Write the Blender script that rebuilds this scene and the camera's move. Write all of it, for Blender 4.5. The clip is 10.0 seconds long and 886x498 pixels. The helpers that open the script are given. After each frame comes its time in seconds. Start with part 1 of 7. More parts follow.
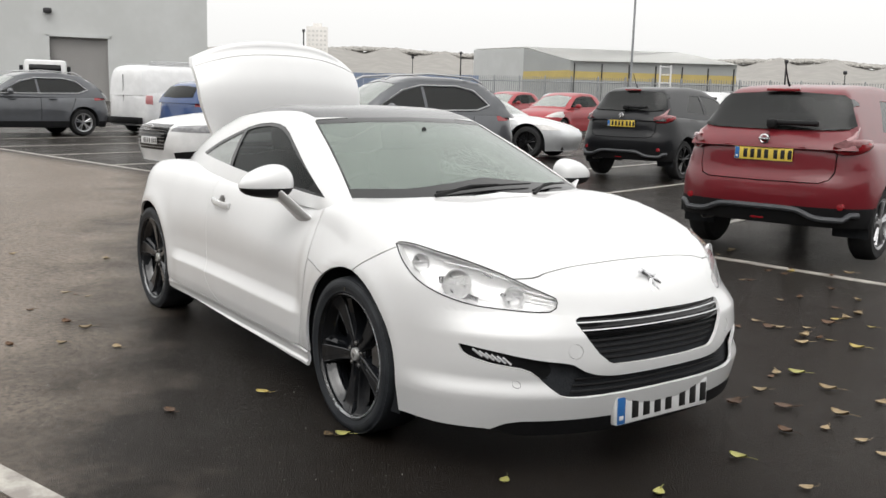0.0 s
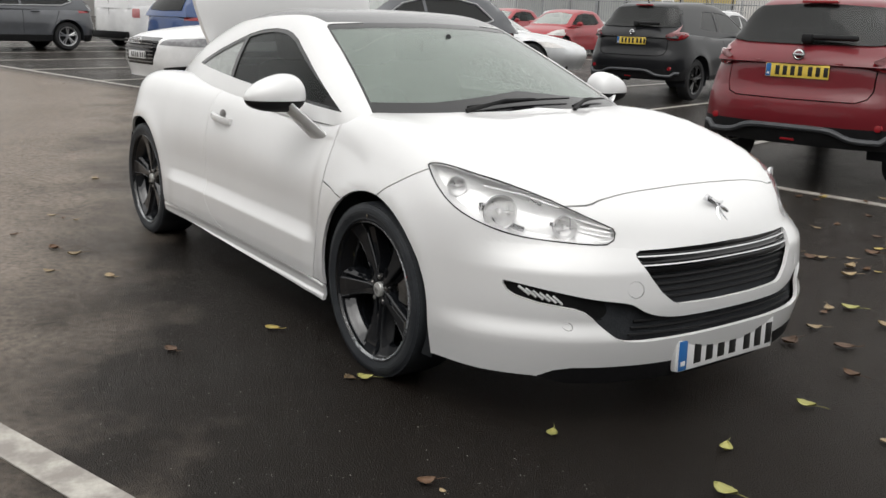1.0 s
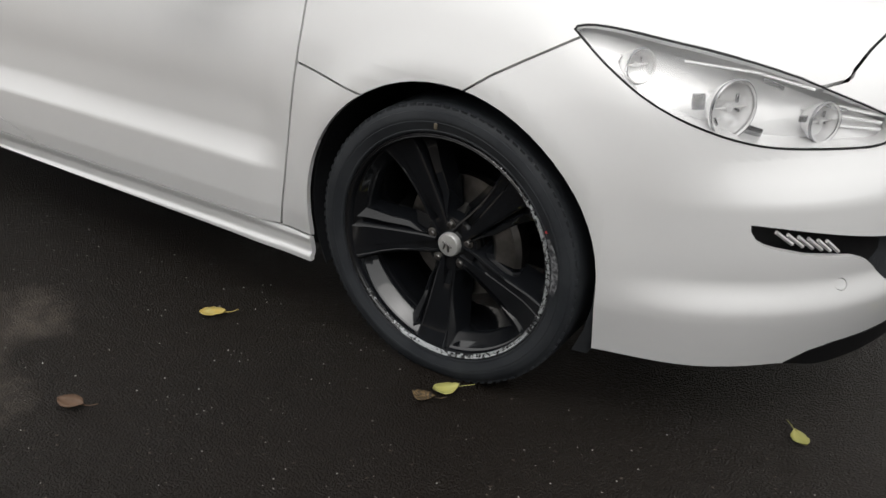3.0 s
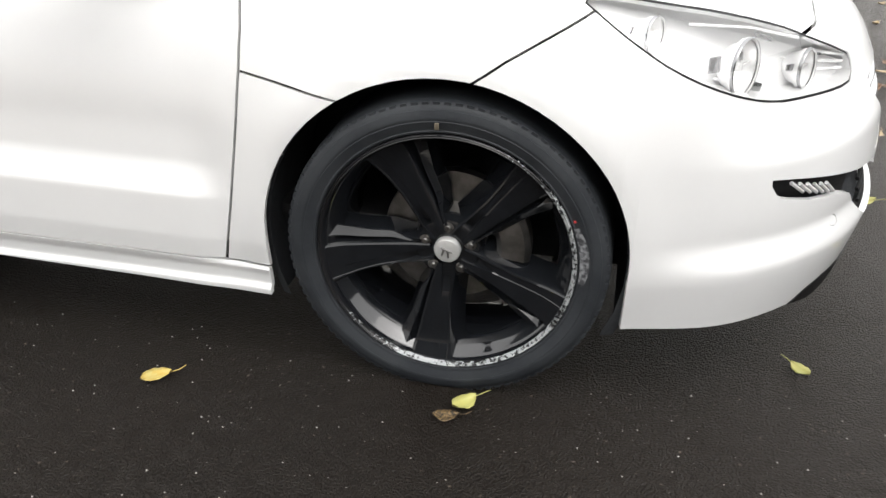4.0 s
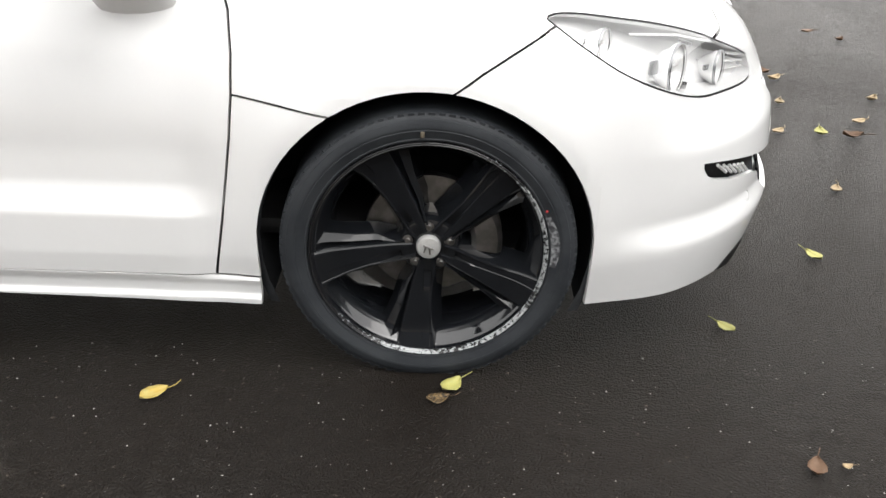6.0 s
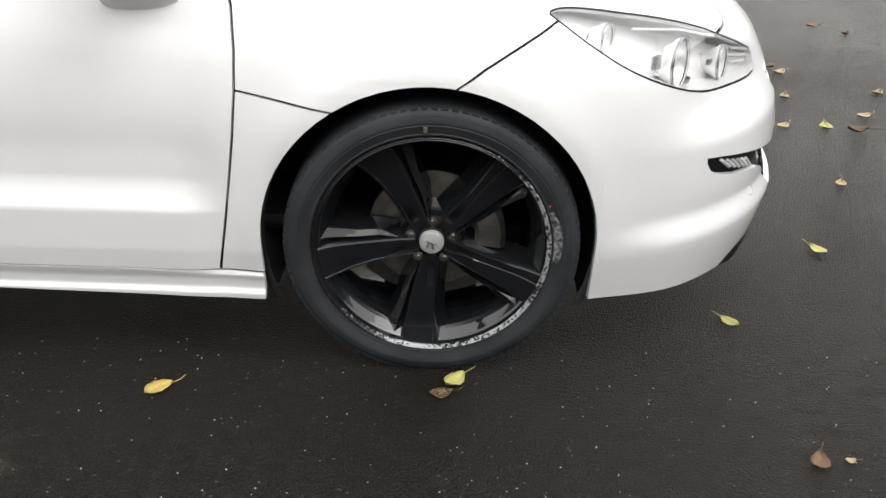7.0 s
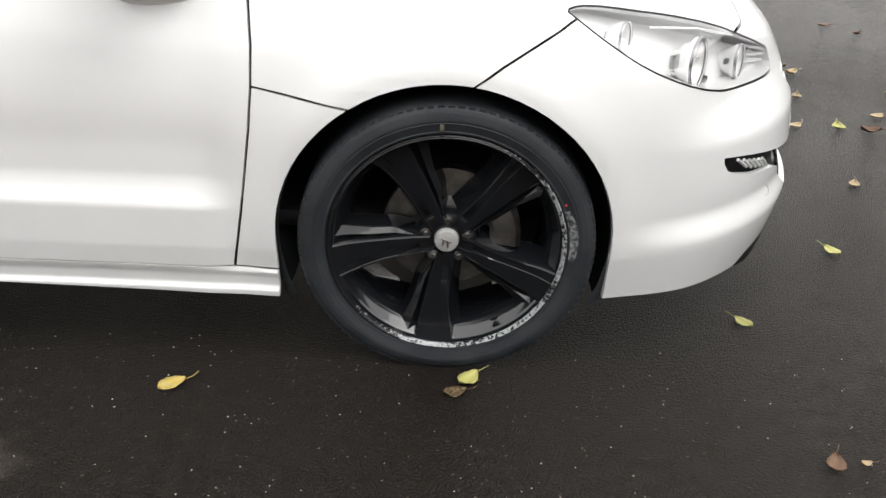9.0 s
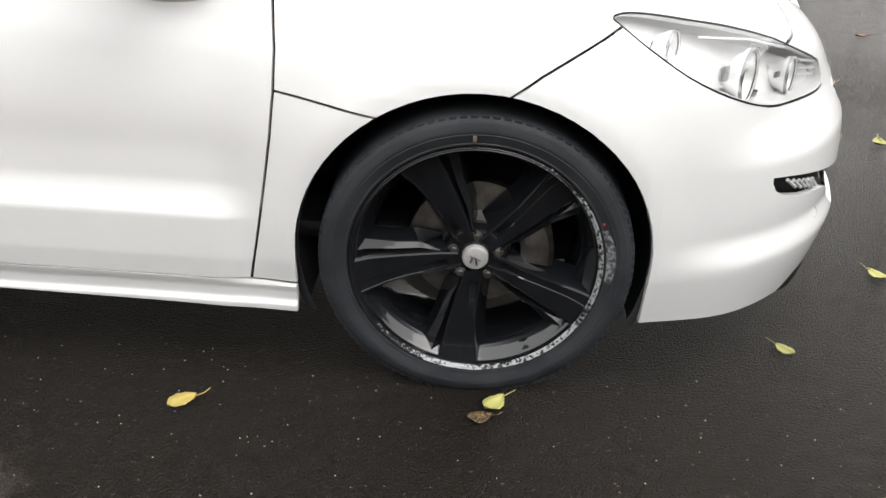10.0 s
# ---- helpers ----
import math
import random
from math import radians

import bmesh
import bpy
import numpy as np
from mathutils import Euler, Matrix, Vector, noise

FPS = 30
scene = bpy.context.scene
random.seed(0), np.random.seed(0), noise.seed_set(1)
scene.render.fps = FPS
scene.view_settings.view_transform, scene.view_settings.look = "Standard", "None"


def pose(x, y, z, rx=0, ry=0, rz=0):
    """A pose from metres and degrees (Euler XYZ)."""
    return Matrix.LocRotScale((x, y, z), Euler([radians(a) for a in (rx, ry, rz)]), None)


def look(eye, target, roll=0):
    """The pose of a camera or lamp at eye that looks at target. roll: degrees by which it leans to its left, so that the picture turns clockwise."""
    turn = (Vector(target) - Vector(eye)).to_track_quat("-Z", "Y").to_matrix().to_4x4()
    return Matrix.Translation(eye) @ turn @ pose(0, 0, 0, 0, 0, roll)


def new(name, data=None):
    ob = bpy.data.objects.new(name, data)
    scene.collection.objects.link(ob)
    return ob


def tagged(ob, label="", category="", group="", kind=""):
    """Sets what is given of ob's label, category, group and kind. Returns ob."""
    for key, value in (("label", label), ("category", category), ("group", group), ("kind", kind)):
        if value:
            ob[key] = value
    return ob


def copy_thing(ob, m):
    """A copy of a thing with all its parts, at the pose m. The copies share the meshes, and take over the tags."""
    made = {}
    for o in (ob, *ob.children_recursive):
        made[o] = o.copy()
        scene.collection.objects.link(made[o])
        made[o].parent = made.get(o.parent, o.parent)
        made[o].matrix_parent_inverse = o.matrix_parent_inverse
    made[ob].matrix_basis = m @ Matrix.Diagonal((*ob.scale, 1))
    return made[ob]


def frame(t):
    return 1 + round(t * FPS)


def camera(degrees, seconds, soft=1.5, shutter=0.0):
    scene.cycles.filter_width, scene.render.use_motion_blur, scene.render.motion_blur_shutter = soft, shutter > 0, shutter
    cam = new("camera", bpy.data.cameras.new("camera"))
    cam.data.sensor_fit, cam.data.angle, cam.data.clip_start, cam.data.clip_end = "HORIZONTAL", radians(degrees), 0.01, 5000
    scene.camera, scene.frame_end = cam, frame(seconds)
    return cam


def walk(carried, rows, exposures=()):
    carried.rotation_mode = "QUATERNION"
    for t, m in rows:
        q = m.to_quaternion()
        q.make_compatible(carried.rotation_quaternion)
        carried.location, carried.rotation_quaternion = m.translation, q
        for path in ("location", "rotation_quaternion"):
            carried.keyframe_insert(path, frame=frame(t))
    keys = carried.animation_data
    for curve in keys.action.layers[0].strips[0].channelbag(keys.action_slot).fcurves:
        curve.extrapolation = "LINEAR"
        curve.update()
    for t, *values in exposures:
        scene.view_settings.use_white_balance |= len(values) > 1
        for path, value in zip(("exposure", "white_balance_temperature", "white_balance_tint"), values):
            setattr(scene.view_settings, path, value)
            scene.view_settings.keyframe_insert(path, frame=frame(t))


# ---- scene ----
cam = camera(52.4, 10.0)
PATH = [
    (0, (3.214, -2.691, 1.39), (1.602, -1.553, 1.063), 1.6),
    (0.5, (3.141, -2.685, 1.369), (1.542, -1.547, 0.986), 1.6),
    (1, (2.769, -2.577, 1.315), (1.2, -1.439, 0.819), 2.1),
    (1.5, (2.362, -2.534, 1.277), (0.842, -1.368, 0.701), 2.5),
    (2, (1.861, -2.5, 1.26), (0.455, -1.253, 0.577), 2.2),
    (2.5, (1.366, -2.409, 1.217), (0.16, -1.035, 0.406), 2.5),
    (2.7, (1.189, -2.407, 1.197), (0.079, -0.972, 0.356), 2.5),
    (3.8, (0.398, -2.421, 1.227), (-0.036, -0.737, 0.24), 1.5),
    (4, (0.302, -2.436, 1.222), (-0.03, -0.726, 0.241), 1.4),
    (4.5, (0.069, -2.581, 1.25), (-0.018, -0.828, 0.291), 1.8),
    (5, (0.016, -2.622, 1.262), (0.011, -0.859, 0.317), 2.2),
    (5.5, (0.019, -2.637, 1.269), (0.036, -0.872, 0.327), 2.1),
    (7, (0.029, -2.651, 1.269), (0.032, -0.892, 0.318), 1.8),
    (7.5, (0.03, -2.647, 1.269), (0.022, -0.891, 0.312), 1.7),
    (8, (0.028, -2.642, 1.27), (0.014, -0.889, 0.308), 1.7),
    (8.5, (0.017, -2.64, 1.27), (0.005, -0.887, 0.308), 1.9),
    (9, (0.005, -2.644, 1.267), (-0.001, -0.888, 0.31), 2.1),
    (9.5, (-0.004, -2.624, 1.265), (-0.006, -0.874, 0.296), 2.5),
    (10, (-0.026, -2.531, 1.244), (-0.065, -0.775, 0.286), 3.1),
]
EXPOSURES = [(0, 0.16), (0.6, 0.14), (1.0, 0.0), (1.5, -0.26), (2.0, -0.56), (2.7, -0.2), (3.8, 0.70), (4.5, 1.32), (5.0, 1.28), (5.5, 1.12), (7.0, 0.72), (9.5, 0.70), (10.0, 0.80)]
walk(cam, [(t, look(eye, target, roll)) for t, eye, target, roll in PATH], EXPOSURES)

# ---- sky, light ----
world = bpy.data.worlds.new("overcast_sky")
scene.world = world
world.use_nodes = True
wn = world.node_tree
wn.nodes.clear()
w_out = wn.nodes.new("ShaderNodeOutputWorld")
w_bg = wn.nodes.new("ShaderNodeBackground")
w_sky = wn.nodes.new("ShaderNodeTexSky")
w_sky.sky_type = "NISHITA"
w_sky.sun_disc = False
w_sky.sun_elevation = radians(61)
w_sky.sun_rotation = radians(139)
w_sky.air_density, w_sky.dust_density, w_sky.ozone_density = 1.0, 6.0, 0.6
w_grey = wn.nodes.new("ShaderNodeHueSaturation")
w_grey.inputs["Saturation"].default_value = 0.10
w_mix = wn.nodes.new("ShaderNodeMix")
w_mix.data_type = "RGBA"
w_mix.inputs["Factor"].default_value = 0.72
w_mix.inputs["B"].default_value = (9.75, 9.7, 9.55, 1)
wn.links.new(w_sky.outputs["Color"], w_grey.inputs["Color"])
wn.links.new(w_grey.outputs["Color"], w_mix.inputs["A"])
# an overcast sky is brighter overhead than at the horizon
w_dir = wn.nodes.new("ShaderNodeTexCoord")
w_sep = wn.nodes.new("ShaderNodeSeparateXYZ")
wn.links.new(w_dir.outputs["Generated"], w_sep.inputs["Vector"])
w_up = wn.nodes.new("ShaderNodeMapRange")
w_up.inputs["To Min"].default_value, w_up.inputs["To Max"].default_value = 0.86, 1.40
wn.links.new(w_sep.outputs["Z"], w_up.inputs["Value"])
w_dome = wn.nodes.new("ShaderNodeVectorMath")
w_dome.operation = "SCALE"
wn.links.new(w_mix.outputs["Result"], w_dome.inputs[0])
wn.links.new(w_up.outputs["Result"], w_dome.inputs["Scale"])
wn.links.new(w_dome.outputs["Vector"], w_bg.inputs["Color"])
w_bg.inputs["Strength"].default_value = 0.13
wn.links.new(w_bg.outputs["Background"], w_out.inputs["Surface"])

sun_data = bpy.data.lights.new("sun", "SUN")
sun_data.energy, sun_data.angle, sun_data.color = 0.75, radians(55), (1.0, 0.97, 0.93)
sun = new("sun", sun_data)
sun.matrix_world = look((12, -14, 33), (0, 0, 0))


# ---- materials ----
def mat(name, color, rough=0.5, metal=0.0, vary=0.0, scale=8.0, bump=0.0, bump_scale=60.0, coat=0.0, spec=0.5,
        color2=None, rough_vary=0.0, random_tint=0.0, trans=0.0, emit=None):
    """Principled material with two scales of noise in colour, roughness and relief, in object metres."""
    m = bpy.data.materials.new(name)
    m.use_nodes = True
    nt = m.node_tree
    b = nt.nodes["Principled BSDF"]
    b.inputs["Base Color"].default_value = (*color, 1)
    b.inputs["Roughness"].default_value = rough
    b.inputs["Metallic"].default_value = metal
    b.inputs["Coat Weight"].default_value = coat
    b.inputs["Coat Roughness"].default_value = 0.06
    b.inputs["Specular IOR Level"].default_value = spec
    b.inputs["Transmission Weight"].default_value = trans
    if emit:
        b.inputs["Emission Color"].default_value = (*emit[0], 1)
        b.inputs["Emission Strength"].default_value = emit[1]
    co = nt.nodes.new("ShaderNodeNewGeometry").outputs["Position"]

    def noise_of(sc, detail=4.0, rgh=0.55):
        n = nt.nodes.new("ShaderNodeTexNoise")
        n.inputs["Scale"].default_value, n.inputs["Detail"].default_value = sc, detail
        n.inputs["Roughness"].default_value = rgh
        nt.links.new(co, n.inputs["Vector"])
        return n.outputs["Fac"]
    src = None
    if vary > 0:
        lo = nt.nodes.new("ShaderNodeMapRange")
        lo.inputs["From Min"].default_value, lo.inputs["From Max"].default_value = 0.35, 0.65
        nt.links.new(noise_of(scale), lo.inputs["Value"])
        fine = noise_of(scale * 9.0, 3.0)
        both = nt.nodes.new("ShaderNodeMath")
        both.operation = "MULTIPLY_ADD"
        nt.links.new(fine, both.inputs[0])
        both.inputs[1].default_value = 0.5
        nt.links.new(lo.outputs["Result"], both.inputs[2])
        mx = nt.nodes.new("ShaderNodeMix")
        mx.data_type = "RGBA"
        c2 = color2 or tuple(c * (1 - vary) for c in color)
        mx.inputs["A"].default_value = (*color, 1)
        mx.inputs["B"].default_value = (*c2, 1)
        nt.links.new(both.outputs["Value"], mx.inputs["Factor"])
        src = mx.outputs["Result"]
        nt.links.new(src, b.inputs["Base Color"])
    if random_tint > 0:
        oi = nt.nodes.new("ShaderNodeObjectInfo")
        hs = nt.nodes.new("ShaderNodeHueSaturation")
        mr = nt.nodes.new("ShaderNodeMapRange")
        mr.inputs["To Min"].default_value, mr.inputs["To Max"].default_value = 1 - random_tint, 1 + random_tint
        nt.links.new(oi.outputs["Random"], mr.inputs["Value"])
        nt.links.new(mr.outputs["Result"], hs.inputs["Value"])
        if src:
            nt.links.new(src, hs.inputs["Color"])
        else:
            hs.inputs["Color"].default_value = (*color, 1)
        nt.links.new(hs.outputs["Color"], b.inputs["Base Color"])
    if rough_vary > 0:
        rr = nt.nodes.new("ShaderNodeMapRange")
        rr.inputs["From Min"].default_value, rr.inputs["From Max"].default_value = 0.3, 0.7
        rr.inputs["To Min"].default_value, rr.inputs["To Max"].default_value = max(rough - rough_vary, 0.02), rough + rough_vary
        nt.links.new(noise_of(scale * 0.7), rr.inputs["Value"])
        nt.links.new(rr.outputs["Result"], b.inputs["Roughness"])
    if bump > 0:
        bp = nt.nodes.new("ShaderNodeBump")
        bp.inputs["Strength"].default_value, bp.inputs["Distance"].default_value = 1.0, bump
        nt.links.new(noise_of(bump_scale, 5.0, 0.6), bp.inputs["Height"])
        nt.links.new(bp.outputs["Normal"], b.inputs["Normal"])
    return m


WHITE_PAINT = mat("white_car_paint", (0.70, 0.70, 0.70), 0.42, vary=0.03, scale=3.0, coat=1.0, rough_vary=0.05)
BLACK_GLOSS = mat("gloss_black_plastic", (0.008, 0.008, 0.009), 0.14, vary=0.3, scale=30, rough_vary=0.06)
BLACK_MATT = mat("matt_black_plastic", (0.009, 0.009, 0.010), 0.6, spec=0.25, vary=0.4, scale=20, bump=0.0004, bump_scale=400)
LINER = mat("wheel_arch_felt", (0.024, 0.027, 0.032), 0.9, vary=0.4, scale=15, bump=0.002, bump_scale=90)
RUBBER = mat("tyre_rubber", (0.0125, 0.0148, 0.0185), 0.60, spec=0.35, vary=0.5, scale=14, color2=(0.026, 0.029, 0.033), bump=0.0006, bump_scale=200)
CHROME = mat("chrome", (0.75, 0.75, 0.76), 0.16, 1.0, vary=0.1, scale=40)
STEEL = mat("worn_steel", (0.32, 0.31, 0.30), 0.38, 1.0, vary=0.35, scale=30, rough_vary=0.1)
ROOF_BLACK = mat("grey_black_roof", (0.03, 0.031, 0.033), 0.16, vary=0.2, scale=6, coat=0.5)
SEAT_DARK = mat("dark_leather", (0.02, 0.02, 0.022), 0.5, vary=0.4, scale=12, bump=0.0006, bump_scale=150)
RED_LAMP = mat("red_lamp_plastic", (0.28, 0.012, 0.018), 0.12, vary=0.2, scale=30, coat=0.5)
SILVER_LAMP = mat("silver_reflector", (0.93, 0.93, 0.93), 0.20, 0.30, vary=0.05, scale=25, bump=0.003, bump_scale=22)
YELLOW_PLATE = mat("yellow_plate", (0.78, 0.57, 0.09), 0.4, vary=0.1, scale=10)
WHITE_PLATE = mat("white_plate", (0.72, 0.72, 0.72), 0.35, vary=0.08, scale=10)
BLUE_PLATE = mat("blue_plate_band", (0.025, 0.14, 0.40), 0.35, vary=0.1, scale=10)
INK = mat("plate_ink", (0.012, 0.012, 0.012), 0.45, vary=0.2, scale=20)


def glass(name, tint, haze=0.0, haze_color=(0.5, 0.52, 0.5), rough=0.0, ior=1.45, dew=None, edge=0.9):
    """Thin clear pane: sharp mirror reflections over a see-through tint, with a film for dust, mist and painted sheen.
    """
    m = bpy.data.materials.new(name)
    m.use_nodes = True
    nt = m.node_tree
    nt.nodes.clear()
    out = nt.nodes.new("ShaderNodeOutputMaterial")
    tr = nt.nodes.new("ShaderNodeBsdfTransparent")
    tr.inputs["Color"].default_value = (*tint, 1)
    gl = nt.nodes.new("ShaderNodeBsdfGlossy")
    gl.inputs["Roughness"].default_value = 0.02 + rough
    gl.inputs["Color"].default_value = (1, 1, 1, 1)
    df = nt.nodes.new("ShaderNodeBsdfDiffuse")
    df.inputs["Color"].default_value = (*haze_color, 1)
    lw = nt.nodes.new("ShaderNodeLayerWeight")
    lw.inputs["Blend"].default_value = 0.5
    p5 = nt.nodes.new("ShaderNodeMath")
    p5.operation = "POWER"
    p5.inputs[1].default_value = 5.0
    nt.links.new(lw.outputs["Facing"], p5.inputs[0])
    fr = nt.nodes.new("ShaderNodeMapRange")
    fr.inputs["To Min"].default_value, fr.inputs["To Max"].default_value = ((ior - 1) / (ior + 1)) ** 2, edge
    nt.links.new(p5.outputs["Value"], fr.inputs["Value"])
    film = nt.nodes.new("ShaderNodeMixShader")
    film.inputs["Fac"].default_value = haze
    nt.links.new(tr.outputs[0], film.inputs[1])
    nt.links.new(df.outputs[0], film.inputs[2])
    if dew:
        # beads of condensation in one round patch, streaks elsewhere
        pos = nt.nodes.new("ShaderNodeNewGeometry").outputs["Position"]
        dist = nt.nodes.new("ShaderNodeVectorMath")
        dist.operation = "DISTANCE"
        dist.inputs[1].default_value = dew
        nt.links.new(pos, dist.inputs[0])
        near = nt.nodes.new("ShaderNodeMapRange")
        near.inputs["From Min"].default_value, near.inputs["From Max"].default_value = 0.34, 0.14
        nt.links.new(dist.outputs["Value"], near.inputs["Value"])
        vo = nt.nodes.new("ShaderNodeTexNoise")
        vo.inputs["Scale"].default_value, vo.inputs["Detail"].default_value, vo.inputs["Distortion"].default_value = 75.0, 3.0, 1.5
        nt.links.new(pos, vo.inputs["Vector"])
        bead = nt.nodes.new("ShaderNodeMapRange")
        bead.inputs["From Min"].default_value, bead.inputs["From Max"].default_value = 0.46, 0.62
        bead.inputs["To Min"].default_value, bead.inputs["To Max"].default_value = -0.16, 0.40
        nt.links.new(vo.outputs["Fac"], bead.inputs["Value"])
        pr = nt.nodes.new("ShaderNodeMath")
        pr.operation = "MULTIPLY"
        nt.links.new(near.outputs["Result"], pr.inputs[0])
        nt.links.new(bead.outputs["Result"], pr.inputs[1])
        big = nt.nodes.new("ShaderNodeTexNoise")
        big.inputs["Scale"].default_value = 5.0
        nt.links.new(pos, big.inputs["Vector"])
        bm_ = nt.nodes.new("ShaderNodeMath")
        bm_.operation = "MULTIPLY_ADD"
        nt.links.new(big.outputs["Fac"], bm_.inputs[0])
        bm_.inputs[1].default_value = 0.22
        bm_.inputs[2].default_value = haze - 0.11
        ad = nt.nodes.new("ShaderNodeMath")
        ad.operation, ad.use_clamp = "ADD", True
        nt.links.new(pr.outputs["Value"], ad.inputs[0])
        nt.links.new(bm_.outputs["Value"], ad.inputs[1])
        nt.links.new(ad.outputs["Value"], film.inputs["Fac"])
    mx = nt.nodes.new("ShaderNodeMixShader")
    nt.links.new(fr.outputs["Result"], mx.inputs["Fac"])
    nt.links.new(film.outputs[0], mx.inputs[1])
    nt.links.new(gl.outputs[0], mx.inputs[2])
    nt.links.new(mx.outputs[0], out.inputs["Surface"])
    return m


GLASS_SCREEN = glass("windscreen_glass", (0.58, 0.65, 0.61), 0.30, (0.29, 0.34, 0.305), ior=1.6, dew=(-0.42, 0.12, 1.07))
GLASS_SIDE = glass("tinted_side_glass", (0.55, 0.58, 0.57), 0.0, ior=1.2, edge=0.45)
# pale film painted in for the sky that these panes mirror
GLASS_QUARTER = glass("pale_sheen_glass", (0.7, 0.73, 0.72), 0.30, (0.55, 0.58, 0.55), ior=1.5)
GLASS_DARK = glass("dark_rear_glass", (0.16, 0.17, 0.17), 0.02, ior=1.38)
GLASS_LAMP = glass("clear_lamp_cover", (0.95, 0.95, 0.95), 0.02, (0.8, 0.8, 0.8))


# ---- mesh helpers ----
def mesh_ob(name, bm, material, parent=None, label="", smooth=True, angle=40):
    """Links a bmesh as one mesh object."""
    me = bpy.data.meshes.new(name)
    bmesh.ops.recalc_face_normals(bm, faces=bm.faces[:])
    bm.to_mesh(me)
    bm.free()
    for p in me.polygons:
        p.use_smooth = smooth
    if smooth and angle < 180:
        me.set_sharp_from_angle(angle=radians(angle))
    if material:
        me.materials.append(material)
    ob = new(name, me)
    if parent is not None:
        ob.parent = parent
    if label:
        tagged(ob, label)
    return ob


part = mesh_ob


def thing(name, label, category, m=None, group="", kind=""):
    e = new(name)
    e.empty_display_size = 0.1
    tagged(e, label, category, group, kind)
    if m is not None:
        e.matrix_world = m
    return e


def add_box(bm, c, s, bevel=0.0, m=None, seg=2):
    """Box with centre c and size s, rounded edges."""
    g = bmesh.ops.create_cube(bm, size=1.0)
    vs = g["verts"]
    bmesh.ops.scale(bm, vec=s, verts=vs)
    if bevel > 0:
        es = list({e for v in vs for e in v.link_edges})
        r = bmesh.ops.bevel(bm, geom=es, offset=bevel, segments=seg, profile=0.5, affect="EDGES")
        vs = list({v for f in r["faces"] for v in f.verts} | {v for v in vs if v.is_valid})
    bmesh.ops.translate(bm, vec=c, verts=vs)
    if m is not None:
        bmesh.ops.transform(bm, matrix=m, verts=vs)
    return vs


def add_tube(bm, pts, r, n=8, cap=True, r_end=None):
    """Round bar along a line of points."""
    pts = [Vector(p) for p in pts]
    rings = []
    up = Vector((0, 0, 1))
    for i, p in enumerate(pts):
        d = (pts[min(i + 1, len(pts) - 1)] - pts[max(i - 1, 0)]).normalized()
        s = d.cross(up)
        if s.length < 1e-3:
            s = d.cross(Vector((1, 0, 0)))
        s.normalize()
        u = s.cross(d)
        k = r if r_end is None else r + (r_end - r) * i / (len(pts) - 1)
        rings.append([bm.verts.new(p + (s * math.cos(a) + u * math.sin(a)) * k) for a in (2 * math.pi * j / n for j in range(n))])
    for a, b in zip(rings, rings[1:]):
        for j in range(n):
            bm.faces.new((a[j], a[(j + 1) % n], b[(j + 1) % n], b[j]))
    if cap:
        bm.faces.new(rings[0][::-1])
        bm.faces.new(rings[-1])


def add_lathe(bm, profile, n=48, axis="y", centre=(0, 0, 0), close=False, a0=0.0, a1=2 * math.pi):
    """Turns a profile of (radius, along) about an axis."""
    full = abs(a1 - a0 - 2 * math.pi) < 1e-6
    cols = n if full else n + 1
    rings = []
    for r, h in profile:
        ring = []
        for j in range(cols):
            a = a0 + (a1 - a0) * j / n
            c, s = r * math.cos(a), r * math.sin(a)
            p = (c, h, s) if axis == "y" else ((c, s, h) if axis == "z" else (h, c, s))
            ring.append(bm.verts.new(Vector(p) + Vector(centre)))
        rings.append(ring)
    if close:
        rings.append(rings[0])
    for a, b in zip(rings, rings[1:]):
        for j in range(cols if full else cols - 1):
            k = (j + 1) % cols
            try:
                bm.faces.new((a[j], a[k], b[k], b[j]))
            except ValueError:
                pass


def prism(bm, poly, d, frame_of):
    """Solid of an outline poly of (u, v); frame_of(u, v, w) gives the place, w from 0 to d."""
    lo = [bm.verts.new(frame_of(u, v, 0)) for u, v in poly]
    hi = [bm.verts.new(frame_of(u, v, d)) for u, v in poly]
    n = len(poly)
    bm.faces.new(lo[::-1])
    bm.faces.new(hi)
    for i in range(n):
        bm.faces.new((lo[i], lo[(i + 1) % n], hi[(i + 1) % n], hi[i]))


# ---- shells from smooth solids ----
def smax(a, b, k):
    h = np.clip(0.5 + 0.5 * (a - b) / k, 0, 1)
    return b + (a - b) * h + k * h * (1 - h)


def curve(xs, ys):
    """Smooth monotone-ish curve through points, for arrays."""
    xs, ys = np.array(xs, float), np.array(ys, float)
    d = np.diff(ys) / np.diff(xs)
    t = np.empty_like(xs)
    t[0], t[-1] = d[0], d[-1]
    t[1:-1] = np.where(d[:-1] * d[1:] > 0, 2 * d[:-1] * d[1:] / (d[:-1] + d[1:] + 1e-12), 0)

    def f(x):
        x = np.clip(x, xs[0], xs[-1])
        i = np.clip(np.searchsorted(xs, x) - 1, 0, len(xs) - 2)
        h = xs[i + 1] - xs[i]
        s = (x - xs[i]) / h
        return ((2 * s**3 - 3 * s**2 + 1) * ys[i] + (s**3 - 2 * s**2 + s) * h * t[i]
                + (-2 * s**3 + 3 * s**2) * ys[i + 1] + (s**3 - s**2) * h * t[i + 1])
    return f


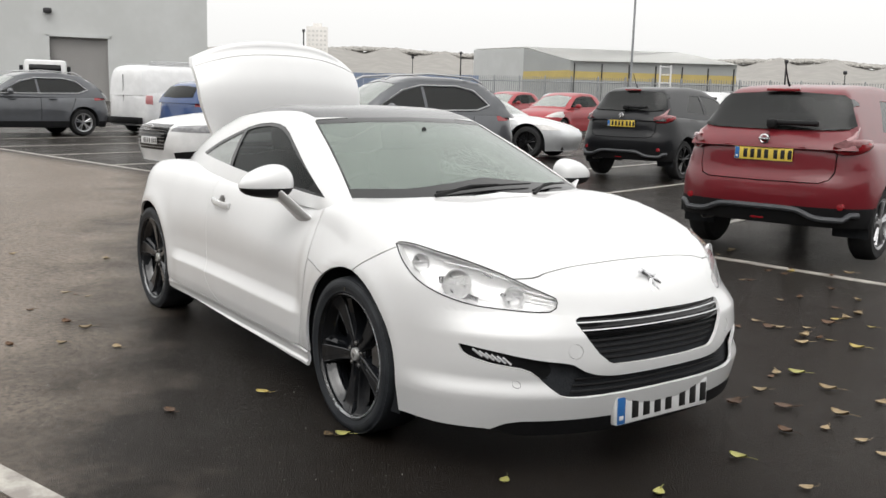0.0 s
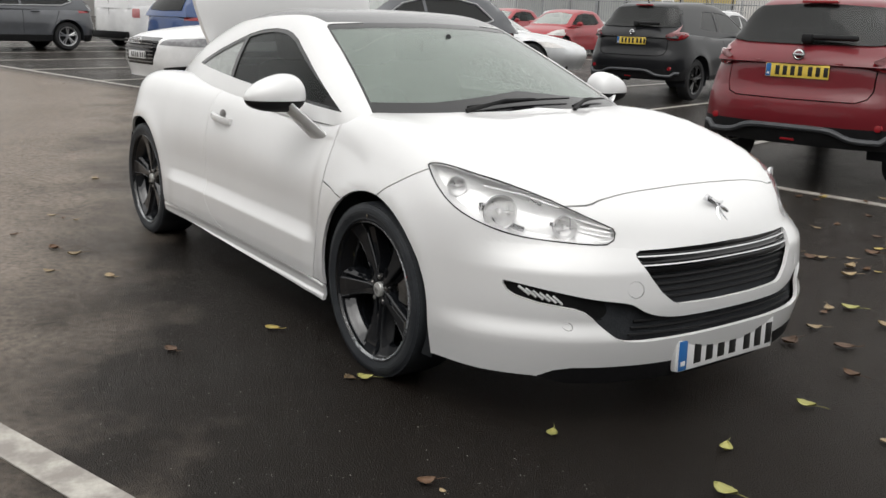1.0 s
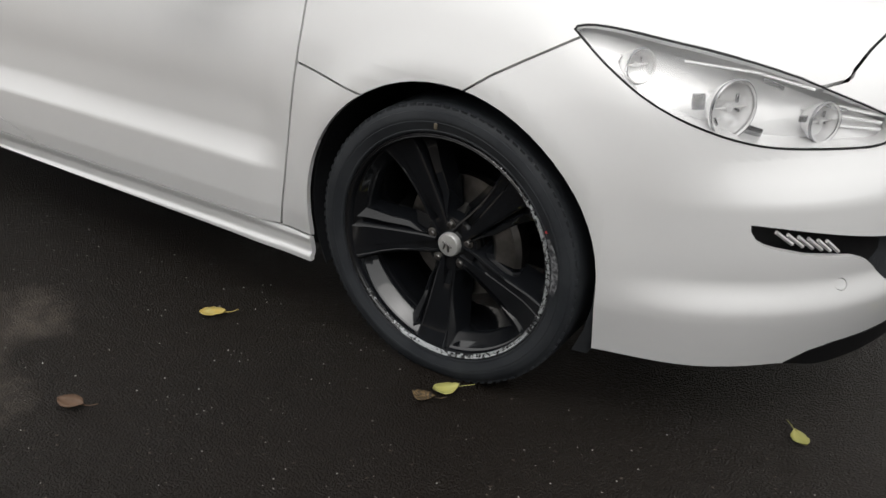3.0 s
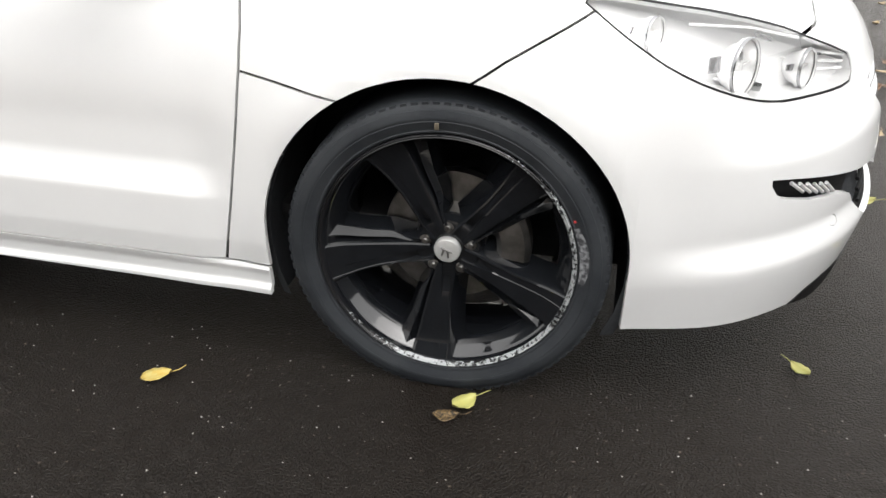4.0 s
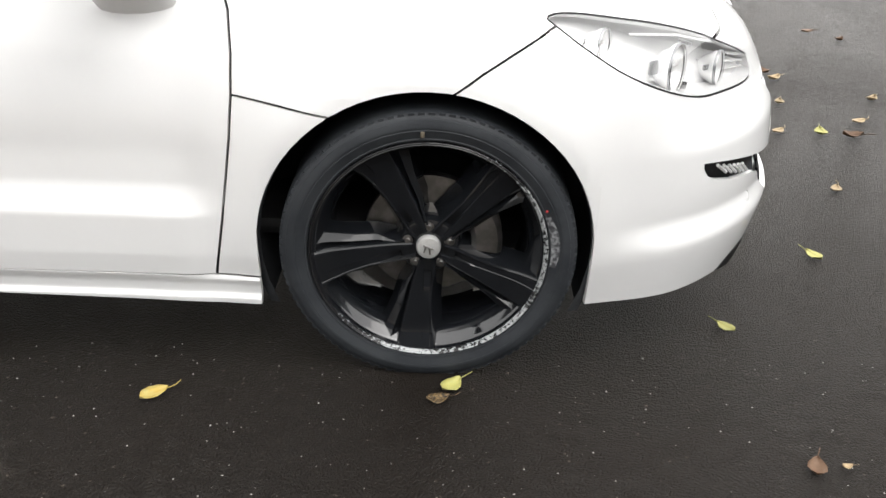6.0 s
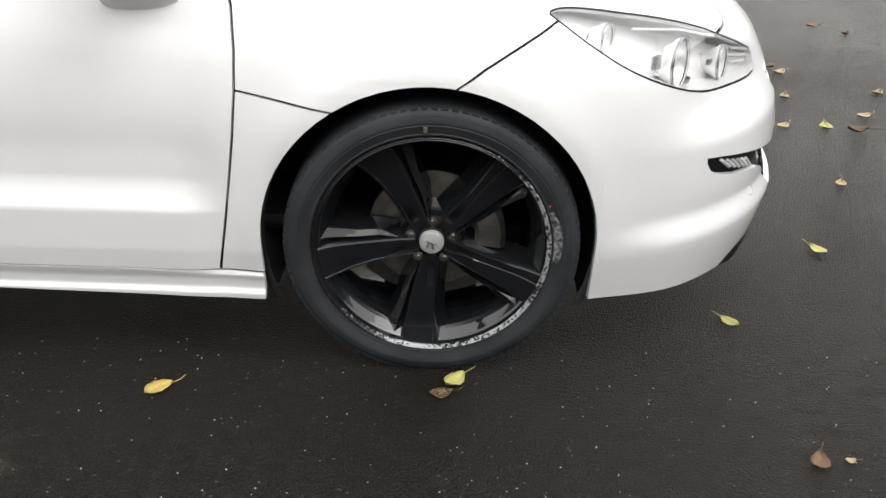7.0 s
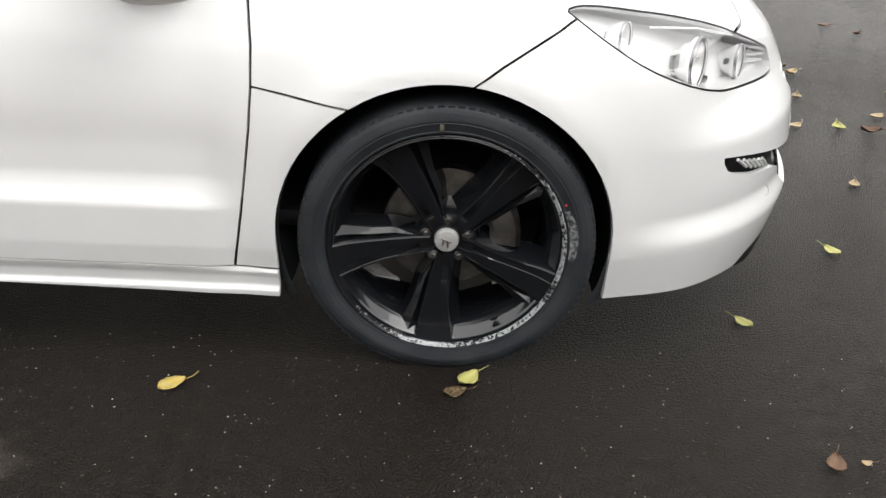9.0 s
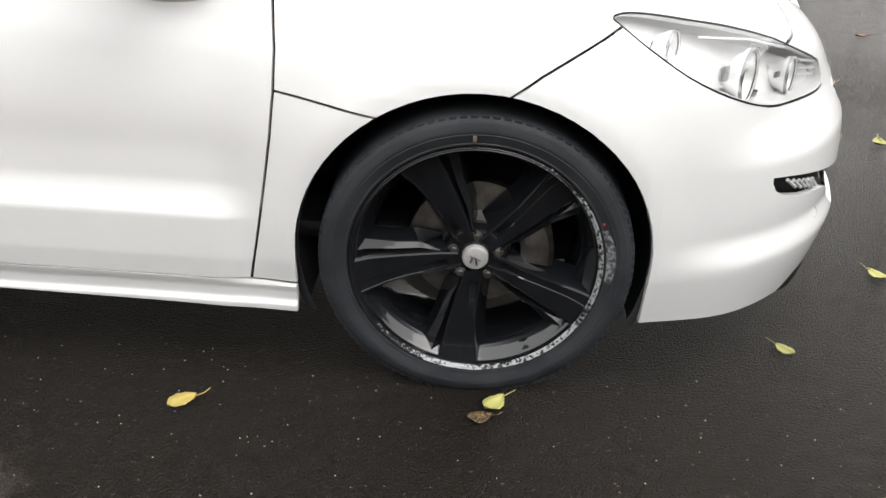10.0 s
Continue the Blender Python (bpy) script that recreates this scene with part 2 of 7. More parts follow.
def shoot(f, o, d, far=4.0, n=44):
    """Distance along rays from inside points o to the skin of f."""
    lo, hi = np.zeros(o.shape[:-1]), np.full(o.shape[:-1], far)
    for _ in range(n):
        m = 0.5 * (lo + hi)
        p = o + d * m[..., None]
        inside = f(p[..., 0], p[..., 1], p[..., 2]) < 0
        lo, hi = np.where(inside, m, lo), np.where(inside, hi, m)
    return o + d * lo[..., None]


def shell_grid(f, x_rear, x_front, z_mid, z_low, dx, n_cap, n_low, n_up):
    """Points of the half skin (y <= 0): columns from the tail's middle round the side to the nose's middle, rows from the
    lower edge z_low(x, y) up to the middle line of the top."""
    n_body = max(2, int((x_front - x_rear) / dx))
    cols = [(x_rear, a) for a in np.linspace(-math.pi, -math.pi / 2, n_cap + 1)[:-1]]
    cols += [(x, -math.pi / 2) for x in np.linspace(x_rear, x_front, n_body + 1)]
    cols += [(x_front, a) for a in np.linspace(-math.pi / 2, 0, n_cap + 1)[1:]]
    cx = np.array([c[0] for c in cols])
    az = np.array([c[1] for c in cols])
    low = np.linspace(0, 1, n_low + 1)[:-1] ** 1.3
    el = np.linspace(0, math.pi / 2, n_up + 1)
    # first the girth at mid height, to know where the lower edge is
    o = np.stack([cx, 0 * cx, 0 * cx + z_mid], -1)
    d = np.stack([np.cos(az), np.sin(az), 0 * az], -1)
    girth = shoot(f, o, d)
    zl = z_low(girth[:, 0], girth[:, 1])
    rows_o, rows_d = [], []
    for s in low:
        oz = o.copy()
        oz[:, 2] = zl + (z_mid - zl) * s
        rows_o.append(oz)
        rows_d.append(d)
    for e in el:
        rows_o.append(o)
        rows_d.append(np.stack([np.cos(az) * math.cos(e), np.sin(az) * math.cos(e), 0 * az + math.sin(e)], -1))
    return shoot(f, np.array(rows_o), np.array(rows_d))


def grid_mesh(g, drop=None):
    """bmesh of a grid of points; the seam points on y = 0 are snapped there."""
    bm = bmesh.new()
    g = g.copy()
    g[np.abs(g[..., 1]) < 1e-4, 1] = 0.0
    vs = [[bm.verts.new(p) for p in row] for row in g]
    for i in range(len(vs) - 1):
        for j in range(len(vs[0]) - 1):
            bm.faces.new((vs[i][j], vs[i][j + 1], vs[i + 1][j + 1], vs[i + 1][j]))
    bmesh.ops.remove_doubles(bm, verts=bm.verts[:], dist=0.0005)
    bmesh.ops.dissolve_degenerate(bm, edges=bm.edges[:], dist=0.0002)
    return bm


class View:
    """A direction in which outlines are laid on a skin: a point has (u, v) in it."""

    def __init__(self, e1, e2):
        self.e1, self.e2 = Vector(e1).normalized(), Vector(e2).normalized()
        self.n = self.e1.cross(self.e2)

    def uv(self, p):
        return p.dot(self.e1), p.dot(self.e2)


SIDE, FRONT, TOP = View((1, 0, 0), (0, 0, 1)), View((0, 1, 0), (0, 0, 1)), View((1, 0, 0), (0, 1, 0))


def cut_faces(bm, view, poly, keep=None):
    """Cuts a convex outline into the skin; returns the faces inside it. keep(centre): which faces may be cut at all."""
    us, vs = [p[0] for p in poly], [p[1] for p in poly]
    area = sum(poly[i][0] * poly[(i + 1) % len(poly)][1] - poly[(i + 1) % len(poly)][0] * poly[i][1] for i in range(len(poly)))
    if area < 0:
        poly = poly[::-1]
    u0, u1, v0, v1 = min(us), max(us), min(vs), max(vs)
    inside = []
    for f in bm.faces:
        fu = [view.uv(v.co) for v in f.verts]
        if max(a for a, b in fu) < u0 or min(a for a, b in fu) > u1 or max(b for a, b in fu) < v0 or min(b for a, b in fu) > v1:
            continue
        if keep is None or keep(f.calc_center_median()):
            inside.append(f)
    for i in range(len(poly)):
        (a, b), (c, d) = poly[i], poly[(i + 1) % len(poly)]
        if math.hypot(c - a, d - b) < 1e-6:
            continue
        no = view.e1 * (d - b) - view.e2 * (c - a)
        co = view.e1 * a + view.e2 * b
        no.normalize()
        geom = list({v for f in inside for v in f.verts}) + list({e for f in inside for e in f.edges}) + inside
        r = bmesh.ops.bisect_plane(bm, geom=geom, dist=1e-6, plane_co=co, plane_no=no)
        pool = {g for g in r["geom"] if isinstance(g, bmesh.types.BMFace)} | {f for f in inside if f.is_valid}
        inside = [f for f in pool if f.is_valid and (f.calc_center_median() - co).dot(no) < 0]
    return inside


def seam(bm, view, line, w=0.004, keep=None):
    """A real gap along a line of points, w wide."""
    for (a, b), (c, d) in zip(line, line[1:]):
        l = math.hypot(c - a, d - b)
        tx, ty = (c - a) / l, (d - b) / l
        e, h = w * 0.5, w * 0.5
        quad = [(a - tx * e - ty * h, b - ty * e + tx * h), (a - tx * e + ty * h, b - ty * e - tx * h),
                (c + tx * e + ty * h, d + ty * e - tx * h), (c + tx * e - ty * h, d + ty * e + tx * h)]
        fs = cut_faces(bm, view, quad, keep)
        bmesh.ops.delete(bm, geom=fs, context="FACES")


def take(bm, faces):
    """Moves faces into a bmesh of their own."""
    out = bmesh.new()
    vmap = {}
    for f in faces:
        for v in f.verts:
            if v not in vmap:
                vmap[v] = out.verts.new(v.co)
        try:
            out.faces.new([vmap[v] for v in f.verts])
        except ValueError:
            pass
    bmesh.ops.delete(bm, geom=list(faces), context="FACES")
    return out


def islands(bm):
    """Splits a skin into its separate panels."""
    left, out = set(bm.faces), []
    while left:
        stack = [left.pop()]
        group = [stack[0]]
        while stack:
            f = stack.pop()
            for e in f.edges:
                for o in e.link_faces:
                    if o in left:
                        left.remove(o)
                        stack.append(o)
                        group.append(o)
        out.append(group)
    res = []
    for group in out:
        t = bmesh.new()
        vmap = {}
        for f in group:
            for v in f.verts:
                if v not in vmap:
                    vmap[v] = t.verts.new(v.co)
            try:
                t.faces.new([vmap[v] for v in f.verts])
            except ValueError:
                pass
        res.append(t)
    return res


def mirrored(bm):
    o = bm.copy()
    bmesh.ops.scale(o, vec=(1, -1, 1), verts=o.verts[:])
    bmesh.ops.reverse_faces(o, faces=o.faces[:])
    return o


def joined(bm, both):
    """Adds the mesh of both to bm and welds the middle line."""
    me = bpy.data.meshes.new("tmp")
    both.to_mesh(me)
    bm.from_mesh(me)
    bpy.data.meshes.remove(me)
    mid = [v for v in bm.verts if abs(v.co.y) < 0.003]
    bmesh.ops.remove_doubles(bm, verts=mid, dist=0.002)
    return bm


def whole(bm):
    m = mirrored(bm)
    joined(bm, m)
    m.free()
    return bm


def thick(bm, t, out=0.0):
    """Gives a panel thickness t inward, away from its outer side."""
    bmesh.ops.recalc_face_normals(bm, faces=bm.faces[:])
    bm.normal_update()
    c = Vector((-1.2, 0, 0.5))
    s = sum(f.normal.dot(f.calc_center_median() - c) * f.calc_area() for f in bm.faces)
    if s < 0:
        bmesh.ops.reverse_faces(bm, faces=bm.faces[:])
        bm.normal_update()
    top = bm.faces[:]
    vn = {v: v.normal.copy() for v in bm.verts}
    if out:
        for v in bm.verts:
            v.co += vn[v] * out
    rim = [e for e in bm.edges if e.is_boundary]
    inner = {v: bm.verts.new(v.co - vn[v] * t) for v in list(vn)}
    for f in top:
        bm.faces.new([inner[v] for v in reversed(f.verts)])
    for e in rim:
        f = e.link_faces[0]
        vs = list(f.verts)
        a, b = e.verts
        if vs[(vs.index(a) + 1) % len(vs)] != b:
            a, b = b, a
        try:
            bm.faces.new((b, a, inner[a], inner[b]))
        except ValueError:
            pass
    return bm


# ---- ground ----
def ground_material():
    m = bpy.data.materials.new("wet_asphalt")
    m.use_nodes = True
    nt = m.node_tree
    b = nt.nodes["Principled BSDF"]
    co = nt.nodes.new("ShaderNodeNewGeometry").outputs["Position"]

    def nz(sc, det=4.0, r=0.55):
        n = nt.nodes.new("ShaderNodeTexNoise")
        n.inputs["Scale"].default_value, n.inputs["Detail"].default_value, n.inputs["Roughness"].default_value = sc, det, r
        nt.links.new(co, n.inputs["Vector"])
        return n.outputs["Fac"]

    def ramp(src, a, b_, c0, c1):
        r = nt.nodes.new("ShaderNodeMapRange")
        r.inputs["From Min"].default_value, r.inputs["From Max"].default_value = a, b_
        r.inputs["To Min"].default_value, r.inputs["To Max"].default_value = c0, c1
        nt.links.new(src, r.inputs["Value"])
        return r.outputs["Result"]

    def mul(a, k):
        n = nt.nodes.new("ShaderNodeMath")
        n.operation = "MULTIPLY"
        nt.links.new(a, n.inputs[0])
        if isinstance(k, float):
            n.inputs[1].default_value = k
        else:
            nt.links.new(k, n.inputs[1])
        return n.outputs["Value"]
    grit = nt.nodes.new("ShaderNodeTexVoronoi")
    grit.inputs["Scale"].default_value = 210.0
    nt.links.new(co, grit.inputs["Vector"])
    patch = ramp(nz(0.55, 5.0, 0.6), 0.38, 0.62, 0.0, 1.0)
    cr = nt.nodes.new("ShaderNodeValToRGB")
    cr.color_ramp.elements[0].position, cr.color_ramp.elements[0].color = 0.0, (0.0032, 0.0026, 0.0022, 1)
    cr.color_ramp.elements[1].position, cr.color_ramp.elements[1].color = 1.0, (0.130, 0.112, 0.096, 1)
    e = cr.color_ramp.elements.new(0.93)
    e.color = (0.0060, 0.0049, 0.0041, 1)
    chips = mul(ramp(grit.outputs["Color"], 0.0, 1.0, 0.0, 1.0), 1.0)
    nt.links.new(chips, cr.inputs["Fac"])
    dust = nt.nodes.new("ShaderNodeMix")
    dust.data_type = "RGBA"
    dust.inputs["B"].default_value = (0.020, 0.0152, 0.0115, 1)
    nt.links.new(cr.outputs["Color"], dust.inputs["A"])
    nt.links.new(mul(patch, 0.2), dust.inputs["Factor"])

    def along(v):
        n = nt.nodes.new("ShaderNodeVectorMath")
        n.operation = "DOT_PRODUCT"
        n.inputs[1].default_value = v
        nt.links.new(co, n.inputs[0])
        return n.outputs["Value"]

    def plus(a, c):
        n = nt.nodes.new("ShaderNodeMath")
        nt.links.new(a, n.inputs[0])
        nt.links.new(c, n.inputs[1])
        return n.outputs["Value"]
    # sky's sheen on the wet lane, painted in pale brown up to the bay fronts
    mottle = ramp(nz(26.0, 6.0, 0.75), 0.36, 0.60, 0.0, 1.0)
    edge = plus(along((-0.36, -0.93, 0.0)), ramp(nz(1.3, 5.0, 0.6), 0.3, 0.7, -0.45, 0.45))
    sky_sheen = mul(ramp(edge, 1.55, 2.75, 0.0, 1.0), ramp(along((-0.228, 0.973, 0.0)), 3.7, 4.3, 1.0, 0.0))
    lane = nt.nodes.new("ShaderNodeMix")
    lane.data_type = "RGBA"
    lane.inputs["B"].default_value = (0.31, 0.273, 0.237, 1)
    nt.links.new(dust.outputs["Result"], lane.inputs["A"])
    nt.links.new(mul(sky_sheen, ramp(mottle, 0.0, 1.0, 0.30, 0.9)), lane.inputs["Factor"])
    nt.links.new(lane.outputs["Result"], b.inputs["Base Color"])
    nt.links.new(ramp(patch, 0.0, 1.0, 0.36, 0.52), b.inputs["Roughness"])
    # thin film of water, thicker in the hollows
    film = mul(ramp(nz(26.0, 5.0, 0.7), 0.35, 0.62, 0.5, 1.0), ramp(nz(310.0, 3.0, 0.7), 0.42, 0.60, 0.32, 1.0))
    nt.links.new(mul(film, ramp(patch, 0.0, 1.0, 0.92, 0.72)), b.inputs["Coat Weight"])
    b.inputs["Specular Tint"].default_value = (1.0, 0.90, 0.80, 1)
    b.inputs["Coat Tint"].default_value = (1.0, 0.92, 0.84, 1)
    b.inputs["Coat Roughness"].default_value, b.inputs["Coat IOR"].default_value = 0.07, 1.32
    b.inputs["Specular IOR Level"].default_value = 0.09
    h1 = plus(mul(nz(190.0, 3.0, 0.72), 0.9), mul(grit.outputs["Distance"], -0.75))
    bp = nt.nodes.new("ShaderNodeBump")
    bp.inputs["Strength"].default_value, bp.inputs["Distance"].default_value = 1.0, 0.0055
    nt.links.new(h1, bp.inputs["Height"])
    bp2 = nt.nodes.new("ShaderNodeBump")
    bp2.inputs["Strength"].default_value, bp2.inputs["Distance"].default_value = 0.35, 0.006
    nt.links.new(nz(9.0, 6.0, 0.65), bp2.inputs["Height"])
    nt.links.new(bp.outputs["Normal"], bp2.inputs["Normal"])
    nt.links.new(bp2.outputs["Normal"], b.inputs["Normal"])
    bp3 = nt.nodes.new("ShaderNodeBump")
    bp3.inputs["Strength"].default_value, bp3.inputs["Distance"].default_value = 1.0, 0.0042
    nt.links.new(h1, bp3.inputs["Height"])
    bp4 = nt.nodes.new("ShaderNodeBump")
    bp4.inputs["Strength"].default_value, bp4.inputs["Distance"].default_value = 0.07, 0.006
    nt.links.new(nz(22.0, 5.0, 0.65), bp4.inputs["Height"])
    nt.links.new(bp3.outputs["Normal"], bp4.inputs["Normal"])
    nt.links.new(bp4.outputs["Normal"], b.inputs["Coat Normal"])
    return m


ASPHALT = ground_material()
slope = curve([-500, 1.6, 4, 10, 20, 30, 60, 100, 3000], [0, 0, 0.05, 0.125, 0.22, 0.30, 0.60, 0.80, 0.80])


def ground_z(x, y):
    """The car park rises gently away from the coupe."""
    return float(slope(-0.82 * x + 0.57 * y))


bm = bmesh.new()
ring_r = [0.0] + [0.8 * k for k in range(1, 21)] + [18, 21, 25, 30, 36, 45, 60, 80, 110, 150, 300, 700, 2500]
NSEG = 96
prev = None
for r in ring_r:
    if r == 0:
        cur = [bm.verts.new((0, 0, 0))]
    else:
        cur = [bm.verts.new((r * math.cos(a), r * math.sin(a), ground_z(r * math.cos(a), r * math.sin(a)))) for a in (2 * math.pi * k / NSEG for k in range(NSEG))]
    if prev:
        for k in range(NSEG):
            if len(prev) == 1:
                bm.faces.new((prev[0], cur[k], cur[(k + 1) % NSEG]))
            else:
                bm.faces.new((prev[k], cur[k], cur[(k + 1) % NSEG], prev[(k + 1) % NSEG]))
    prev = cur
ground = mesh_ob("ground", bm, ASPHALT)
tagged(ground, "wet dark asphalt of a large car park", "ground", kind="structure")

# ---- the white coupe: x forward, y to its left, front axle over x = 0 ----
WB = -2.612
HUB_Z = 0.3205
half_w = curve([-3.4, -3.0, -2.6, -2.2, -1.8, -1.2, -0.7, -0.4, 0.0, 0.4, 1.0],
               [0.86, 0.905, 0.925, 0.915, 0.895, 0.890, 0.890, 0.897, 0.922, 0.925, 0.925])
nose_l = curve([0.10, 0.18, 0.30, 0.42, 0.52, 0.60, 0.70, 0.80, 1.0],
               [0.868, 0.896, 0.926, 0.943, 0.930, 0.906, 0.865, 0.785, 0.68])
tail_l = curve([0.10, 0.30, 0.55, 0.80, 1.0], [0.66, 0.72, 0.73, 0.70, 0.62])
top_z = curve([-3.4, -3.2, -2.9, -2.6, -2.2, -1.5, -0.8, -0.3, 0.0, 0.3, 0.6, 0.84, 1.0],
              [0.84, 0.91, 0.945, 0.965, 0.97, 0.97, 0.975, 0.965, 0.94, 0.892, 0.810, 0.712, 0.60])


def step(x, a, b):
    s = np.clip((x - a) / (b - a), 0, 1)
    return s * s * (3 - 2 * s)


def coupe_body(x, y, z, inset=0.0):
    a = np.abs(y)
    up = np.maximum(z - 0.55, 0)
    w = half_w(x) - (0.55 + 0.40 * step(x, -1.5, -0.6)) * up**2 - 0.10 * np.maximum(0.30 - z, 0)
    skirt = step(x, -2.3, -2.2) * (1 - step(x, -0.30, -0.20))
    door = step(x, -2.25, -2.05) * (1 - step(x, -0.54, -0.44))
    # below the crisp crease the door swells, above it runs in softly
    crease = (1 - np.clip((z - 0.397) / 0.066, 0, 1)) ** 1.4
    w = w + door * (0.027 * crease - 0.004 * np.exp(-((z - 0.54) / 0.06) ** 2)) - 0.012 * door
    # sill: a shallow hollow, then a lip that turns out
    w = w + 0.010 * skirt * (1 - door) * (1 - step(z, 0.236, 0.250)) + skirt * (0.010 * (1 - step(z, 0.190, 0.203)) - 0.006 * (1 - step(z, 0.222, 0.249)))
    lip = step(x, 0.36, 0.60) * (1 - step(z, 0.315, 0.385)) * 0.024
    w = np.maximum(w + lip, 0.05)
    # flared arch edges
    for cx in (0.0, WB):
        r = np.hypot(x - cx, z - 0.335)
        w = w + 0.010 * np.exp(-((r - 0.385) / 0.05) ** 2) * step(z, 0.15, 0.4)
    p = 2.5 - 0.43 * step(x, 0.42, 0.70) * step(z, 0.53, 0.64)
    dxf = np.maximum(x, 0) / (nose_l(z) + lip)
    dxr = np.maximum(-2.6 - x, 0) / tail_l(z)
    ratio = (dxf**p + dxr**p + (a / w) ** p) ** (1 / p)
    side = (ratio - 1) * 0.9
    cross = 0.075 + 0.05 * step(x, -0.2, 0.5)
    zt = top_z(x) - cross * a**2 + 0.022 * np.exp(-((x - 0.02) / 0.38) ** 2 - ((a - 0.74) / 0.13) ** 2)
    zt = zt + 0.035 * np.exp(-((x - WB) / 0.5) ** 2 - ((a - 0.74) / 0.15) ** 2)
    return smax(side, (z - zt) * 0.9, 0.07) + inset


belt_w = curve([-3.2, -2.8, -2.4, -2.0, -1.5, -1.0, -0.6, -0.43, -0.3, 0.0],
               [0.46, 0.60, 0.70, 0.765, 0.795, 0.80, 0.79, 0.785, 0.765, 0.70])
roof_z = curve([-3.2, -2.9, -2.6, -2.3, -1.9, -1.6, -1.4, -1.2, -1.0, -0.75, -0.5, -0.25, -0.05, 0.1],
               [0.86, 0.98, 1.10, 1.205, 1.305, 1.345, 1.352, 1.340, 1.298, 1.212, 1.115, 1.012, 0.925, 0.855])


def coupe_cabin(x, y, z, inset=0.0):
    a = np.abs(y)
    h = np.maximum(z - 0.88, 0)
    side = (a - (belt_w(x) - 0.26 * h - 0.80 * h**2)) * 0.9
    xs = x + a**2 * (0.43 * step(x, -1.7, -0.9) - 0.25 * (1 - step(x, -2.6, -1.8)))
    top = (z - (roof_z(xs) - 0.05 * a**2)) * 0.88
    return smax(side, top, 0.06) + inset


def low_edge(x, y):
    return 0.157 + 0.032 * step(x, 0.0, 0.3) - 0.024 * step(x, 0.70, 0.78) + (1 - step(x, -0.30, -0.20)) * step(x, -2.9, -2.4) * (0.021 + 0.015 * np.clip(-0.4 - x, 0, 1.9))


def arch_poly(cx, r=0.360, w=0.370, zc=0.335):
    pts = [(cx + w * math.cos(t), zc + r * math.sin(t)) for t in np.linspace(0, math.pi, 33)]
    return [(cx + w - 0.002, 0.0)] + pts + [(cx - w + 0.002, 0.0)]


coupe = thing("coupe_car", "white two-door coupe with black alloy wheels and an open boot lid", "car")
skin = grid_mesh(shell_grid(coupe_body, -2.45, 0.0, 0.55, low_edge, 0.022, 44, 60, 46))
for cx in (0.0, WB):
    bmesh.ops.delete(skin, geom=cut_faces(skin, SIDE, arch_poly(cx)), context="FACES")


def right_side(c):
    return c.y < -0.45


def cabin_front(y):
    return -0.125 - 0.43 * y * y


# opening under the cabin
cock = [(cabin_front(y), y) for y in np.linspace(0.01, -0.62, 8)]
cock += [(x, -float(belt_w(x)) + 0.06) for x in np.linspace(-0.42, -2.45, 10)] + [(-2.5, 0.01)]
bmesh.ops.delete(skin, geom=cut_faces(skin, TOP, cock, lambda c: c.z > 0.80), context="FACES")
# boot opening
boot = [(-2.72, 0.01), (-2.72, -0.50), (-2.80, -0.56), (-3.10, -0.52), (-3.17, -0.42), (-3.20, 0.01)]
bmesh.ops.delete(skin, geom=cut_faces(skin, TOP, boot, lambda c: c.z > 0.75), context="FACES")

# headlight: outline along the lamp
LAMP = View((0.845, 0.535, 0), (0, 0, 1))
LAMP_LINE = [(-0.241, 0.825), (-0.233, 0.832), (-0.196, 0.835), (-0.135, 0.828), (-0.015, 0.806), (0.105, 0.780), (0.244, 0.739),
             (0.352, 0.697), (0.415, 0.671), (0.424, 0.656), (0.424, 0.634), (0.405, 0.620), (0.298, 0.622), (0.178, 0.631), (0.118, 0.640),
             (0.058, 0.655), (-0.001, 0.674), (-0.061, 0.697), (-0.122, 0.728), (-0.187, 0.775), (-0.222, 0.807)]
smooth_line = []
for i in range(len(LAMP_LINE)):
    p0, p1, p2, p3 = (Vector(LAMP_LINE[(i + k) % len(LAMP_LINE)]) for k in (-1, 0, 1, 2))
    smooth_line.append(tuple(p1))
    if (p2 - p1).length > 0.03:
        for t in ((0.33, 0.67) if (p2 - p1).length > 0.08 else (0.5,)):
            l = (p2 - p1).length
            m1, m2 = (p2 - p0) / (p2 - p0).length * l, (p3 - p1) / (p3 - p1).length * l
            smooth_line.append(tuple((2 * t**3 - 3 * t**2 + 1) * p1 + (t**3 - 2 * t**2 + t) * m1 + (3 * t**2 - 2 * t**3) * p2 + (t**3 - t**2) * m2))
LAMP_LINE = smooth_line
lamp_faces = cut_faces(skin, LAMP, LAMP_LINE, lambda c: c.x > 0.1 and c.y < -0.2)
lamp_skin = take(skin, lamp_faces)

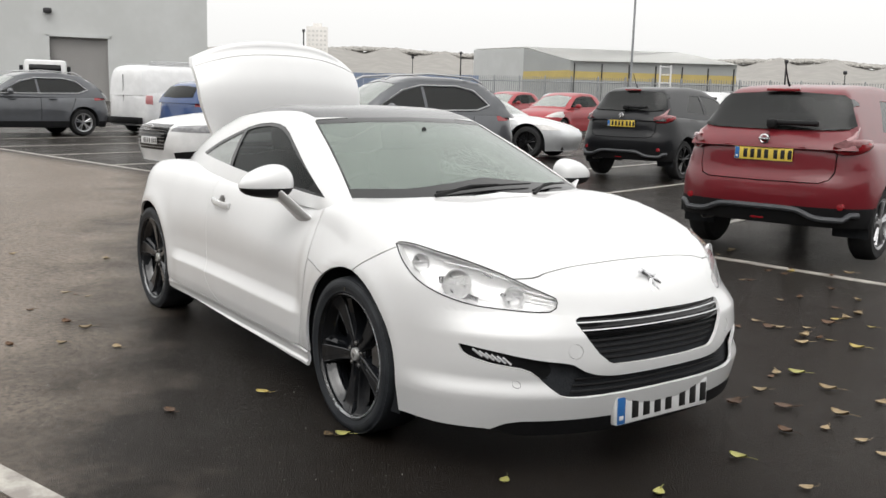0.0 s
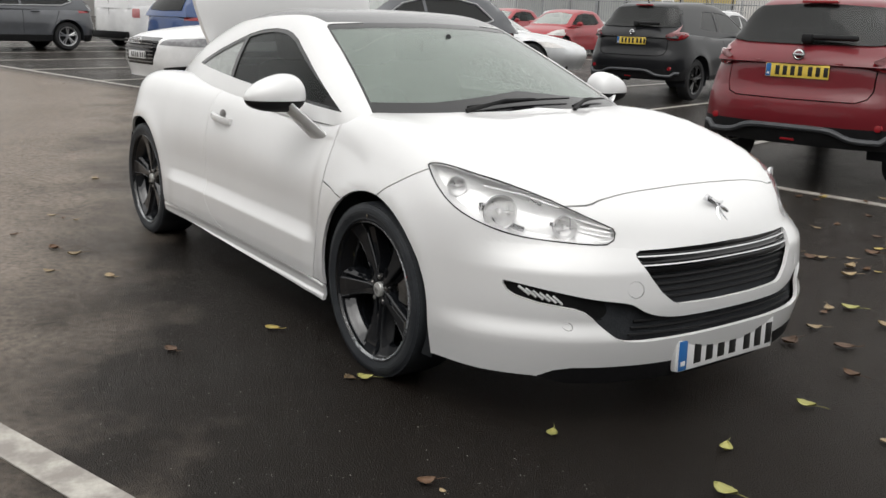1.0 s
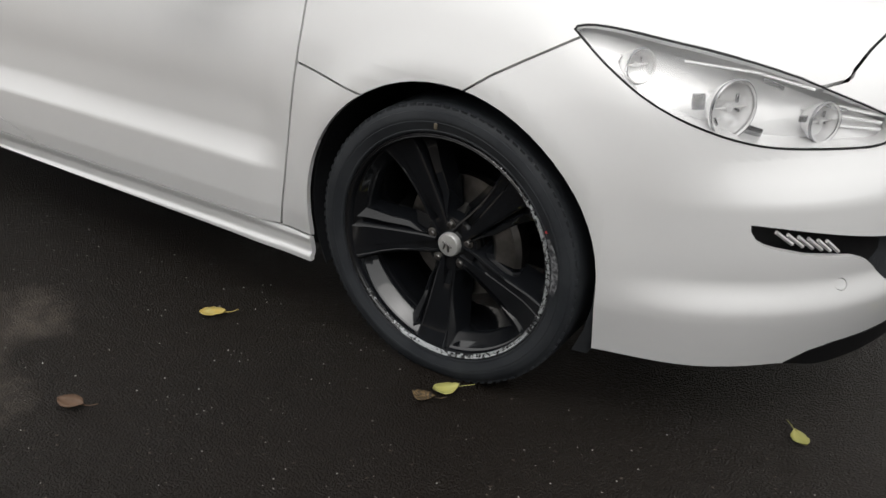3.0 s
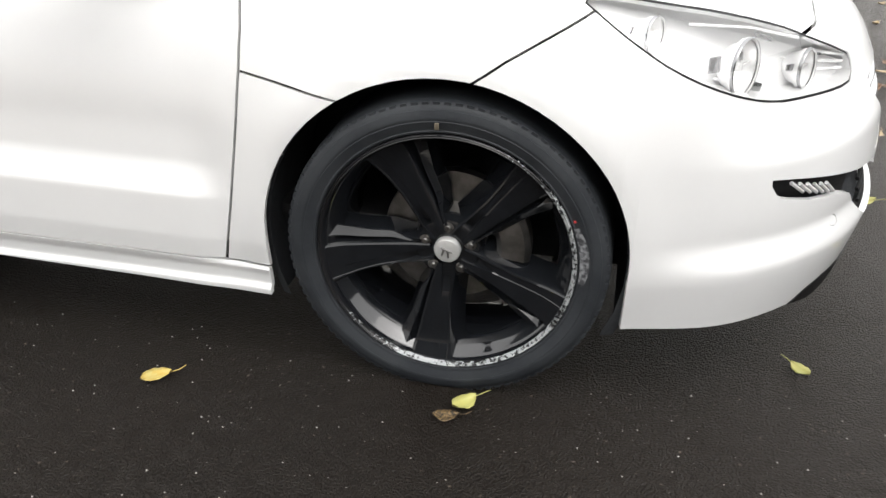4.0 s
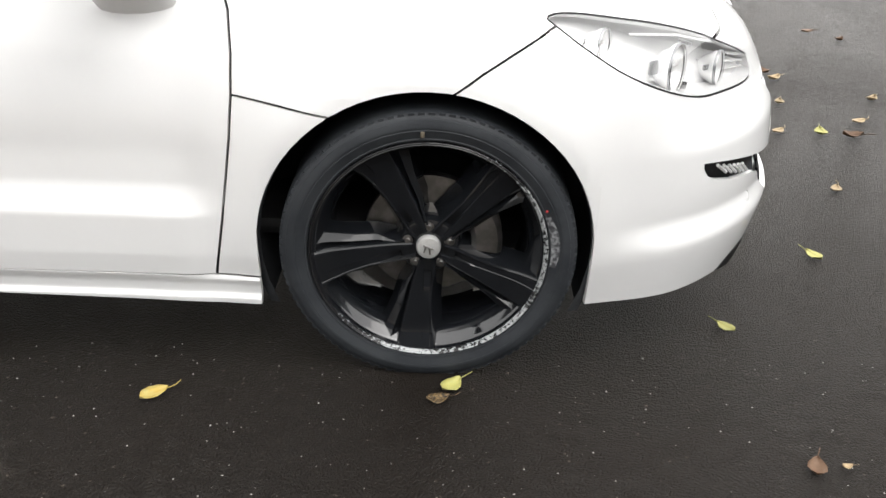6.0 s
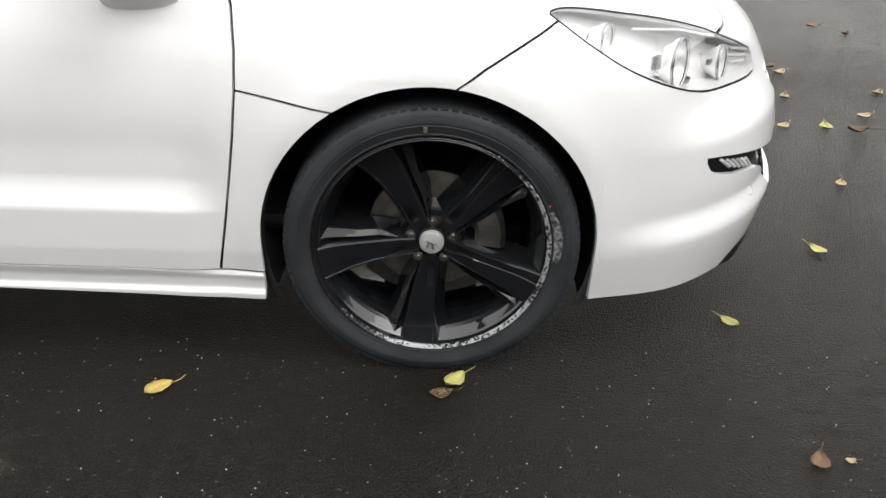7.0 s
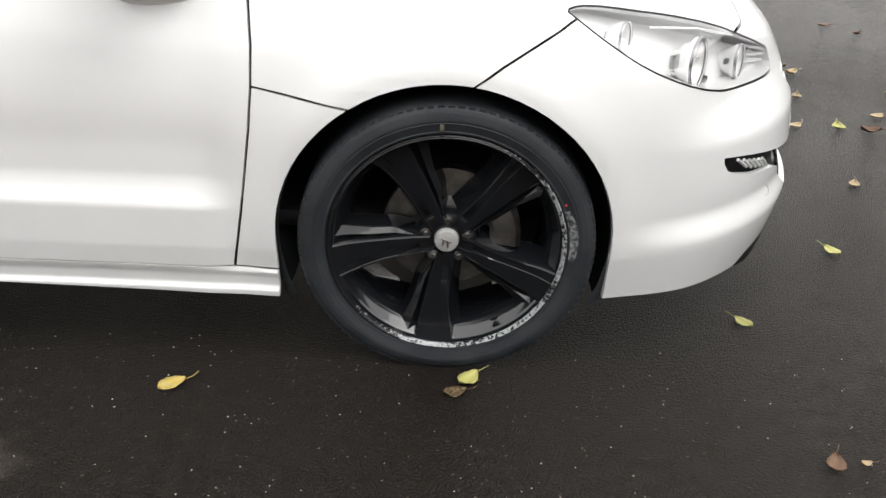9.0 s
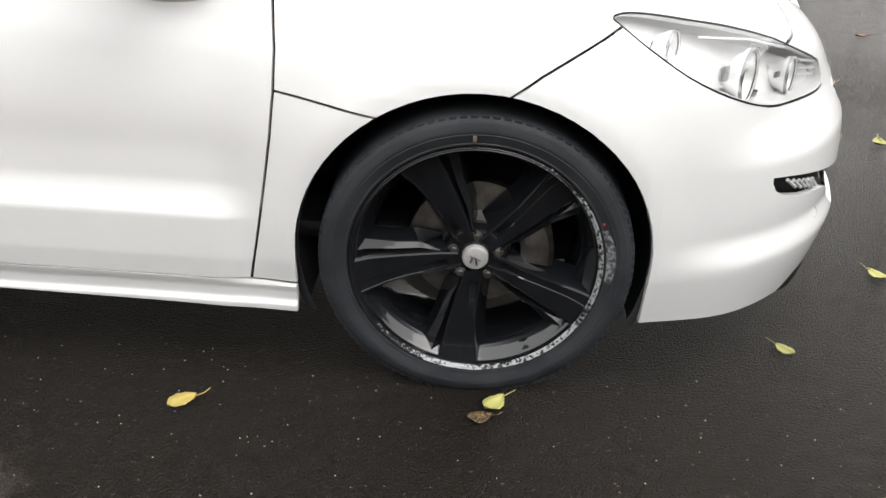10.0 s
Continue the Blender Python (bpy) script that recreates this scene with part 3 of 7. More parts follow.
# grille and the low intake
GRILLE = [(0.01, 0.612), (-0.216, 0.609), (-0.385, 0.605), (-0.402, 0.597), (-0.405, 0.585), (-0.397, 0.566), (-0.376, 0.528),
          (-0.336, 0.474), (-0.292, 0.438), (-0.265, 0.429), (-0.100, 0.425), (0.01, 0.425)]
nose_only = lambda c: c.x > 0.45
grille_skin = take(skin, cut_faces(skin, FRONT, GRILLE, nose_only))
up_line = curve([-0.775, -0.745, -0.65, -0.546, -0.47, -0.44, -0.40, -0.335, -0.255, 0.0],
                [0.505, 0.499, 0.477, 0.456, 0.446, 0.439, 0.414, 0.392, 0.384, 0.383])
low_line = curve([-0.775, -0.765, -0.74, -0.70, -0.61, -0.58, -0.53, -0.495, -0.465, -0.40, -0.29, 0.0],
                 [0.492, 0.468, 0.454, 0.440, 0.424, 0.411, 0.363, 0.331, 0.318, 0.313, 0.316, 0.318])
ys = [-0.775, -0.768, -0.755, -0.74, -0.70, -0.65, -0.61, -0.58, -0.555, -0.53, -0.51, -0.49, -0.465, -0.44, -0.42, -0.40, -0.37, -0.335, -0.29, -0.255, -0.13, 0.0]
intake_skin = bmesh.new()
for a, b in zip(ys, ys[1:]):
    quad = [(a, float(up_line(a))), (a, float(low_line(a))), (b + 0.0002, float(low_line(b))), (b + 0.0002, float(up_line(b)))]
    piece = take(skin, cut_faces(skin, FRONT, quad, nose_only))
    me = bpy.data.meshes.new("tmp")
    piece.to_mesh(me)
    piece.free()
    intake_skin.from_mesh(me)
    bpy.data.meshes.remove(me)
bmesh.ops.remove_doubles(intake_skin, verts=intake_skin.verts[:], dist=0.0006)

# black chin lip under the bumper
chin_faces = []
for quad in ([(0.01, 0.05), (0.01, 0.229), (-0.28, 0.228), (-0.47, 0.226), (-0.60, 0.226), (-0.655, 0.214), (-0.69, 0.190), (-0.70, 0.05)],):
    chin_faces += cut_faces(skin, FRONT, quad, lambda c: c.x > 0.6)
chin_skin = take(skin, [f for f in chin_faces if f.is_valid])

# panel gaps
DOOR_F = [(-0.445, 0.935), (-0.432, 0.885), (-0.412, 0.826), (-0.405, 0.745), (-0.406, 0.665), (-0.414, 0.578), (-0.427, 0.489), (-0.444, 0.381), (-0.467, 0.250)]
seam(skin, SIDE, DOOR_F, 0.006, right_side)
seam(skin, SIDE, [(-0.406, 0.667), (-0.322, 0.652), (-0.170, 0.628)], 0.005, right_side)
seam(skin, SIDE, [(0.035, 0.680), (0.107, 0.731), (0.172, 0.769), (0.262, 0.820)], 0.005, lambda c: c.y < -0.6)
seam(skin, SIDE, [(-0.34, 0.247), (-0.470, 0.250), (-0.95, 0.250), (-1.42, 0.252), (-2.28, 0.258)], 0.004, right_side)
seam(skin, SIDE, [(-1.66, 0.985), (-1.69, 0.90), (-1.70, 0.70), (-1.69, 0.50), (-1.635, 0.36), (-1.568, 0.303), (-1.47, 0.270), (-1.374, 0.252)], 0.003, right_side)
seam(skin, TOP, [(0.640, -0.590), (0.672, -0.522), (0.686, -0.490), (0.691, -0.466), (0.690, -0.440), (0.692, -0.406), (0.695, -0.306), (0.701, -0.162), (0.703, 0.004)], 0.006, lambda c: c.z > 0.62)
# fuel flap is on the far side; sensor ring and towing cover
for (sy, sz), r in (((-0.627, 0.366), 0.013), ((-0.428, 0.487), 0.028)):
    n = 14
    ring_faces = cut_faces(skin, FRONT, [(sy + r * math.cos(2 * math.pi * k / n), sz + r * math.sin(2 * math.pi * k / n)) for k in range(n)], nose_only)
    disc = take(skin, ring_faces)
    for v in disc.verts:
        v.co.x -= 0.0012
        v.co.y = sy + (v.co.y - sy) * (1 - 0.0016 / r)
        v.co.z = sz + (v.co.z - sz) * (1 - 0.0016 / r)
    other = mirrored(disc)
    for d in (disc, other):
        part("sensor_cover" if r < 0.02 else "towing_cover", thick(d, 0.006), WHITE_PAINT, coupe)


def panel_name(c):
    if c.x > 0.45 and c.z < 0.72:
        return "front_bumper", True
    if c.x > -0.30 and c.z > 0.60:
        return "bonnet", True
    if c.z < 0.24 and c.x < -0.3:
        return "sill", False
    if c.x > -0.47 and c.z < 0.66:
        return "front_wing_panel", False
    if -1.66 < c.x < -0.45:
        return "door", False
    return "rear_quarter", True


for isl in islands(skin):
    area = sum(f.calc_area() for f in isl.faces)
    if area < 0.0006:
        isl.free()
        continue
    c = sum((f.calc_center_median() * f.calc_area() for f in isl.faces), Vector()) / area
    name, across = panel_name(c)
    if across:
        part(name, thick(whole(isl), 0.014), WHITE_PAINT, coupe)
    else:
        other = mirrored(isl)
        part(name, thick(isl, 0.014), WHITE_PAINT, coupe)
        part(name, thick(other, 0.014), WHITE_PAINT, coupe)

# dark inner structure behind the gaps
inner = grid_mesh(shell_grid(lambda x, y, z: coupe_body(x, y, z, 0.030), -2.45, 0.0, 0.55, lambda x, y: low_edge(x, y) + 0.01, 0.06, 18, 8, 18))
for cx in (0.0, WB):
    bmesh.ops.delete(inner, geom=cut_faces(inner, SIDE, arch_poly(cx, 0.395, 0.40)), context="FACES")
bmesh.ops.delete(inner, geom=cut_faces(inner, TOP, cock, lambda c: c.z > 0.75), context="FACES")
bmesh.ops.delete(inner, geom=cut_faces(inner, TOP, boot, lambda c: c.z > 0.70), context="FACES")
lamp_hole = [(-0.25, 0.86), (0.10, 0.84), (0.46, 0.73), (0.48, 0.60), (0.30, 0.57), (0.10, 0.60), (-0.25, 0.75)]
bmesh.ops.delete(inner, geom=cut_faces(inner, LAMP, lamp_hole, lambda c: c.x > 0.1 and c.y < -0.15), context="FACES")
part("inner_shell", whole(inner), LINER, coupe, "black inner body behind the panel gaps")
bm = bmesh.new()
add_box(bm, (-1.25, 0, 0.205), (3.9, 1.20, 0.06), 0.02)
add_box(bm, (-1.30, 0, 0.20), (1.75, 1.62, 0.07), 0.02)
part("underbody", bm, LINER, coupe)

for cx in (0.0, WB):
    for s in (-1, 1):
        bm = bmesh.new()
        add_lathe(bm, [(0.366, 0.885 * s), (0.395, 0.86 * s), (0.395, 0.52 * s), (0.02, 0.52 * s)], 24, centre=(cx, 0, 0.335), a0=-0.45, a1=math.pi + 0.45)
        part("wheel_arch_liner", bm, LINER, coupe)


# ---- headlights ----
def offset_skin(bm, v):
    o = bm.copy()
    bmesh.ops.translate(o, vec=v, verts=o.verts[:])
    return o


DARK_CHROME = mat("dark_chrome", (0.36, 0.36, 0.37), 0.2, 0.9, vary=0.3, scale=40)


def make_headlight(bm, sgn):
    """Clear cover, black gasket, silver bowl and three round reflectors behind the skin of the lamp."""
    n = LAMP.n.copy()
    if n.y > 0:
        n = -n
    src = bm.copy()
    inner_line = list(LAMP_LINE)
    k = len(LAMP_LINE)
    for i in range(k):
        (a, b), (c, d) = LAMP_LINE[i], LAMP_LINE[(i + 1) % k]
        l = math.hypot(c - a, d - b)
        nx, ny = (d - b) / l, -(c - a) / l
        side = [(p[0] - a) * nx + (p[1] - b) * ny - 0.0042 for p in inner_line]
        kept = []
        for q in range(len(inner_line)):
            p0, p1, s0, s1 = inner_line[q], inner_line[(q + 1) % len(inner_line)], side[q], side[(q + 1) % len(inner_line)]
            if s0 >= 0:
                kept.append(p0)
            if (s0 >= 0) != (s1 >= 0):
                f = s0 / (s0 - s1)
                kept.append((p0[0] + (p1[0] - p0[0]) * f, p0[1] + (p1[1] - p0[1]) * f))
        inner_line = kept
    lens = take(src, cut_faces(src, LAMP, inner_line))
    gasket = src
    bowl = lens.copy()
    for v in bowl.verts:
        u, w = LAMP.uv(v.co)
        d = 0.032 + 0.048 * max(0.0, 1 - abs(u - 0.10) / 0.34)
        v.co -= (n * 0.87 + Vector((0, 0, 0.50))) * d
    # side walls from the cover's edge to the bowl
    walls = bmesh.new()
    for e in [e for e in lens.edges if e.is_boundary]:
        a, b = e.verts
        deepv = n * 0.16
        qa, qb = a.co - deepv, b.co - deepv
        vs = [walls.verts.new(p) for p in (a.co - n * 0.002, b.co - n * 0.002, qb, qa)]
        walls.faces.new(vs)
    bmesh.ops.remove_doubles(walls, verts=walls.verts[:], dist=0.0005)
    plate = lens.copy()
    bmesh.ops.translate(plate, vec=-n * 0.155, verts=plate.verts[:])
    pieces = [("back_plate", plate, SILVER_LAMP), ("gasket", offset_skin(gasket, -n * 0.003), BLACK_MATT), ("reflector_bowl", bowl, SILVER_LAMP), ("housing", walls, SILVER_LAMP)]
    fwd = Vector((0.86, -0.50, 0.06)).normalized()
    for (px, py, pz), r, nm in (((0.332, -0.757, 0.767), 0.030, "indicator"), ((0.505, -0.707, 0.704), 0.050, "main_beam"), ((0.645, -0.545, 0.664), 0.037, "side_beam")):
        c = Vector((px, py, pz)) + fwd * 0.020 - n * -0.012
        m = Matrix.Translation(c) @ fwd.to_track_quat("Z", "Y").to_matrix().to_4x4()
        b1 = bmesh.new()
        prof = [(r * 1.02, 0.008), (r * 1.10, 0.010), (r * 1.12, 0.004), (r * 1.08, -0.004), (r * 0.98, -0.004), (r, 0.004), (r * 0.92, -0.012), (r * 0.75, -0.028), (r * 0.45, -0.04), (r * 0.16, -0.045)]
        add_lathe(b1, prof, 28, "z")
        add_lathe(b1, [(0.001, 0.0), (r * 0.16, -0.002), (r * 0.20, -0.012), (r * 0.16, -0.045)], 16, "z")
        add_box(b1, (0, 0, -0.008), (r * 1.9, 0.004, 0.006), 0.001)
        for q in range(3):
            add_box(b1, (r * 0.55 * math.cos(q * 2.1), r * 0.55 * math.sin(q * 2.1), -0.03), (r * 0.3, r * 0.12, 0.03), 0.002)
        bmesh.ops.transform(b1, matrix=m, verts=b1.verts[:])
        pieces.append((nm, b1, SILVER_LAMP))
        b2 = bmesh.new()
        add_lathe(b2, [(r * 1.11, 0.011), (r * 1.145, 0.009), (r * 1.145, 0.004), (r * 1.11, 0.004)], 28, "z", close=True)
        bmesh.ops.transform(b2, matrix=m, verts=b2.verts[:])
        pieces.append((nm + "_ring", b2, DARK_CHROME))
        b4 = bmesh.new()
        add_lathe(b4, [(0.001, -0.004), (r * 0.17, -0.006), (r * 0.20, -0.012), (r * 0.16, -0.03)], 18, "z")
        for q in range(4):
            w = 0.4 + 1.57 * q
            add_box(b4, (r * 0.66 * math.cos(w), r * 0.66 * math.sin(w), -0.017), (r * 0.10, r * 0.34, 0.006), 0.001, Matrix.Rotation(0.3 * q, 4, "Z"))
        bmesh.ops.transform(b4, matrix=m, verts=b4.verts[:])
        pieces.append((nm + "_shield", b4, DARK_CHROME))
    # ribs and the bright bar towards the nose
    b3 = bmesh.new()
    for i in range(3):
        a = Vector((0.700, -0.545, 0.690 - 0.020 * i))
        b = Vector((0.775, -0.470, 0.668 - 0.014 * i))
        add_tube(b3, [a - n * 0.03, b - n * 0.022], 0.0035, 6)
    add_tube(b3, [Vector((0.44, -0.74, 0.775)) - n * 0.03, Vector((0.56, -0.665, 0.758)) - n * 0.03, Vector((0.66, -0.60, 0.728)) - n * 0.03], 0.0028, 8)
    pieces.append(("trim_bar", b3, SILVER_LAMP))
    for (px, py, pz), (sx, sz), tilt in (((0.345, -0.800, 0.768), (0.030, 0.016), -25), ((0.492, -0.786, 0.716), (0.026, 0.032), 4), ((0.575, -0.700, 0.655), (0.050, 0.018), -15),
                                         ((0.590, -0.640, 0.735), (0.046, 0.010), -20), ((0.655, -0.616, 0.672), (0.022, 0.014), 0), ((0.700, -0.560, 0.690), (0.050, 0.006), -12)):
        b5 = bmesh.new()
        add_box(b5, (0, 0, 0), (sx, 0.006, sz), 0.003, Matrix.Translation(Vector((px, py, pz)) - n * 0.030) @ pose(0, 0, 0, 0, 0, 32) @ pose(0, 0, 0, 0, -tilt, 0))
        pieces.append(("reflector_fin", b5, DARK_CHROME))
    cover = thick(lens, 0.003, 0.0)
    if sgn > 0:
        bmesh.ops.scale(cover, vec=(1, -1, 1), verts=cover.verts[:])
        for _, b, _m in pieces:
            bmesh.ops.scale(b, vec=(1, -1, 1), verts=b.verts[:])
    head = part("headlight", cover, GLASS_LAMP, coupe, "clear teardrop headlight cover")
    head.visible_shadow = False
    for nm, b, mt in pieces:
        part(nm, b, mt, head)


make_headlight(lamp_skin, -1)
make_headlight(lamp_skin, 1)

# ---- grille, intake, chin, number plate ----
back = whole(grille_skin.copy())
bmesh.ops.translate(back, vec=(-0.045, 0, 0), verts=back.verts[:])
grille = part("grille", back, BLACK_MATT, coupe, "black radiator grille with chrome bars")


def nose_x(y, z):
    o = np.array([[0.0, y, z]])
    return float(shoot(coupe_body, o, np.array([[1.0, 0, 0]]))[0, 0])


def grille_half(z):
    zs = [0.425, 0.429, 0.438, 0.474, 0.528, 0.566, 0.597, 0.612]
    hs = [0.10, 0.262, 0.292, 0.336, 0.376, 0.397, 0.402, 0.30]
    return float(np.interp(z, zs, hs))


for z, mt, nm, h, dep in ((0.585, CHROME, "chrome_bar", 0.007, 0.004), (0.558, CHROME, "chrome_bar", 0.007, 0.006), (0.598, BLACK_GLOSS, "top_bar", 0.018, 0.006),
                          (0.571, BLACK_GLOSS, "slat", 0.016, 0.014), (0.540, BLACK_GLOSS, "slat", 0.018, 0.016), (0.515, BLACK_MATT, "slat", 0.012, 0.022),
                          (0.492, BLACK_MATT, "slat", 0.012, 0.024), (0.469, BLACK_MATT, "slat", 0.012, 0.026), (0.447, BLACK_MATT, "slat", 0.012, 0.026)):
    bm = bmesh.new()
    w = grille_half(z) - 0.004
    rows = []
    for y in np.linspace(-w, w, 25):
        x = nose_x(y, z) - dep
        rows.append([bm.verts.new(p) for p in ((x - 0.02, y, z - h / 2), (x - 0.003, y, z - h / 2), (x, y, z), (x - 0.003, y, z + h / 2), (x - 0.02, y, z + h / 2))])
    for r0, r1 in zip(rows, rows[1:]):
        for i in range(5):
            bm.faces.new((r0[i], r0[(i + 1) % 5], r1[(i + 1) % 5], r1[i]))
    bm.faces.new(rows[0])
    bm.faces.new(rows[-1][::-1])
    part(nm, bm, mt, grille, "chrome bar" if mt is CHROME else "")

deep = whole(intake_skin.copy())
for v in deep.verts:
    v.co.x -= 0.038
intake = part("lower_intake", deep, BLACK_MATT, coupe, "black swept lower air intake")
for z in np.linspace(0.333, 0.375, 3):
    bm = bmesh.new()
    w = 0.44 + (z - 0.333) * -0.6
    add_tube(bm, [(nose_x(y, z) - 0.022, y, z) for y in np.linspace(-w, w, 21)], 0.0045, 6)
    part("slat", bm, BLACK_MATT, intake)
BLADE = mat("clear_white_blade", (0.88, 0.88, 0.88), 0.15, vary=0.05, scale=40, coat=0.6)
for s in (-1, 1):
    bm = bmesh.new()
    add_tube(bm, [(nose_x(y, (float(up_line(-abs(y))) + float(low_line(-abs(y)))) / 2) - 0.016, y * -s * -1, (float(up_line(-abs(y))) + float(low_line(-abs(y)))) / 2 - 0.006) for y in (-0.748, -0.70, -0.66)] if s < 0 else
             [(nose_x(-y, (float(up_line(-abs(y))) + float(low_line(-abs(y)))) / 2) - 0.016, y, (float(up_line(-abs(y))) + float(low_line(-abs(y)))) / 2 - 0.006) for y in (0.748, 0.70, 0.66)], 0.010, 8)
    strip = part("daylight_lamp", bm, BLACK_GLOSS, intake)
    for i in range(6):
        y = -0.742 + 0.0155 * i
        zz = (float(up_line(y)) + float(low_line(y))) / 2
        x = nose_x(y, zz)
        b = bmesh.new()
        add_tube(b, [(x - 0.006, y * -s, zz + 0.013 - 0.001 * i), (nose_x(y + 0.024, zz) - 0.004, (y + 0.024) * -s, zz - 0.013 - 0.001 * i)], 0.0042, 6)
        if s > 0:
            bmesh.ops.scale(b, vec=(1, -1, 1), verts=b.verts[:])
        part("led_blade", b, BLADE, strip, "bright slanted blade")

lipm = whole(chin_skin)
for v in lipm.verts:
    v.co.x += 0.002
part("chin_lip", thick(lipm, 0.012), BLACK_MATT, coupe, "black plastic lip under the bumper")

plate_m = pose(0.936, 0, 0.243, 90 - 2, 0, 90)


def number_plate(parent, m, face_mat, w=0.52, h=0.111, band=True, bars=None):
    bm = bmesh.new()
    add_box(bm, (0, 0, 0), (w, h, 0.006), 0.0025, m)
    pl = part("number_plate", bm, face_mat, parent)
    if band:
        bm = bmesh.new()
        add_box(bm, (-w / 2 + 0.024, 0, 0.0034), (0.042, h - 0.006, 0.002), 0.0006, m)
        part("blue_band", bm, BLUE_PLATE, pl, "blue band")
        bm = bmesh.new()
        add_box(bm, (-w / 2 + 0.024, -0.028, 0.0046), (0.022, 0.016, 0.0016), 0.0004, m)
        part("country_mark", bm, WHITE_PLATE, pl)
    for bx in (bars or (-0.172, -0.109, -0.046, 0.017, 0.098, 0.161, 0.224)):
        bm = bmesh.new()
        add_box(bm, (bx + 0.012, 0, 0.0036), (0.036, 0.077, 0.0022), 0.0008, m)
        part("character_bar", bm, INK, pl, "plain dark bar")
    return pl


bm = bmesh.new()
add_box(bm, (0, 0.004, -0.012), (0.535, 0.118, 0.022), 0.006, plate_m)
part("plate_plinth", bm, WHITE_PAINT, coupe)
number_plate(coupe, plate_m, WHITE_PLATE)

# badge: plain upright shape
bm = bmesh.new()
bc = Vector((nose_x(0, 0.703) - 0.002, 0.0, 0.703))
bm_m = Matrix.Translation(bc) @ Matrix(((-0.55, 0.0, 0.835, 0), (0, 1, 0, 0), (0.835, 0, 0.55, 0), (0, 0, 0, 1)))
for pts in ([(0.048, -0.040), (0.030, -0.014), (0.004, 0.006), (-0.022, 0.012), (-0.046, 0.022)], [(0.010, 0.002), (-0.016, -0.014), (-0.044, -0.012)],
            [(0.034, -0.012), (0.022, 0.020), (0.030, 0.036)], [(0.014, 0.006), (0.004, 0.030), (-0.010, 0.044)], [(0.044, -0.046), (0.056, -0.030), (0.046, -0.010)]):
    add_tube(bm, [bm_m @ Vector((u, v, 0.004)) for u, v in pts], 0.0085, 8, True, 0.005)
part("badge", bm, CHROME, coupe, "chrome badge")


# ---- cabin of the coupe ----
cab = grid_mesh(shell_grid(coupe_cabin, -2.3, -0.75, 0.95, lambda x, y: 0.875 + 0 * x, 0.03, 34, 6, 44))
SCREEN = [(0.01, 0.945), (-0.43, 0.936), (-0.660, 0.922), (-0.692, 0.921), (-0.698, 0.930), (-0.530, 1.258), (-0.512, 1.270), (-0.49, 1.274), (-0.3, 1.286), (0.01, 1.293)]
screen_skin = take(cab, cut_faces(cab, FRONT, SCREEN, lambda c: c.x > -1.2))
WINDOW = [(-0.452, 0.926), (-0.649, 0.937), (-1.05, 0.950), (-1.409, 0.962), (-1.60, 0.972), (-2.27, 1.004), (-2.289, 1.010), (-1.932, 1.130),
          (-1.681, 1.206), (-1.55, 1.231), (-1.417, 1.241), (-1.30, 1.238), (-1.203, 1.224), (-1.10, 1.196), (-0.93, 1.132)]
window_skin = take(cab, cut_faces(cab, SIDE, WINDOW, lambda c: c.y < -0.4))
ROOF = [(-1.00, 0.01), (-0.97, 0.01), (-1.00, -0.30), (-1.075, -0.508), (-1.28, -0.527), (-1.54, -0.540), (-1.76, -0.545), (-2.12, -0.53), (-2.12, 0.01)]
roof_skin = take(cab, cut_faces(cab, TOP, ROOF, lambda c: c.z > 1.1))
REAR = [(-2.125, 0.01), (-2.125, -0.525), (-2.45, -0.50), (-2.72, -0.42), (-2.76, 0.01)]
rear_skin = take(cab, cut_faces(cab, TOP, REAR, lambda c: c.z > 0.93))
for isl in islands(cab):
    area = sum(f.calc_area() for f in isl.faces)
    if area < 0.002:
        isl.free()
        continue
    part("roof_arch", thick(whole(isl), 0.020), WHITE_PAINT, coupe, "white painted roof arches and pillars")
part("roof_panel", thick(whole(roof_skin), 0.012, -0.004), ROOF_BLACK, coupe, "glossy dark grey roof panel")
part("rear_window", thick(whole(rear_skin), 0.005, -0.005), GLASS_DARK, coupe).visible_shadow = False


# windscreen: black edge band and clear glass; the band is deeper at the foot
SCREEN_IN = [(0.02, 0.992), (-0.43, 0.982), (-0.674, 0.958), (-0.522, 1.252), (-0.3, 1.266), (0.02, 1.274)]
mid = take(screen_skin, cut_faces(screen_skin, FRONT, SCREEN_IN))
ws_glass = part("windscreen", thick(whole(mid), 0.004, -0.004), GLASS_SCREEN, coupe, "rain-spotted grey-green windscreen")
ws_glass.visible_shadow = False
part("windscreen_border", thick(whole(screen_skin), 0.005, -0.003), BLACK_GLOSS, ws_glass, "black printed edge")
SPLIT = -1.60
WINDOW_IN = [(-0.49, 0.944), (-1.05, 0.966), (-1.60, 0.988), (-2.20, 1.018), (-1.932, 1.111), (-1.681, 1.188), (-1.55, 1.213), (-1.417, 1.224),
             (-1.30, 1.221), (-1.203, 1.207), (-1.10, 1.179), (-0.93, 1.115)]
rim_skin, glass_mid = window_skin, take(window_skin, cut_faces(window_skin, SIDE, WINDOW_IN))
split_line = [(-1.585, 0.93), (-1.625, 0.93), (-1.735, 1.25), (-1.695, 1.25)]
post = take(glass_mid, cut_faces(glass_mid, SIDE, split_line))
sail = take(glass_mid, cut_faces(glass_mid, SIDE, [(-0.30, 0.90), (-0.635, 0.90), (-0.600, 1.10), (-0.30, 1.10)]))
panes = [i for i in islands(glass_mid) if sum(f.calc_area() for f in i.faces) > 0.004]
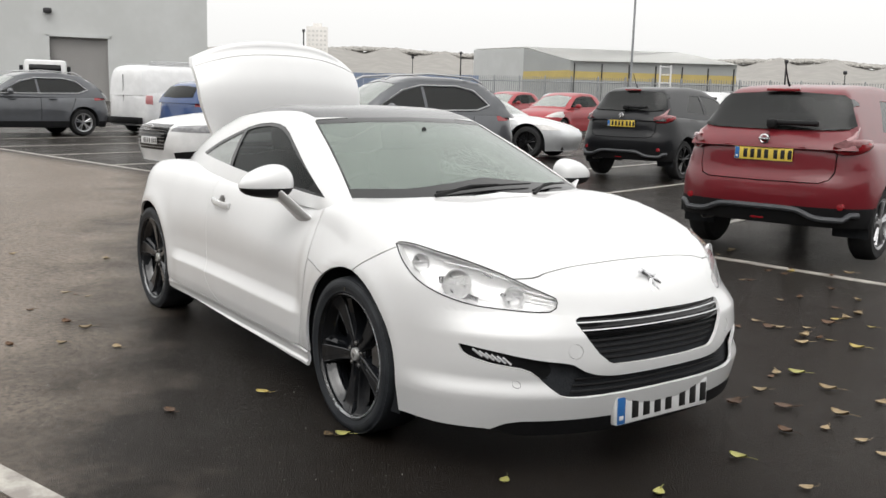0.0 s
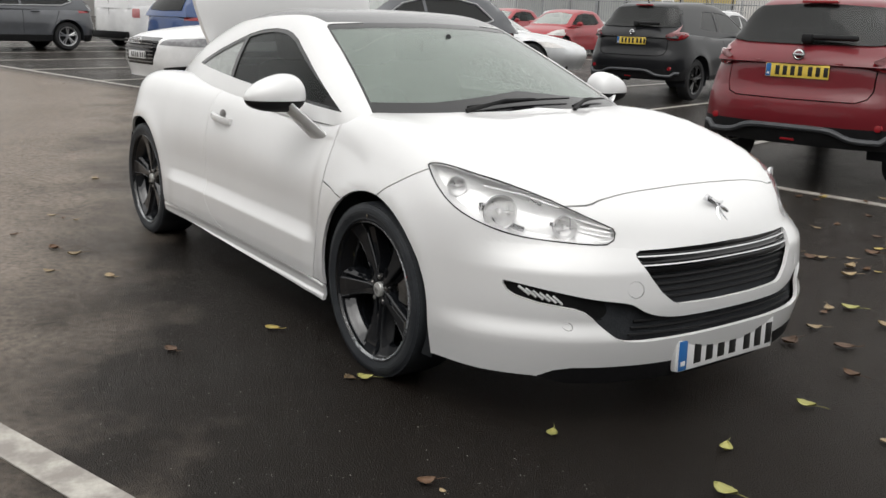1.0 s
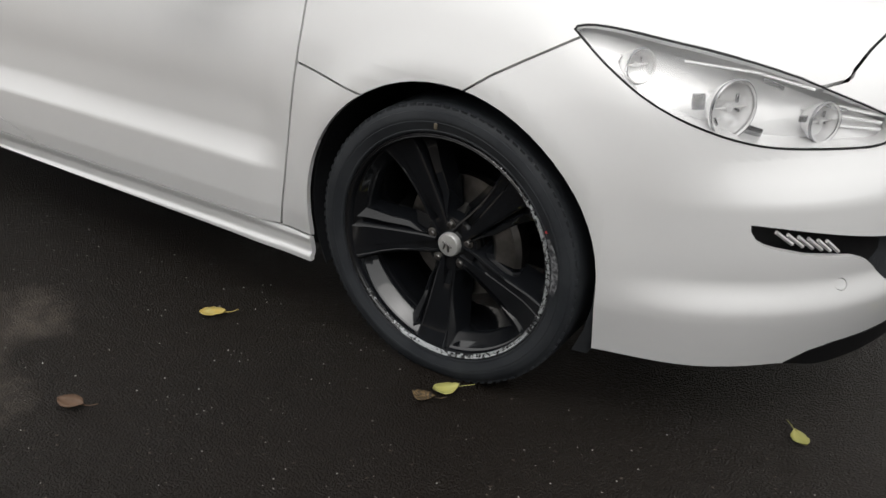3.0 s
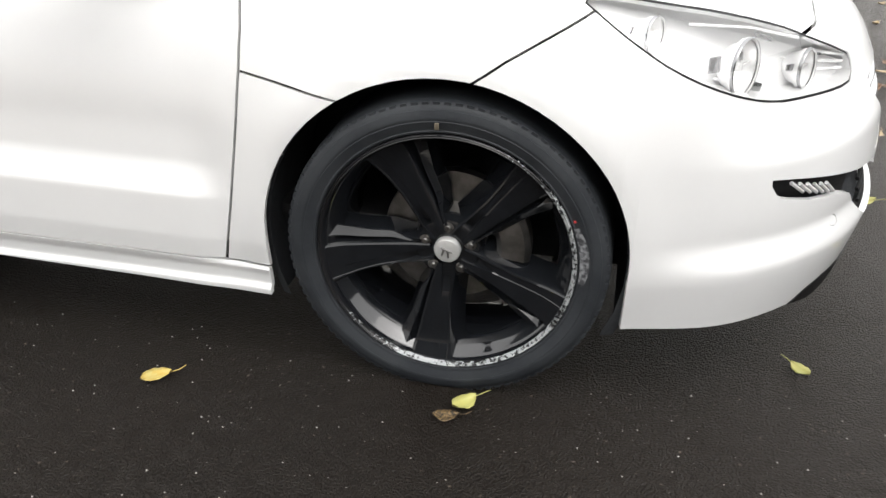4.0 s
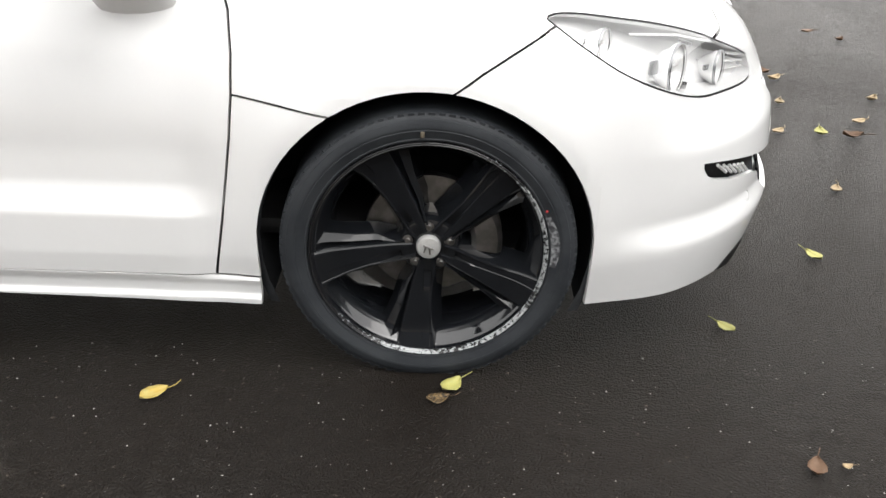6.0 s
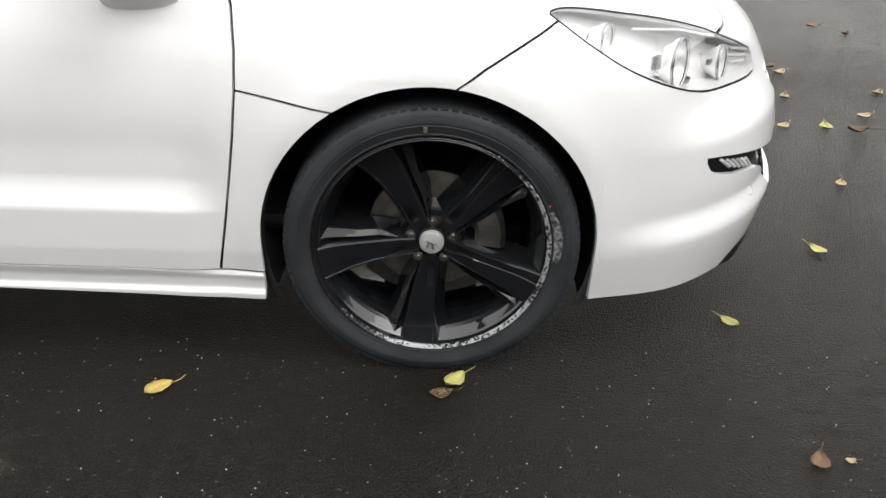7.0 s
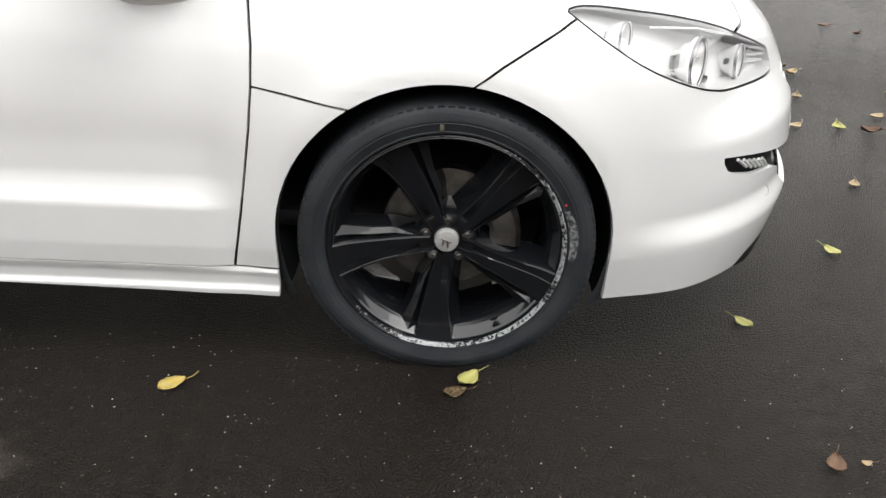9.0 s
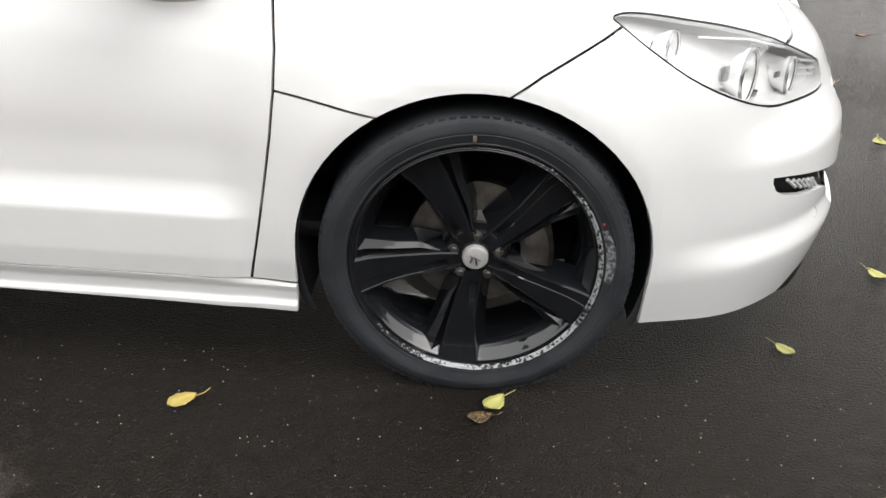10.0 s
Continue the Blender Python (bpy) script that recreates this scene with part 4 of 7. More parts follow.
for s in (-1, 1):
    def sided(b):
        o = b.copy()
        if s > 0:
            bmesh.ops.scale(o, vec=(1, -1, 1), verts=o.verts[:])
        return o
    fr = part("window_frame", thick(sided(rim_skin), 0.006, -0.002), BLACK_GLOSS, coupe)
    part("window_post", thick(sided(post), 0.006, -0.002), BLACK_GLOSS, fr)
    part("mirror_sail", thick(sided(sail), 0.006, -0.003), BLACK_MATT, fr)
    for p in panes:
        cx = sum(v.co.x for v in p.verts) / len(p.verts)
        o = part("side_window" if cx > SPLIT else "quarter_window", thick(sided(p), 0.004, -0.007), GLASS_SIDE if cx > SPLIT else GLASS_QUARTER, fr)
        o.visible_shadow = False

# cabin inside
bm = bmesh.new()
add_box(bm, (-0.42, 0, 0.84), (0.50, 1.36, 0.16), 0.05)
add_box(bm, (-0.66, 0, 0.76), (0.12, 1.30, 0.20), 0.04)
add_box(bm, (-0.60, -0.37, 0.905), (0.16, 0.34, 0.07), 0.03)
dash = part("dashboard", bm, SEAT_DARK, coupe, "black dashboard under the windscreen")
bm = bmesh.new()
add_lathe(bm, [(0.178, 0.0), (0.184, 0.012), (0.178, 0.024), (0.166, 0.024), (0.160, 0.012), (0.166, 0.0)], 32, "x", close=True)
add_tube(bm, [(0.012, -0.165, 0), (0.0, 0, 0), (0.012, 0.165, 0)], 0.016, 8)
add_tube(bm, [(0.0, 0, 0), (0.012, 0, -0.165)], 0.016, 8)
add_lathe(bm, [(0.001, -0.01), (0.06, -0.006), (0.065, 0.02), (0.03, 0.16)], 20, "x")
bmesh.ops.transform(bm, matrix=pose(-0.84, -0.37, 0.86, 0, 24, 0), verts=bm.verts[:])
part("steering_wheel", bm, SEAT_DARK, coupe)
for y in (-0.37, 0.37):
    bm = bmesh.new()
    add_box(bm, (-1.22, y, 0.48), (0.52, 0.50, 0.16), 0.06)
    add_box(bm, (0, 0, 0), (0.14, 0.50, 0.58), 0.06, pose(-1.52, y, 0.80, 0, -16, 0))
    add_box(bm, (0, 0, 0), (0.10, 0.26, 0.17), 0.045, pose(-1.63, y, 1.15, 0, -12, 0))
    part("front_seat", bm, SEAT_DARK, coupe, "dark leather front seat with headrest")
bm = bmesh.new()
add_box(bm, (0, 0, 0), (0.14, 1.10, 0.50), 0.06, pose(-2.20, 0, 0.78, 0, -24, 0))
add_box(bm, (-1.98, 0, 0.50), (0.50, 1.10, 0.16), 0.05)
add_box(bm, (-1.15, 0, 0.30), (2.5, 1.50, 0.05), 0.02)
part("rear_bench", bm, SEAT_DARK, coupe)
for s in (-1, 1):
    bm = bmesh.new()
    add_box(bm, (-1.10, 0.755 * s, 0.62), (1.30, 0.05, 0.60), 0.02)
    part("door_lining", bm, SEAT_DARK, coupe)
bm = bmesh.new()
add_box(bm, (-0.86, 0.0, 1.185), (0.035, 0.23, 0.065), 0.015)
add_tube(bm, [(-0.84, 0, 1.20), (-0.80, 0, 1.235)], 0.012, 8)
part("rear_view_mirror", bm, BLACK_MATT, coupe)
bm = bmesh.new()
add_box(bm, (-1.50, 0, 1.285), (0.70, 0.90, 0.012), 0.005)
part("headlining", bm, SEAT_DARK, coupe)

# wipers on the screen's foot
def screen_at(y, z):
    o = np.array([[-1.0, y, z]])
    return Vector(shoot(coupe_cabin, o, np.array([[1.0, 0, 0]]))[0])


for ya, yb, za, zb in ((-0.34, 0.24, 0.962, 0.985), (0.20, 0.56, 0.958, 0.968)):
    bm = bmesh.new()
    pts = [screen_at(ya + (yb - ya) * t, za + (zb - za) * t + 0.010 * math.sin(math.pi * t)) + Vector((0.016, 0, 0.006)) for t in np.linspace(0, 1, 11)]
    add_tube(bm, pts, 0.007, 6, True, 0.004)
    wip = part("wiper_blade", bm, BLACK_MATT, coupe)
    bm = bmesh.new()
    a = screen_at(ya - 0.02, za - 0.006) + Vector((0.03, 0, 0.0))
    add_tube(bm, [a, pts[3] + Vector((0.014, 0, 0.012)), pts[6] + Vector((0.004, 0, 0.004))], 0.010, 6, True, 0.006)
    part("wiper_arm", bm, BLACK_MATT, wip)
bm = bmesh.new()
rows = []
for y in np.linspace(-0.66, 0.66, 23):
    p = screen_at(y, 0.936 - 0.03 * y * y)
    rows.append([bm.verts.new(p + Vector(d)) for d in ((0.055, 0, -0.012), (0.0, 0, 0.012), (-0.02, 0, -0.03), (0.05, 0, -0.045))])
for r0, r1 in zip(rows, rows[1:]):
    for i in range(4):
        bm.faces.new((r0[i], r0[(i + 1) % 4], r1[(i + 1) % 4], r1[i]))
part("scuttle", bm, BLACK_MATT, coupe)

# door handles and mirrors
for s in (-1, 1):
    def hy(x, z):
        return -float(shoot(coupe_body, np.array([[x, 0, z]]), np.array([[0, -1.0, 0]]))[0, 1])
    bm = bmesh.new()
    pts = [(-1.64, 0.0), (-1.62, 0.016), (-1.57, 0.028), (-1.50, 0.028), (-1.44, 0.020), (-1.41, 0.006)]
    rows = []
    for x, d in pts:
        y = hy(x, 0.795) + d
        z = 0.790 + 0.012 * (-1.41 - x) / 0.23
        rows.append([bm.verts.new((x, s * (y + o), z + q)) for o, q in ((-0.012, -0.016), (0.004, -0.016), (0.009, 0.0), (0.004, 0.014), (-0.012, 0.014))])
    for r0, r1 in zip(rows, rows[1:]):
        for i in range(5):
            bm.faces.new((r0[i], r0[(i + 1) % 5], r1[(i + 1) % 5], r1[i]))
    bm.faces.new(rows[0])
    bm.faces.new(rows[-1][::-1])
    hnd = part("door_handle", bm, WHITE_PAINT, coupe)
    # shallow grey dome stands in for the scoop's shade
    bm = bmesh.new()
    add_lathe(bm, [(0.001, 0.004), (0.030, 0.003), (0.036, 0.0005), (0.036, -0.004)], 20, "y", (0, 0, 0))
    bmesh.ops.scale(bm, vec=(1.0, s, 0.75), verts=bm.verts[:])
    bmesh.ops.translate(bm, vec=(-1.53, s * (hy(-1.53, 0.812) + 0.001), 0.812), verts=bm.verts[:])
    part("handle_recess", bm, STEEL, hnd, "grey dome painted for the shade of the scoop behind the handle")

    # mirror: white cap over a black base on a stalk
    mc = Vector((-0.66, s * 0.965, 0.985))
    g = bmesh.new()
    rings, nr = [], 32
    for i in range(23):
        t = 0.5 - 0.5 * math.cos(math.pi * i / 22)
        grow = (1 - (1 - t) ** 2.4) ** 0.62 * (1 - max(0.0, (t - 0.55) / 0.45) ** 3.2) ** 0.5
        zt, zb, rx = 0.094 * grow, 0.066 * grow**0.7, 0.096 * grow**0.8
        zt, zb, rx = zt + 0.002, zb + 0.002, rx + 0.002
        ring = []
        for k in range(nr):
            a = 2 * math.pi * k / nr
            c, q = math.copysign(abs(math.cos(a)) ** 0.8, math.cos(a)), math.copysign(abs(math.sin(a)) ** 0.9, math.sin(a))
            ring.append(g.verts.new((max(c * rx, -0.066) - 0.03 * (1 - t), s * (0.124 - 0.244 * t), q * (zt if q > 0 else zb) - 0.012 * (1 - t))))
        rings.append(ring)
    for r0, r1 in zip(rings, rings[1:]):
        for k in range(nr):
            g.faces.new((r0[k], r0[(k + 1) % nr], r1[(k + 1) % nr], r1[k]))
    g.faces.new(rings[0][::-1])
    g.faces.new(rings[-1])
    bmesh.ops.transform(g, matrix=Matrix.Translation(mc) @ pose(0, 0, 0, 0, 0, s * -8), verts=g.verts[:])
    lowpart = g.copy()
    bmesh.ops.bisect_plane(g, geom=g.verts[:] + g.edges[:] + g.faces[:], plane_co=mc + Vector((0, 0, -0.018)), plane_no=(0, 0, -1), clear_outer=True)
    bmesh.ops.bisect_plane(lowpart, geom=lowpart.verts[:] + lowpart.edges[:] + lowpart.faces[:], plane_co=mc + Vector((0, 0, -0.018)), plane_no=(0, 0, 1), clear_outer=True)
    bmesh.ops.scale(lowpart, vec=(0.97, 0.985, 1.0), space=Matrix.Translation(-mc), verts=lowpart.verts[:])
    mir = part("door_mirror", g, WHITE_PAINT, coupe, "white mirror cap over a black base")
    part("mirror_base", lowpart, BLACK_MATT, mir)
    bm = bmesh.new()
    add_box(bm, (0, 0, 0), (0.006, 0.15, 0.075), 0.002, Matrix.Translation(mc + Vector((-0.076, -s * 0.02, 0.004))))
    part("mirror_glass", bm, CHROME, mir)
    bm = bmesh.new()
    y0 = hy(-0.56, 0.82)
    p0, p1 = Vector((-0.600, s * (y0 - 0.004), 0.825)), Vector((-0.64, s * 0.925, 0.945))
    rows = []
    for t in np.linspace(-0.1, 1, 8):
        p = p0.lerp(p1, t)
        w, h = 0.080 - 0.018 * t, 0.018 - 0.002 * t
        d = (p1 - p0).normalized()
        e1 = Vector((1.0, 0, 0.1))
        e1 = (e1 - d * e1.dot(d)).normalized()
        e2 = d.cross(e1)
        rows.append([bm.verts.new(p + e1 * (math.cos(a) * w) + e2 * (math.sin(a) * h)) for a in (2 * math.pi * k / 14 for k in range(14))])
    for r0, r1 in zip(rows, rows[1:]):
        for i in range(14):
            bm.faces.new((r0[i], r0[(i + 1) % 14], r1[(i + 1) % 14], r1[i]))
    part("mirror_stalk", bm, WHITE_PAINT, mir)

# raised boot lid, its outer skin facing forward
lid_half = curve([0, 0.25, 0.5, 0.85, 1.0], [0.49, 0.555, 0.592, 0.598, 0.575])
lid_x = curve([0, 0.3, 0.55, 0.8, 1.0], [-2.450, -2.452, -2.470, -2.545, -2.650])


def lid_point(u, v, d=0.0):
    """u across from -1 to 1, v from the hinge 0 to the lip 1."""
    half = float(lid_half(v))
    a = abs(u)
    y = u * half
    z = 1.085 + 0.665 * v - 0.115 * a**2.6 * v * v - 0.015 * u * u
    x = float(lid_x(v)) - 0.065 * a**2.4
    # the spoiler's hollow above the gap
    x -= 0.016 * float(step(v, 0.862, 0.88)) * (1 - float(step(v, 0.93, 0.965))) * (1 - float(step(a, 0.80, 0.90)))
    return Vector((x - d, y, z))


bm = bmesh.new()
nu, nv = 34, 26
vsn = [0.86 * i / (nv - 5) for i in range(nv - 4)] + [0.868, 0.88, 0.905, 0.93, 0.948, 0.965, 0.985, 1.0]
front = [[bm.verts.new(lid_point(-1 + 2 * i / nu, v)) for i in range(nu + 1)] for v in vsn]
rear = [[bm.verts.new(lid_point(-1 + 2 * i / nu, v, 0.06 if v > 0.85 else 0.045)) for i in range(nu + 1)] for v in vsn]
for g in (front, rear):
    for j in range(len(vsn) - 1):
        for i in range(nu):
            bm.faces.new((g[j][i], g[j][i + 1], g[j + 1][i + 1], g[j + 1][i]))
for j in range(len(vsn) - 1):
    for i in (0, nu):
        bm.faces.new((front[j][i], front[j + 1][i], rear[j + 1][i], rear[j][i]))
for i in range(nu):
    for j in (0, -1):
        bm.faces.new((front[j][i], front[j][i + 1], rear[j][i + 1], rear[j][i]))
lid = part("boot_lid", bm, WHITE_PAINT, coupe, "raised white boot lid")
bm = bmesh.new()
add_tube(bm, [lid_point(u, 0.862) + Vector((0.0, 0, 0)) for u in np.linspace(-0.99, 0.99, 25)], 0.0022, 6)
part("spoiler_gap", bm, STEEL, lid)
bm = bmesh.new()
add_box(bm, (-2.95, 0, 0.66), (0.48, 1.0, 0.36), 0.04)
part("boot_well", bm, LINER, coupe)
for s in (-1, 1):
    bm = bmesh.new()
    add_tube(bm, [(-2.70, 0.40 * s, 0.90), (-2.62, 0.40 * s, 1.05), (-2.54, 0.40 * s, 1.16)], 0.012, 8)
    part("lid_hinge", bm, BLACK_MATT, lid)


# ---- wheels of the coupe ----
def scuffed_rim():
    m = mat("gloss_black_alloy", (0.0095, 0.0105, 0.0125), 0.07, vary=0.3, scale=40, rough_vary=0.03, spec=0.8)
    return m


def scuff_lip():
    """Black lip with bare metal scrapes, thickest on one stretch."""
    m = bpy.data.materials.new("scuffed_black_lip")
    m.use_nodes = True
    nt = m.node_tree
    b = nt.nodes["Principled BSDF"]
    tc = nt.nodes.new("ShaderNodeTexCoord").outputs["Object"]
    n = nt.nodes.new("ShaderNodeTexNoise")
    n.inputs["Scale"].default_value, n.inputs["Detail"].default_value, n.inputs["Roughness"].default_value = 120.0, 6.0, 0.75
    nt.links.new(tc, n.inputs["Vector"])
    n2 = nt.nodes.new("ShaderNodeTexNoise")
    n2.inputs["Scale"].default_value = 6.0
    nt.links.new(tc, n2.inputs["Vector"])
    add = nt.nodes.new("ShaderNodeMath")
    add.operation = "MULTIPLY_ADD"
    nt.links.new(n2.outputs["Fac"], add.inputs[0])
    add.inputs[1].default_value = 0.73
    nt.links.new(n.outputs["Fac"], add.inputs[2])
    side = nt.nodes.new("ShaderNodeVectorMath")
    side.operation = "DOT_PRODUCT"
    side.inputs[1].default_value = (0.42, 0.0, -0.42)
    nt.links.new(tc, side.inputs[0])
    more = nt.nodes.new("ShaderNodeMath")
    nt.links.new(add.outputs["Value"], more.inputs[0])
    nt.links.new(side.outputs["Value"], more.inputs[1])
    add = more
    r = nt.nodes.new("ShaderNodeValToRGB")
    r.color_ramp.elements[0].position, r.color_ramp.elements[0].color = 0.955, (0.010, 0.010, 0.011, 1)
    r.color_ramp.elements[1].position, r.color_ramp.elements[1].color = 1.0, (0.34, 0.352, 0.36, 1)
    nt.links.new(add.outputs["Value"], r.inputs["Fac"])
    nt.links.new(r.outputs["Color"], b.inputs["Base Color"])
    b.inputs["Roughness"].default_value = 0.2
    return m


ALLOY, LIP = scuffed_rim(), scuff_lip()
SPOKE = mat("gloss_black_spoke", (0.0095, 0.0105, 0.0125), 0.045, vary=0.3, scale=40, rough_vary=0.02, spec=0.5)
DOT = mat("red_paint_dot", (0.6, 0.04, 0.04), 0.5, vary=0.2, scale=60)
CHALK = mat("grey_scuffed_rubber", (0.34, 0.35, 0.36), 0.8, vary=0.8, scale=90, color2=(0.04, 0.04, 0.045), bump=0.001, bump_scale=300)
RIM_K = 0.974
CAP = mat("satin_silver_cap", (0.56, 0.56, 0.55), 0.32, 0.35, vary=0.2, scale=50)


def spoke_mesh(bm, ang):
    """One forked spoke: a flat-faced beam with crisp edges, a hollow at its root, and beside it a roof-shaped wing that leans away."""
    def put(r, w, d):
        c, s = math.cos(ang), math.sin(ang)
        return (r * c - w * s, d, r * s + w * c)
    rows = []
    for r in np.linspace(0.034, 0.2625, 20):
        t = (r - 0.036) / 0.22
        face = -0.866 - 0.002 * t - 0.014 * max(t, 0) ** 2.2 - 0.011 * max(0.0, (t - 0.80) / 0.23) ** 1.5
        turn = 0.010 * max(0.0, (t - 0.88) / 0.15) ** 1.4
        e = float(np.interp(r, [0.03, 0.06, 0.10, 0.15, 0.20, 0.2625], [0.019, 0.018, 0.013, 0.010, 0.012, 0.020]))
        f = float(np.interp(r, [0.03, 0.07, 0.2625], [0.020, 0.030, 0.070]))
        blade = max(float(np.interp(r, [0.03, 0.075, 0.107, 0.165, 0.2625], [0.026, 0.040, 0.060, 0.076, 0.119])), f + 0.008)
        ridge = f + (blade - f) * 0.45
        k = min(1.0, max(0.0, (r - 0.06) / 0.05))
        hollow = 0.022 * max(0.0, 1 - max(0.0, r - 0.03) / 0.085) + 0.0015
        sec = [(-blade - 0.010, face + 0.060), (-blade - 0.001, face + 0.021 * k + 0.003 - turn), (-blade, face + 0.018 * k - turn), (-blade + 0.0022, face + 0.0172 * k - turn),
               (-ridge, face + 0.008 * k - turn), (-f - 0.0035, face + 0.017 * k + 0.002 - turn), (-f - 0.0022, face + 0.0058), (-f + 0.0002, face + 0.0020), (-f + 0.0042, face),
               (-0.0105, face + 0.0004), (-0.0085, face + hollow), (0.0085, face + hollow), (0.0105, face + 0.0004),
               (e - 0.0042, face), (e - 0.0002, face + 0.0020), (e + 0.0022, face + 0.0058), (e + 0.010, face + 0.030), (e + 0.024, face + 0.062)]
        if e < 0.0152:
            sec[12] = (e - 0.0048, face + 0.0002)
            sec[11] = (e - 0.0062, face + hollow)
        rows.append([bm.verts.new(put(r, w, d)) for w, d in sec])
    for r0, r1 in zip(rows, rows[1:]):
        for i in range(len(r0) - 1):
            bm.faces.new((r0[i], r0[i + 1], r1[i + 1], r1[i]))


def build_wheel():
    bm = bmesh.new()
    add_lathe(bm, [(0.262, -0.896), (0.2608, -0.8935), (0.2600, -0.884), (0.2570, -0.8815), (0.2555, -0.8790), (0.2460, -0.8660), (0.2330, -0.8480), (0.2300, -0.8350), (0.2290, -0.80), (0.226, -0.72), (0.240, -0.69)], 96)
    add_lathe(bm, [(0.001, -0.858), (0.030, -0.858), (0.052, -0.862), (0.066, -0.860), (0.074, -0.845), (0.078, -0.80)], 40)
    bmesh.ops.scale(bm, vec=(RIM_K, 1, RIM_K), verts=bm.verts[:])
    rim = mesh_ob("wheel", bm, ALLOY, None, angle=35)
    kids = []
    for k in range(5):
        bm = bmesh.new()
        spoke_mesh(bm, math.radians(-90 + 72 * k))
        kids.append(("spoke", bm, SPOKE, ""))
    bm = bmesh.new()
    add_lathe(bm, [(0.262, -0.896), (0.2630, -0.9005), (0.2650, -0.9030), (0.2665, -0.9020), (0.2675, -0.9030), (0.2700, -0.9045), (0.2722, -0.9025), (0.273, -0.897), (0.272, -0.888)], 120)
    kids.append(("rim_lip", bm, LIP, "kerbed rim lip"))
    bm = bmesh.new()
    prof = [(0.268, -0.888), (0.273, -0.898), (0.276, -0.9035), (0.279, -0.9045), (0.281, -0.9035), (0.286, -0.9075), (0.292, -0.9095), (0.2935, -0.9085), (0.295, -0.9095),
            (0.300, -0.9092), (0.308, -0.9080), (0.3135, -0.9062), (0.3140, -0.9045), (0.3200, -0.9020), (0.3265, -0.8965), (0.3300, -0.8880), (0.3312, -0.872), (0.332, -0.850), (0.332, -0.790),
            (0.332, -0.730), (0.331, -0.712), (0.324, -0.692), (0.300, -0.674), (0.262, -0.684)]
    prof = [(r * (RIM_K if r <= 0.2815 else 1.0), y) for r, y in prof]
    add_lathe(bm, prof, 128)
    nb = 96
    for i in range(nb):
        a = 2 * math.pi * i / nb
        m = Matrix.Rotation(-a, 4, "Y")
        add_box(bm, (0.3225, -0.8982, 0), (0.011, 0.0035, 0.013), 0.0, m @ Matrix.Translation((0, 0, 0)))
    kids.append(("tyre", bm, RUBBER, "worn black low-profile tyre"))
    bm = bmesh.new()
    add_lathe(bm, [(0.001, -0.8735), (0.018, -0.8735), (0.0255, -0.872), (0.0285, -0.868), (0.0285, -0.855)], 32)
    kids.append(("centre_cap", bm, CAP, "silver centre cap"))
    bm = bmesh.new()
    for pts in ([(-0.012, 0.008), (0.0, 0.004), (0.012, -0.001)], [(0.002, 0.004), (0.004, -0.014)], [(-0.006, 0.004), (-0.010, -0.010)]):
        add_tube(bm, [(u, -0.8745, v) for u, v in pts], 0.0022, 6)
    kids.append(("cap_mark", bm, STEEL, ""))
    for k in range(5):
        a = math.radians(90 + 72 * k)
        bm = bmesh.new()
        add_lathe(bm, [(0.001, -0.8685), (0.0055, -0.8685), (0.0075, -0.866), (0.0080, -0.850)], 12, centre=(0.0505 * math.cos(a), 0, 0.0505 * math.sin(a)))
        add_lathe(bm, [(0.0085, -0.8635), (0.0125, -0.8625)], 14, centre=(0.0505 * math.cos(a), 0, 0.0505 * math.sin(a)))
        kids.append(("wheel_bolt", bm, STEEL, ""))
    bm = bmesh.new()
    add_lathe(bm, [(0.075, -0.80), (0.150, -0.80), (0.152, -0.79), (0.150, -0.776), (0.075, -0.776)], 56)
    add_lathe(bm, [(0.04, -0.845), (0.075, -0.835), (0.082, -0.80)], 32)
    kids.append(("brake_disc", bm, STEEL, "grey brake disc"))
    bm = bmesh.new()
    add_lathe(bm, [(0.100, -0.800), (0.100, -0.835), (0.112, -0.845), (0.160, -0.845), (0.172, -0.835), (0.172, -0.800)], 12, close=True, a0=math.radians(-8), a1=math.radians(36))
    kids.append(("brake_caliper", bm, STEEL, ""))
    for nm, b, mt, lb in kids:
        if nm != "tyre":
            bmesh.ops.scale(b, vec=(RIM_K, 1, RIM_K), verts=b.verts[:])
        part(nm, b, mt, rim, lb, angle=16 if nm == "spoke" else 40)
    return rim


wheel = build_wheel()
wheel.parent = coupe
wheel.matrix_basis = pose(0.006, 0, HUB_Z)
# marks on this tyre alone
bm = bmesh.new()
add_lathe(bm, [(0.001, -0.0006), (0.003, 0.0)], 10, centre=(0.252, -0.9095, 0.118))
part("red_dot", bm, DOT, wheel)
bm = bmesh.new()
rows = []
for a in np.linspace(math.radians(-4), math.radians(22), 14):
    k = 0.3 + 0.7 * math.sin(math.pi * min(1, max(0, (a + 0.07) / 0.45)))
    rows.append([bm.verts.new((r * math.cos(a), d, r * math.sin(a))) for r, d in ((0.2690, -0.9030), (0.273 + 0.003 * k, -0.9075), (0.279 + 0.011 * k, -0.9102))])
for r0, r1 in zip(rows, rows[1:]):
    for i in range(2):
        bm.faces.new((r0[i], r0[i + 1], r1[i + 1], r1[i]))
part("kerb_scuff", bm, CHALK, wheel, "pale scuff on the sidewall")
bm = bmesh.new()
add_box(bm, (-0.018, -0.910, 0.283), (0.009, 0.003, 0.014), 0.002)
part("tyre_mark", bm, mat("brown_rubber_mark", (0.12, 0.10, 0.07), 0.7, vary=0.3, scale=50), wheel)
rear_r = copy_thing(wheel, pose(WB, 0, HUB_Z, 0, 20, 0))
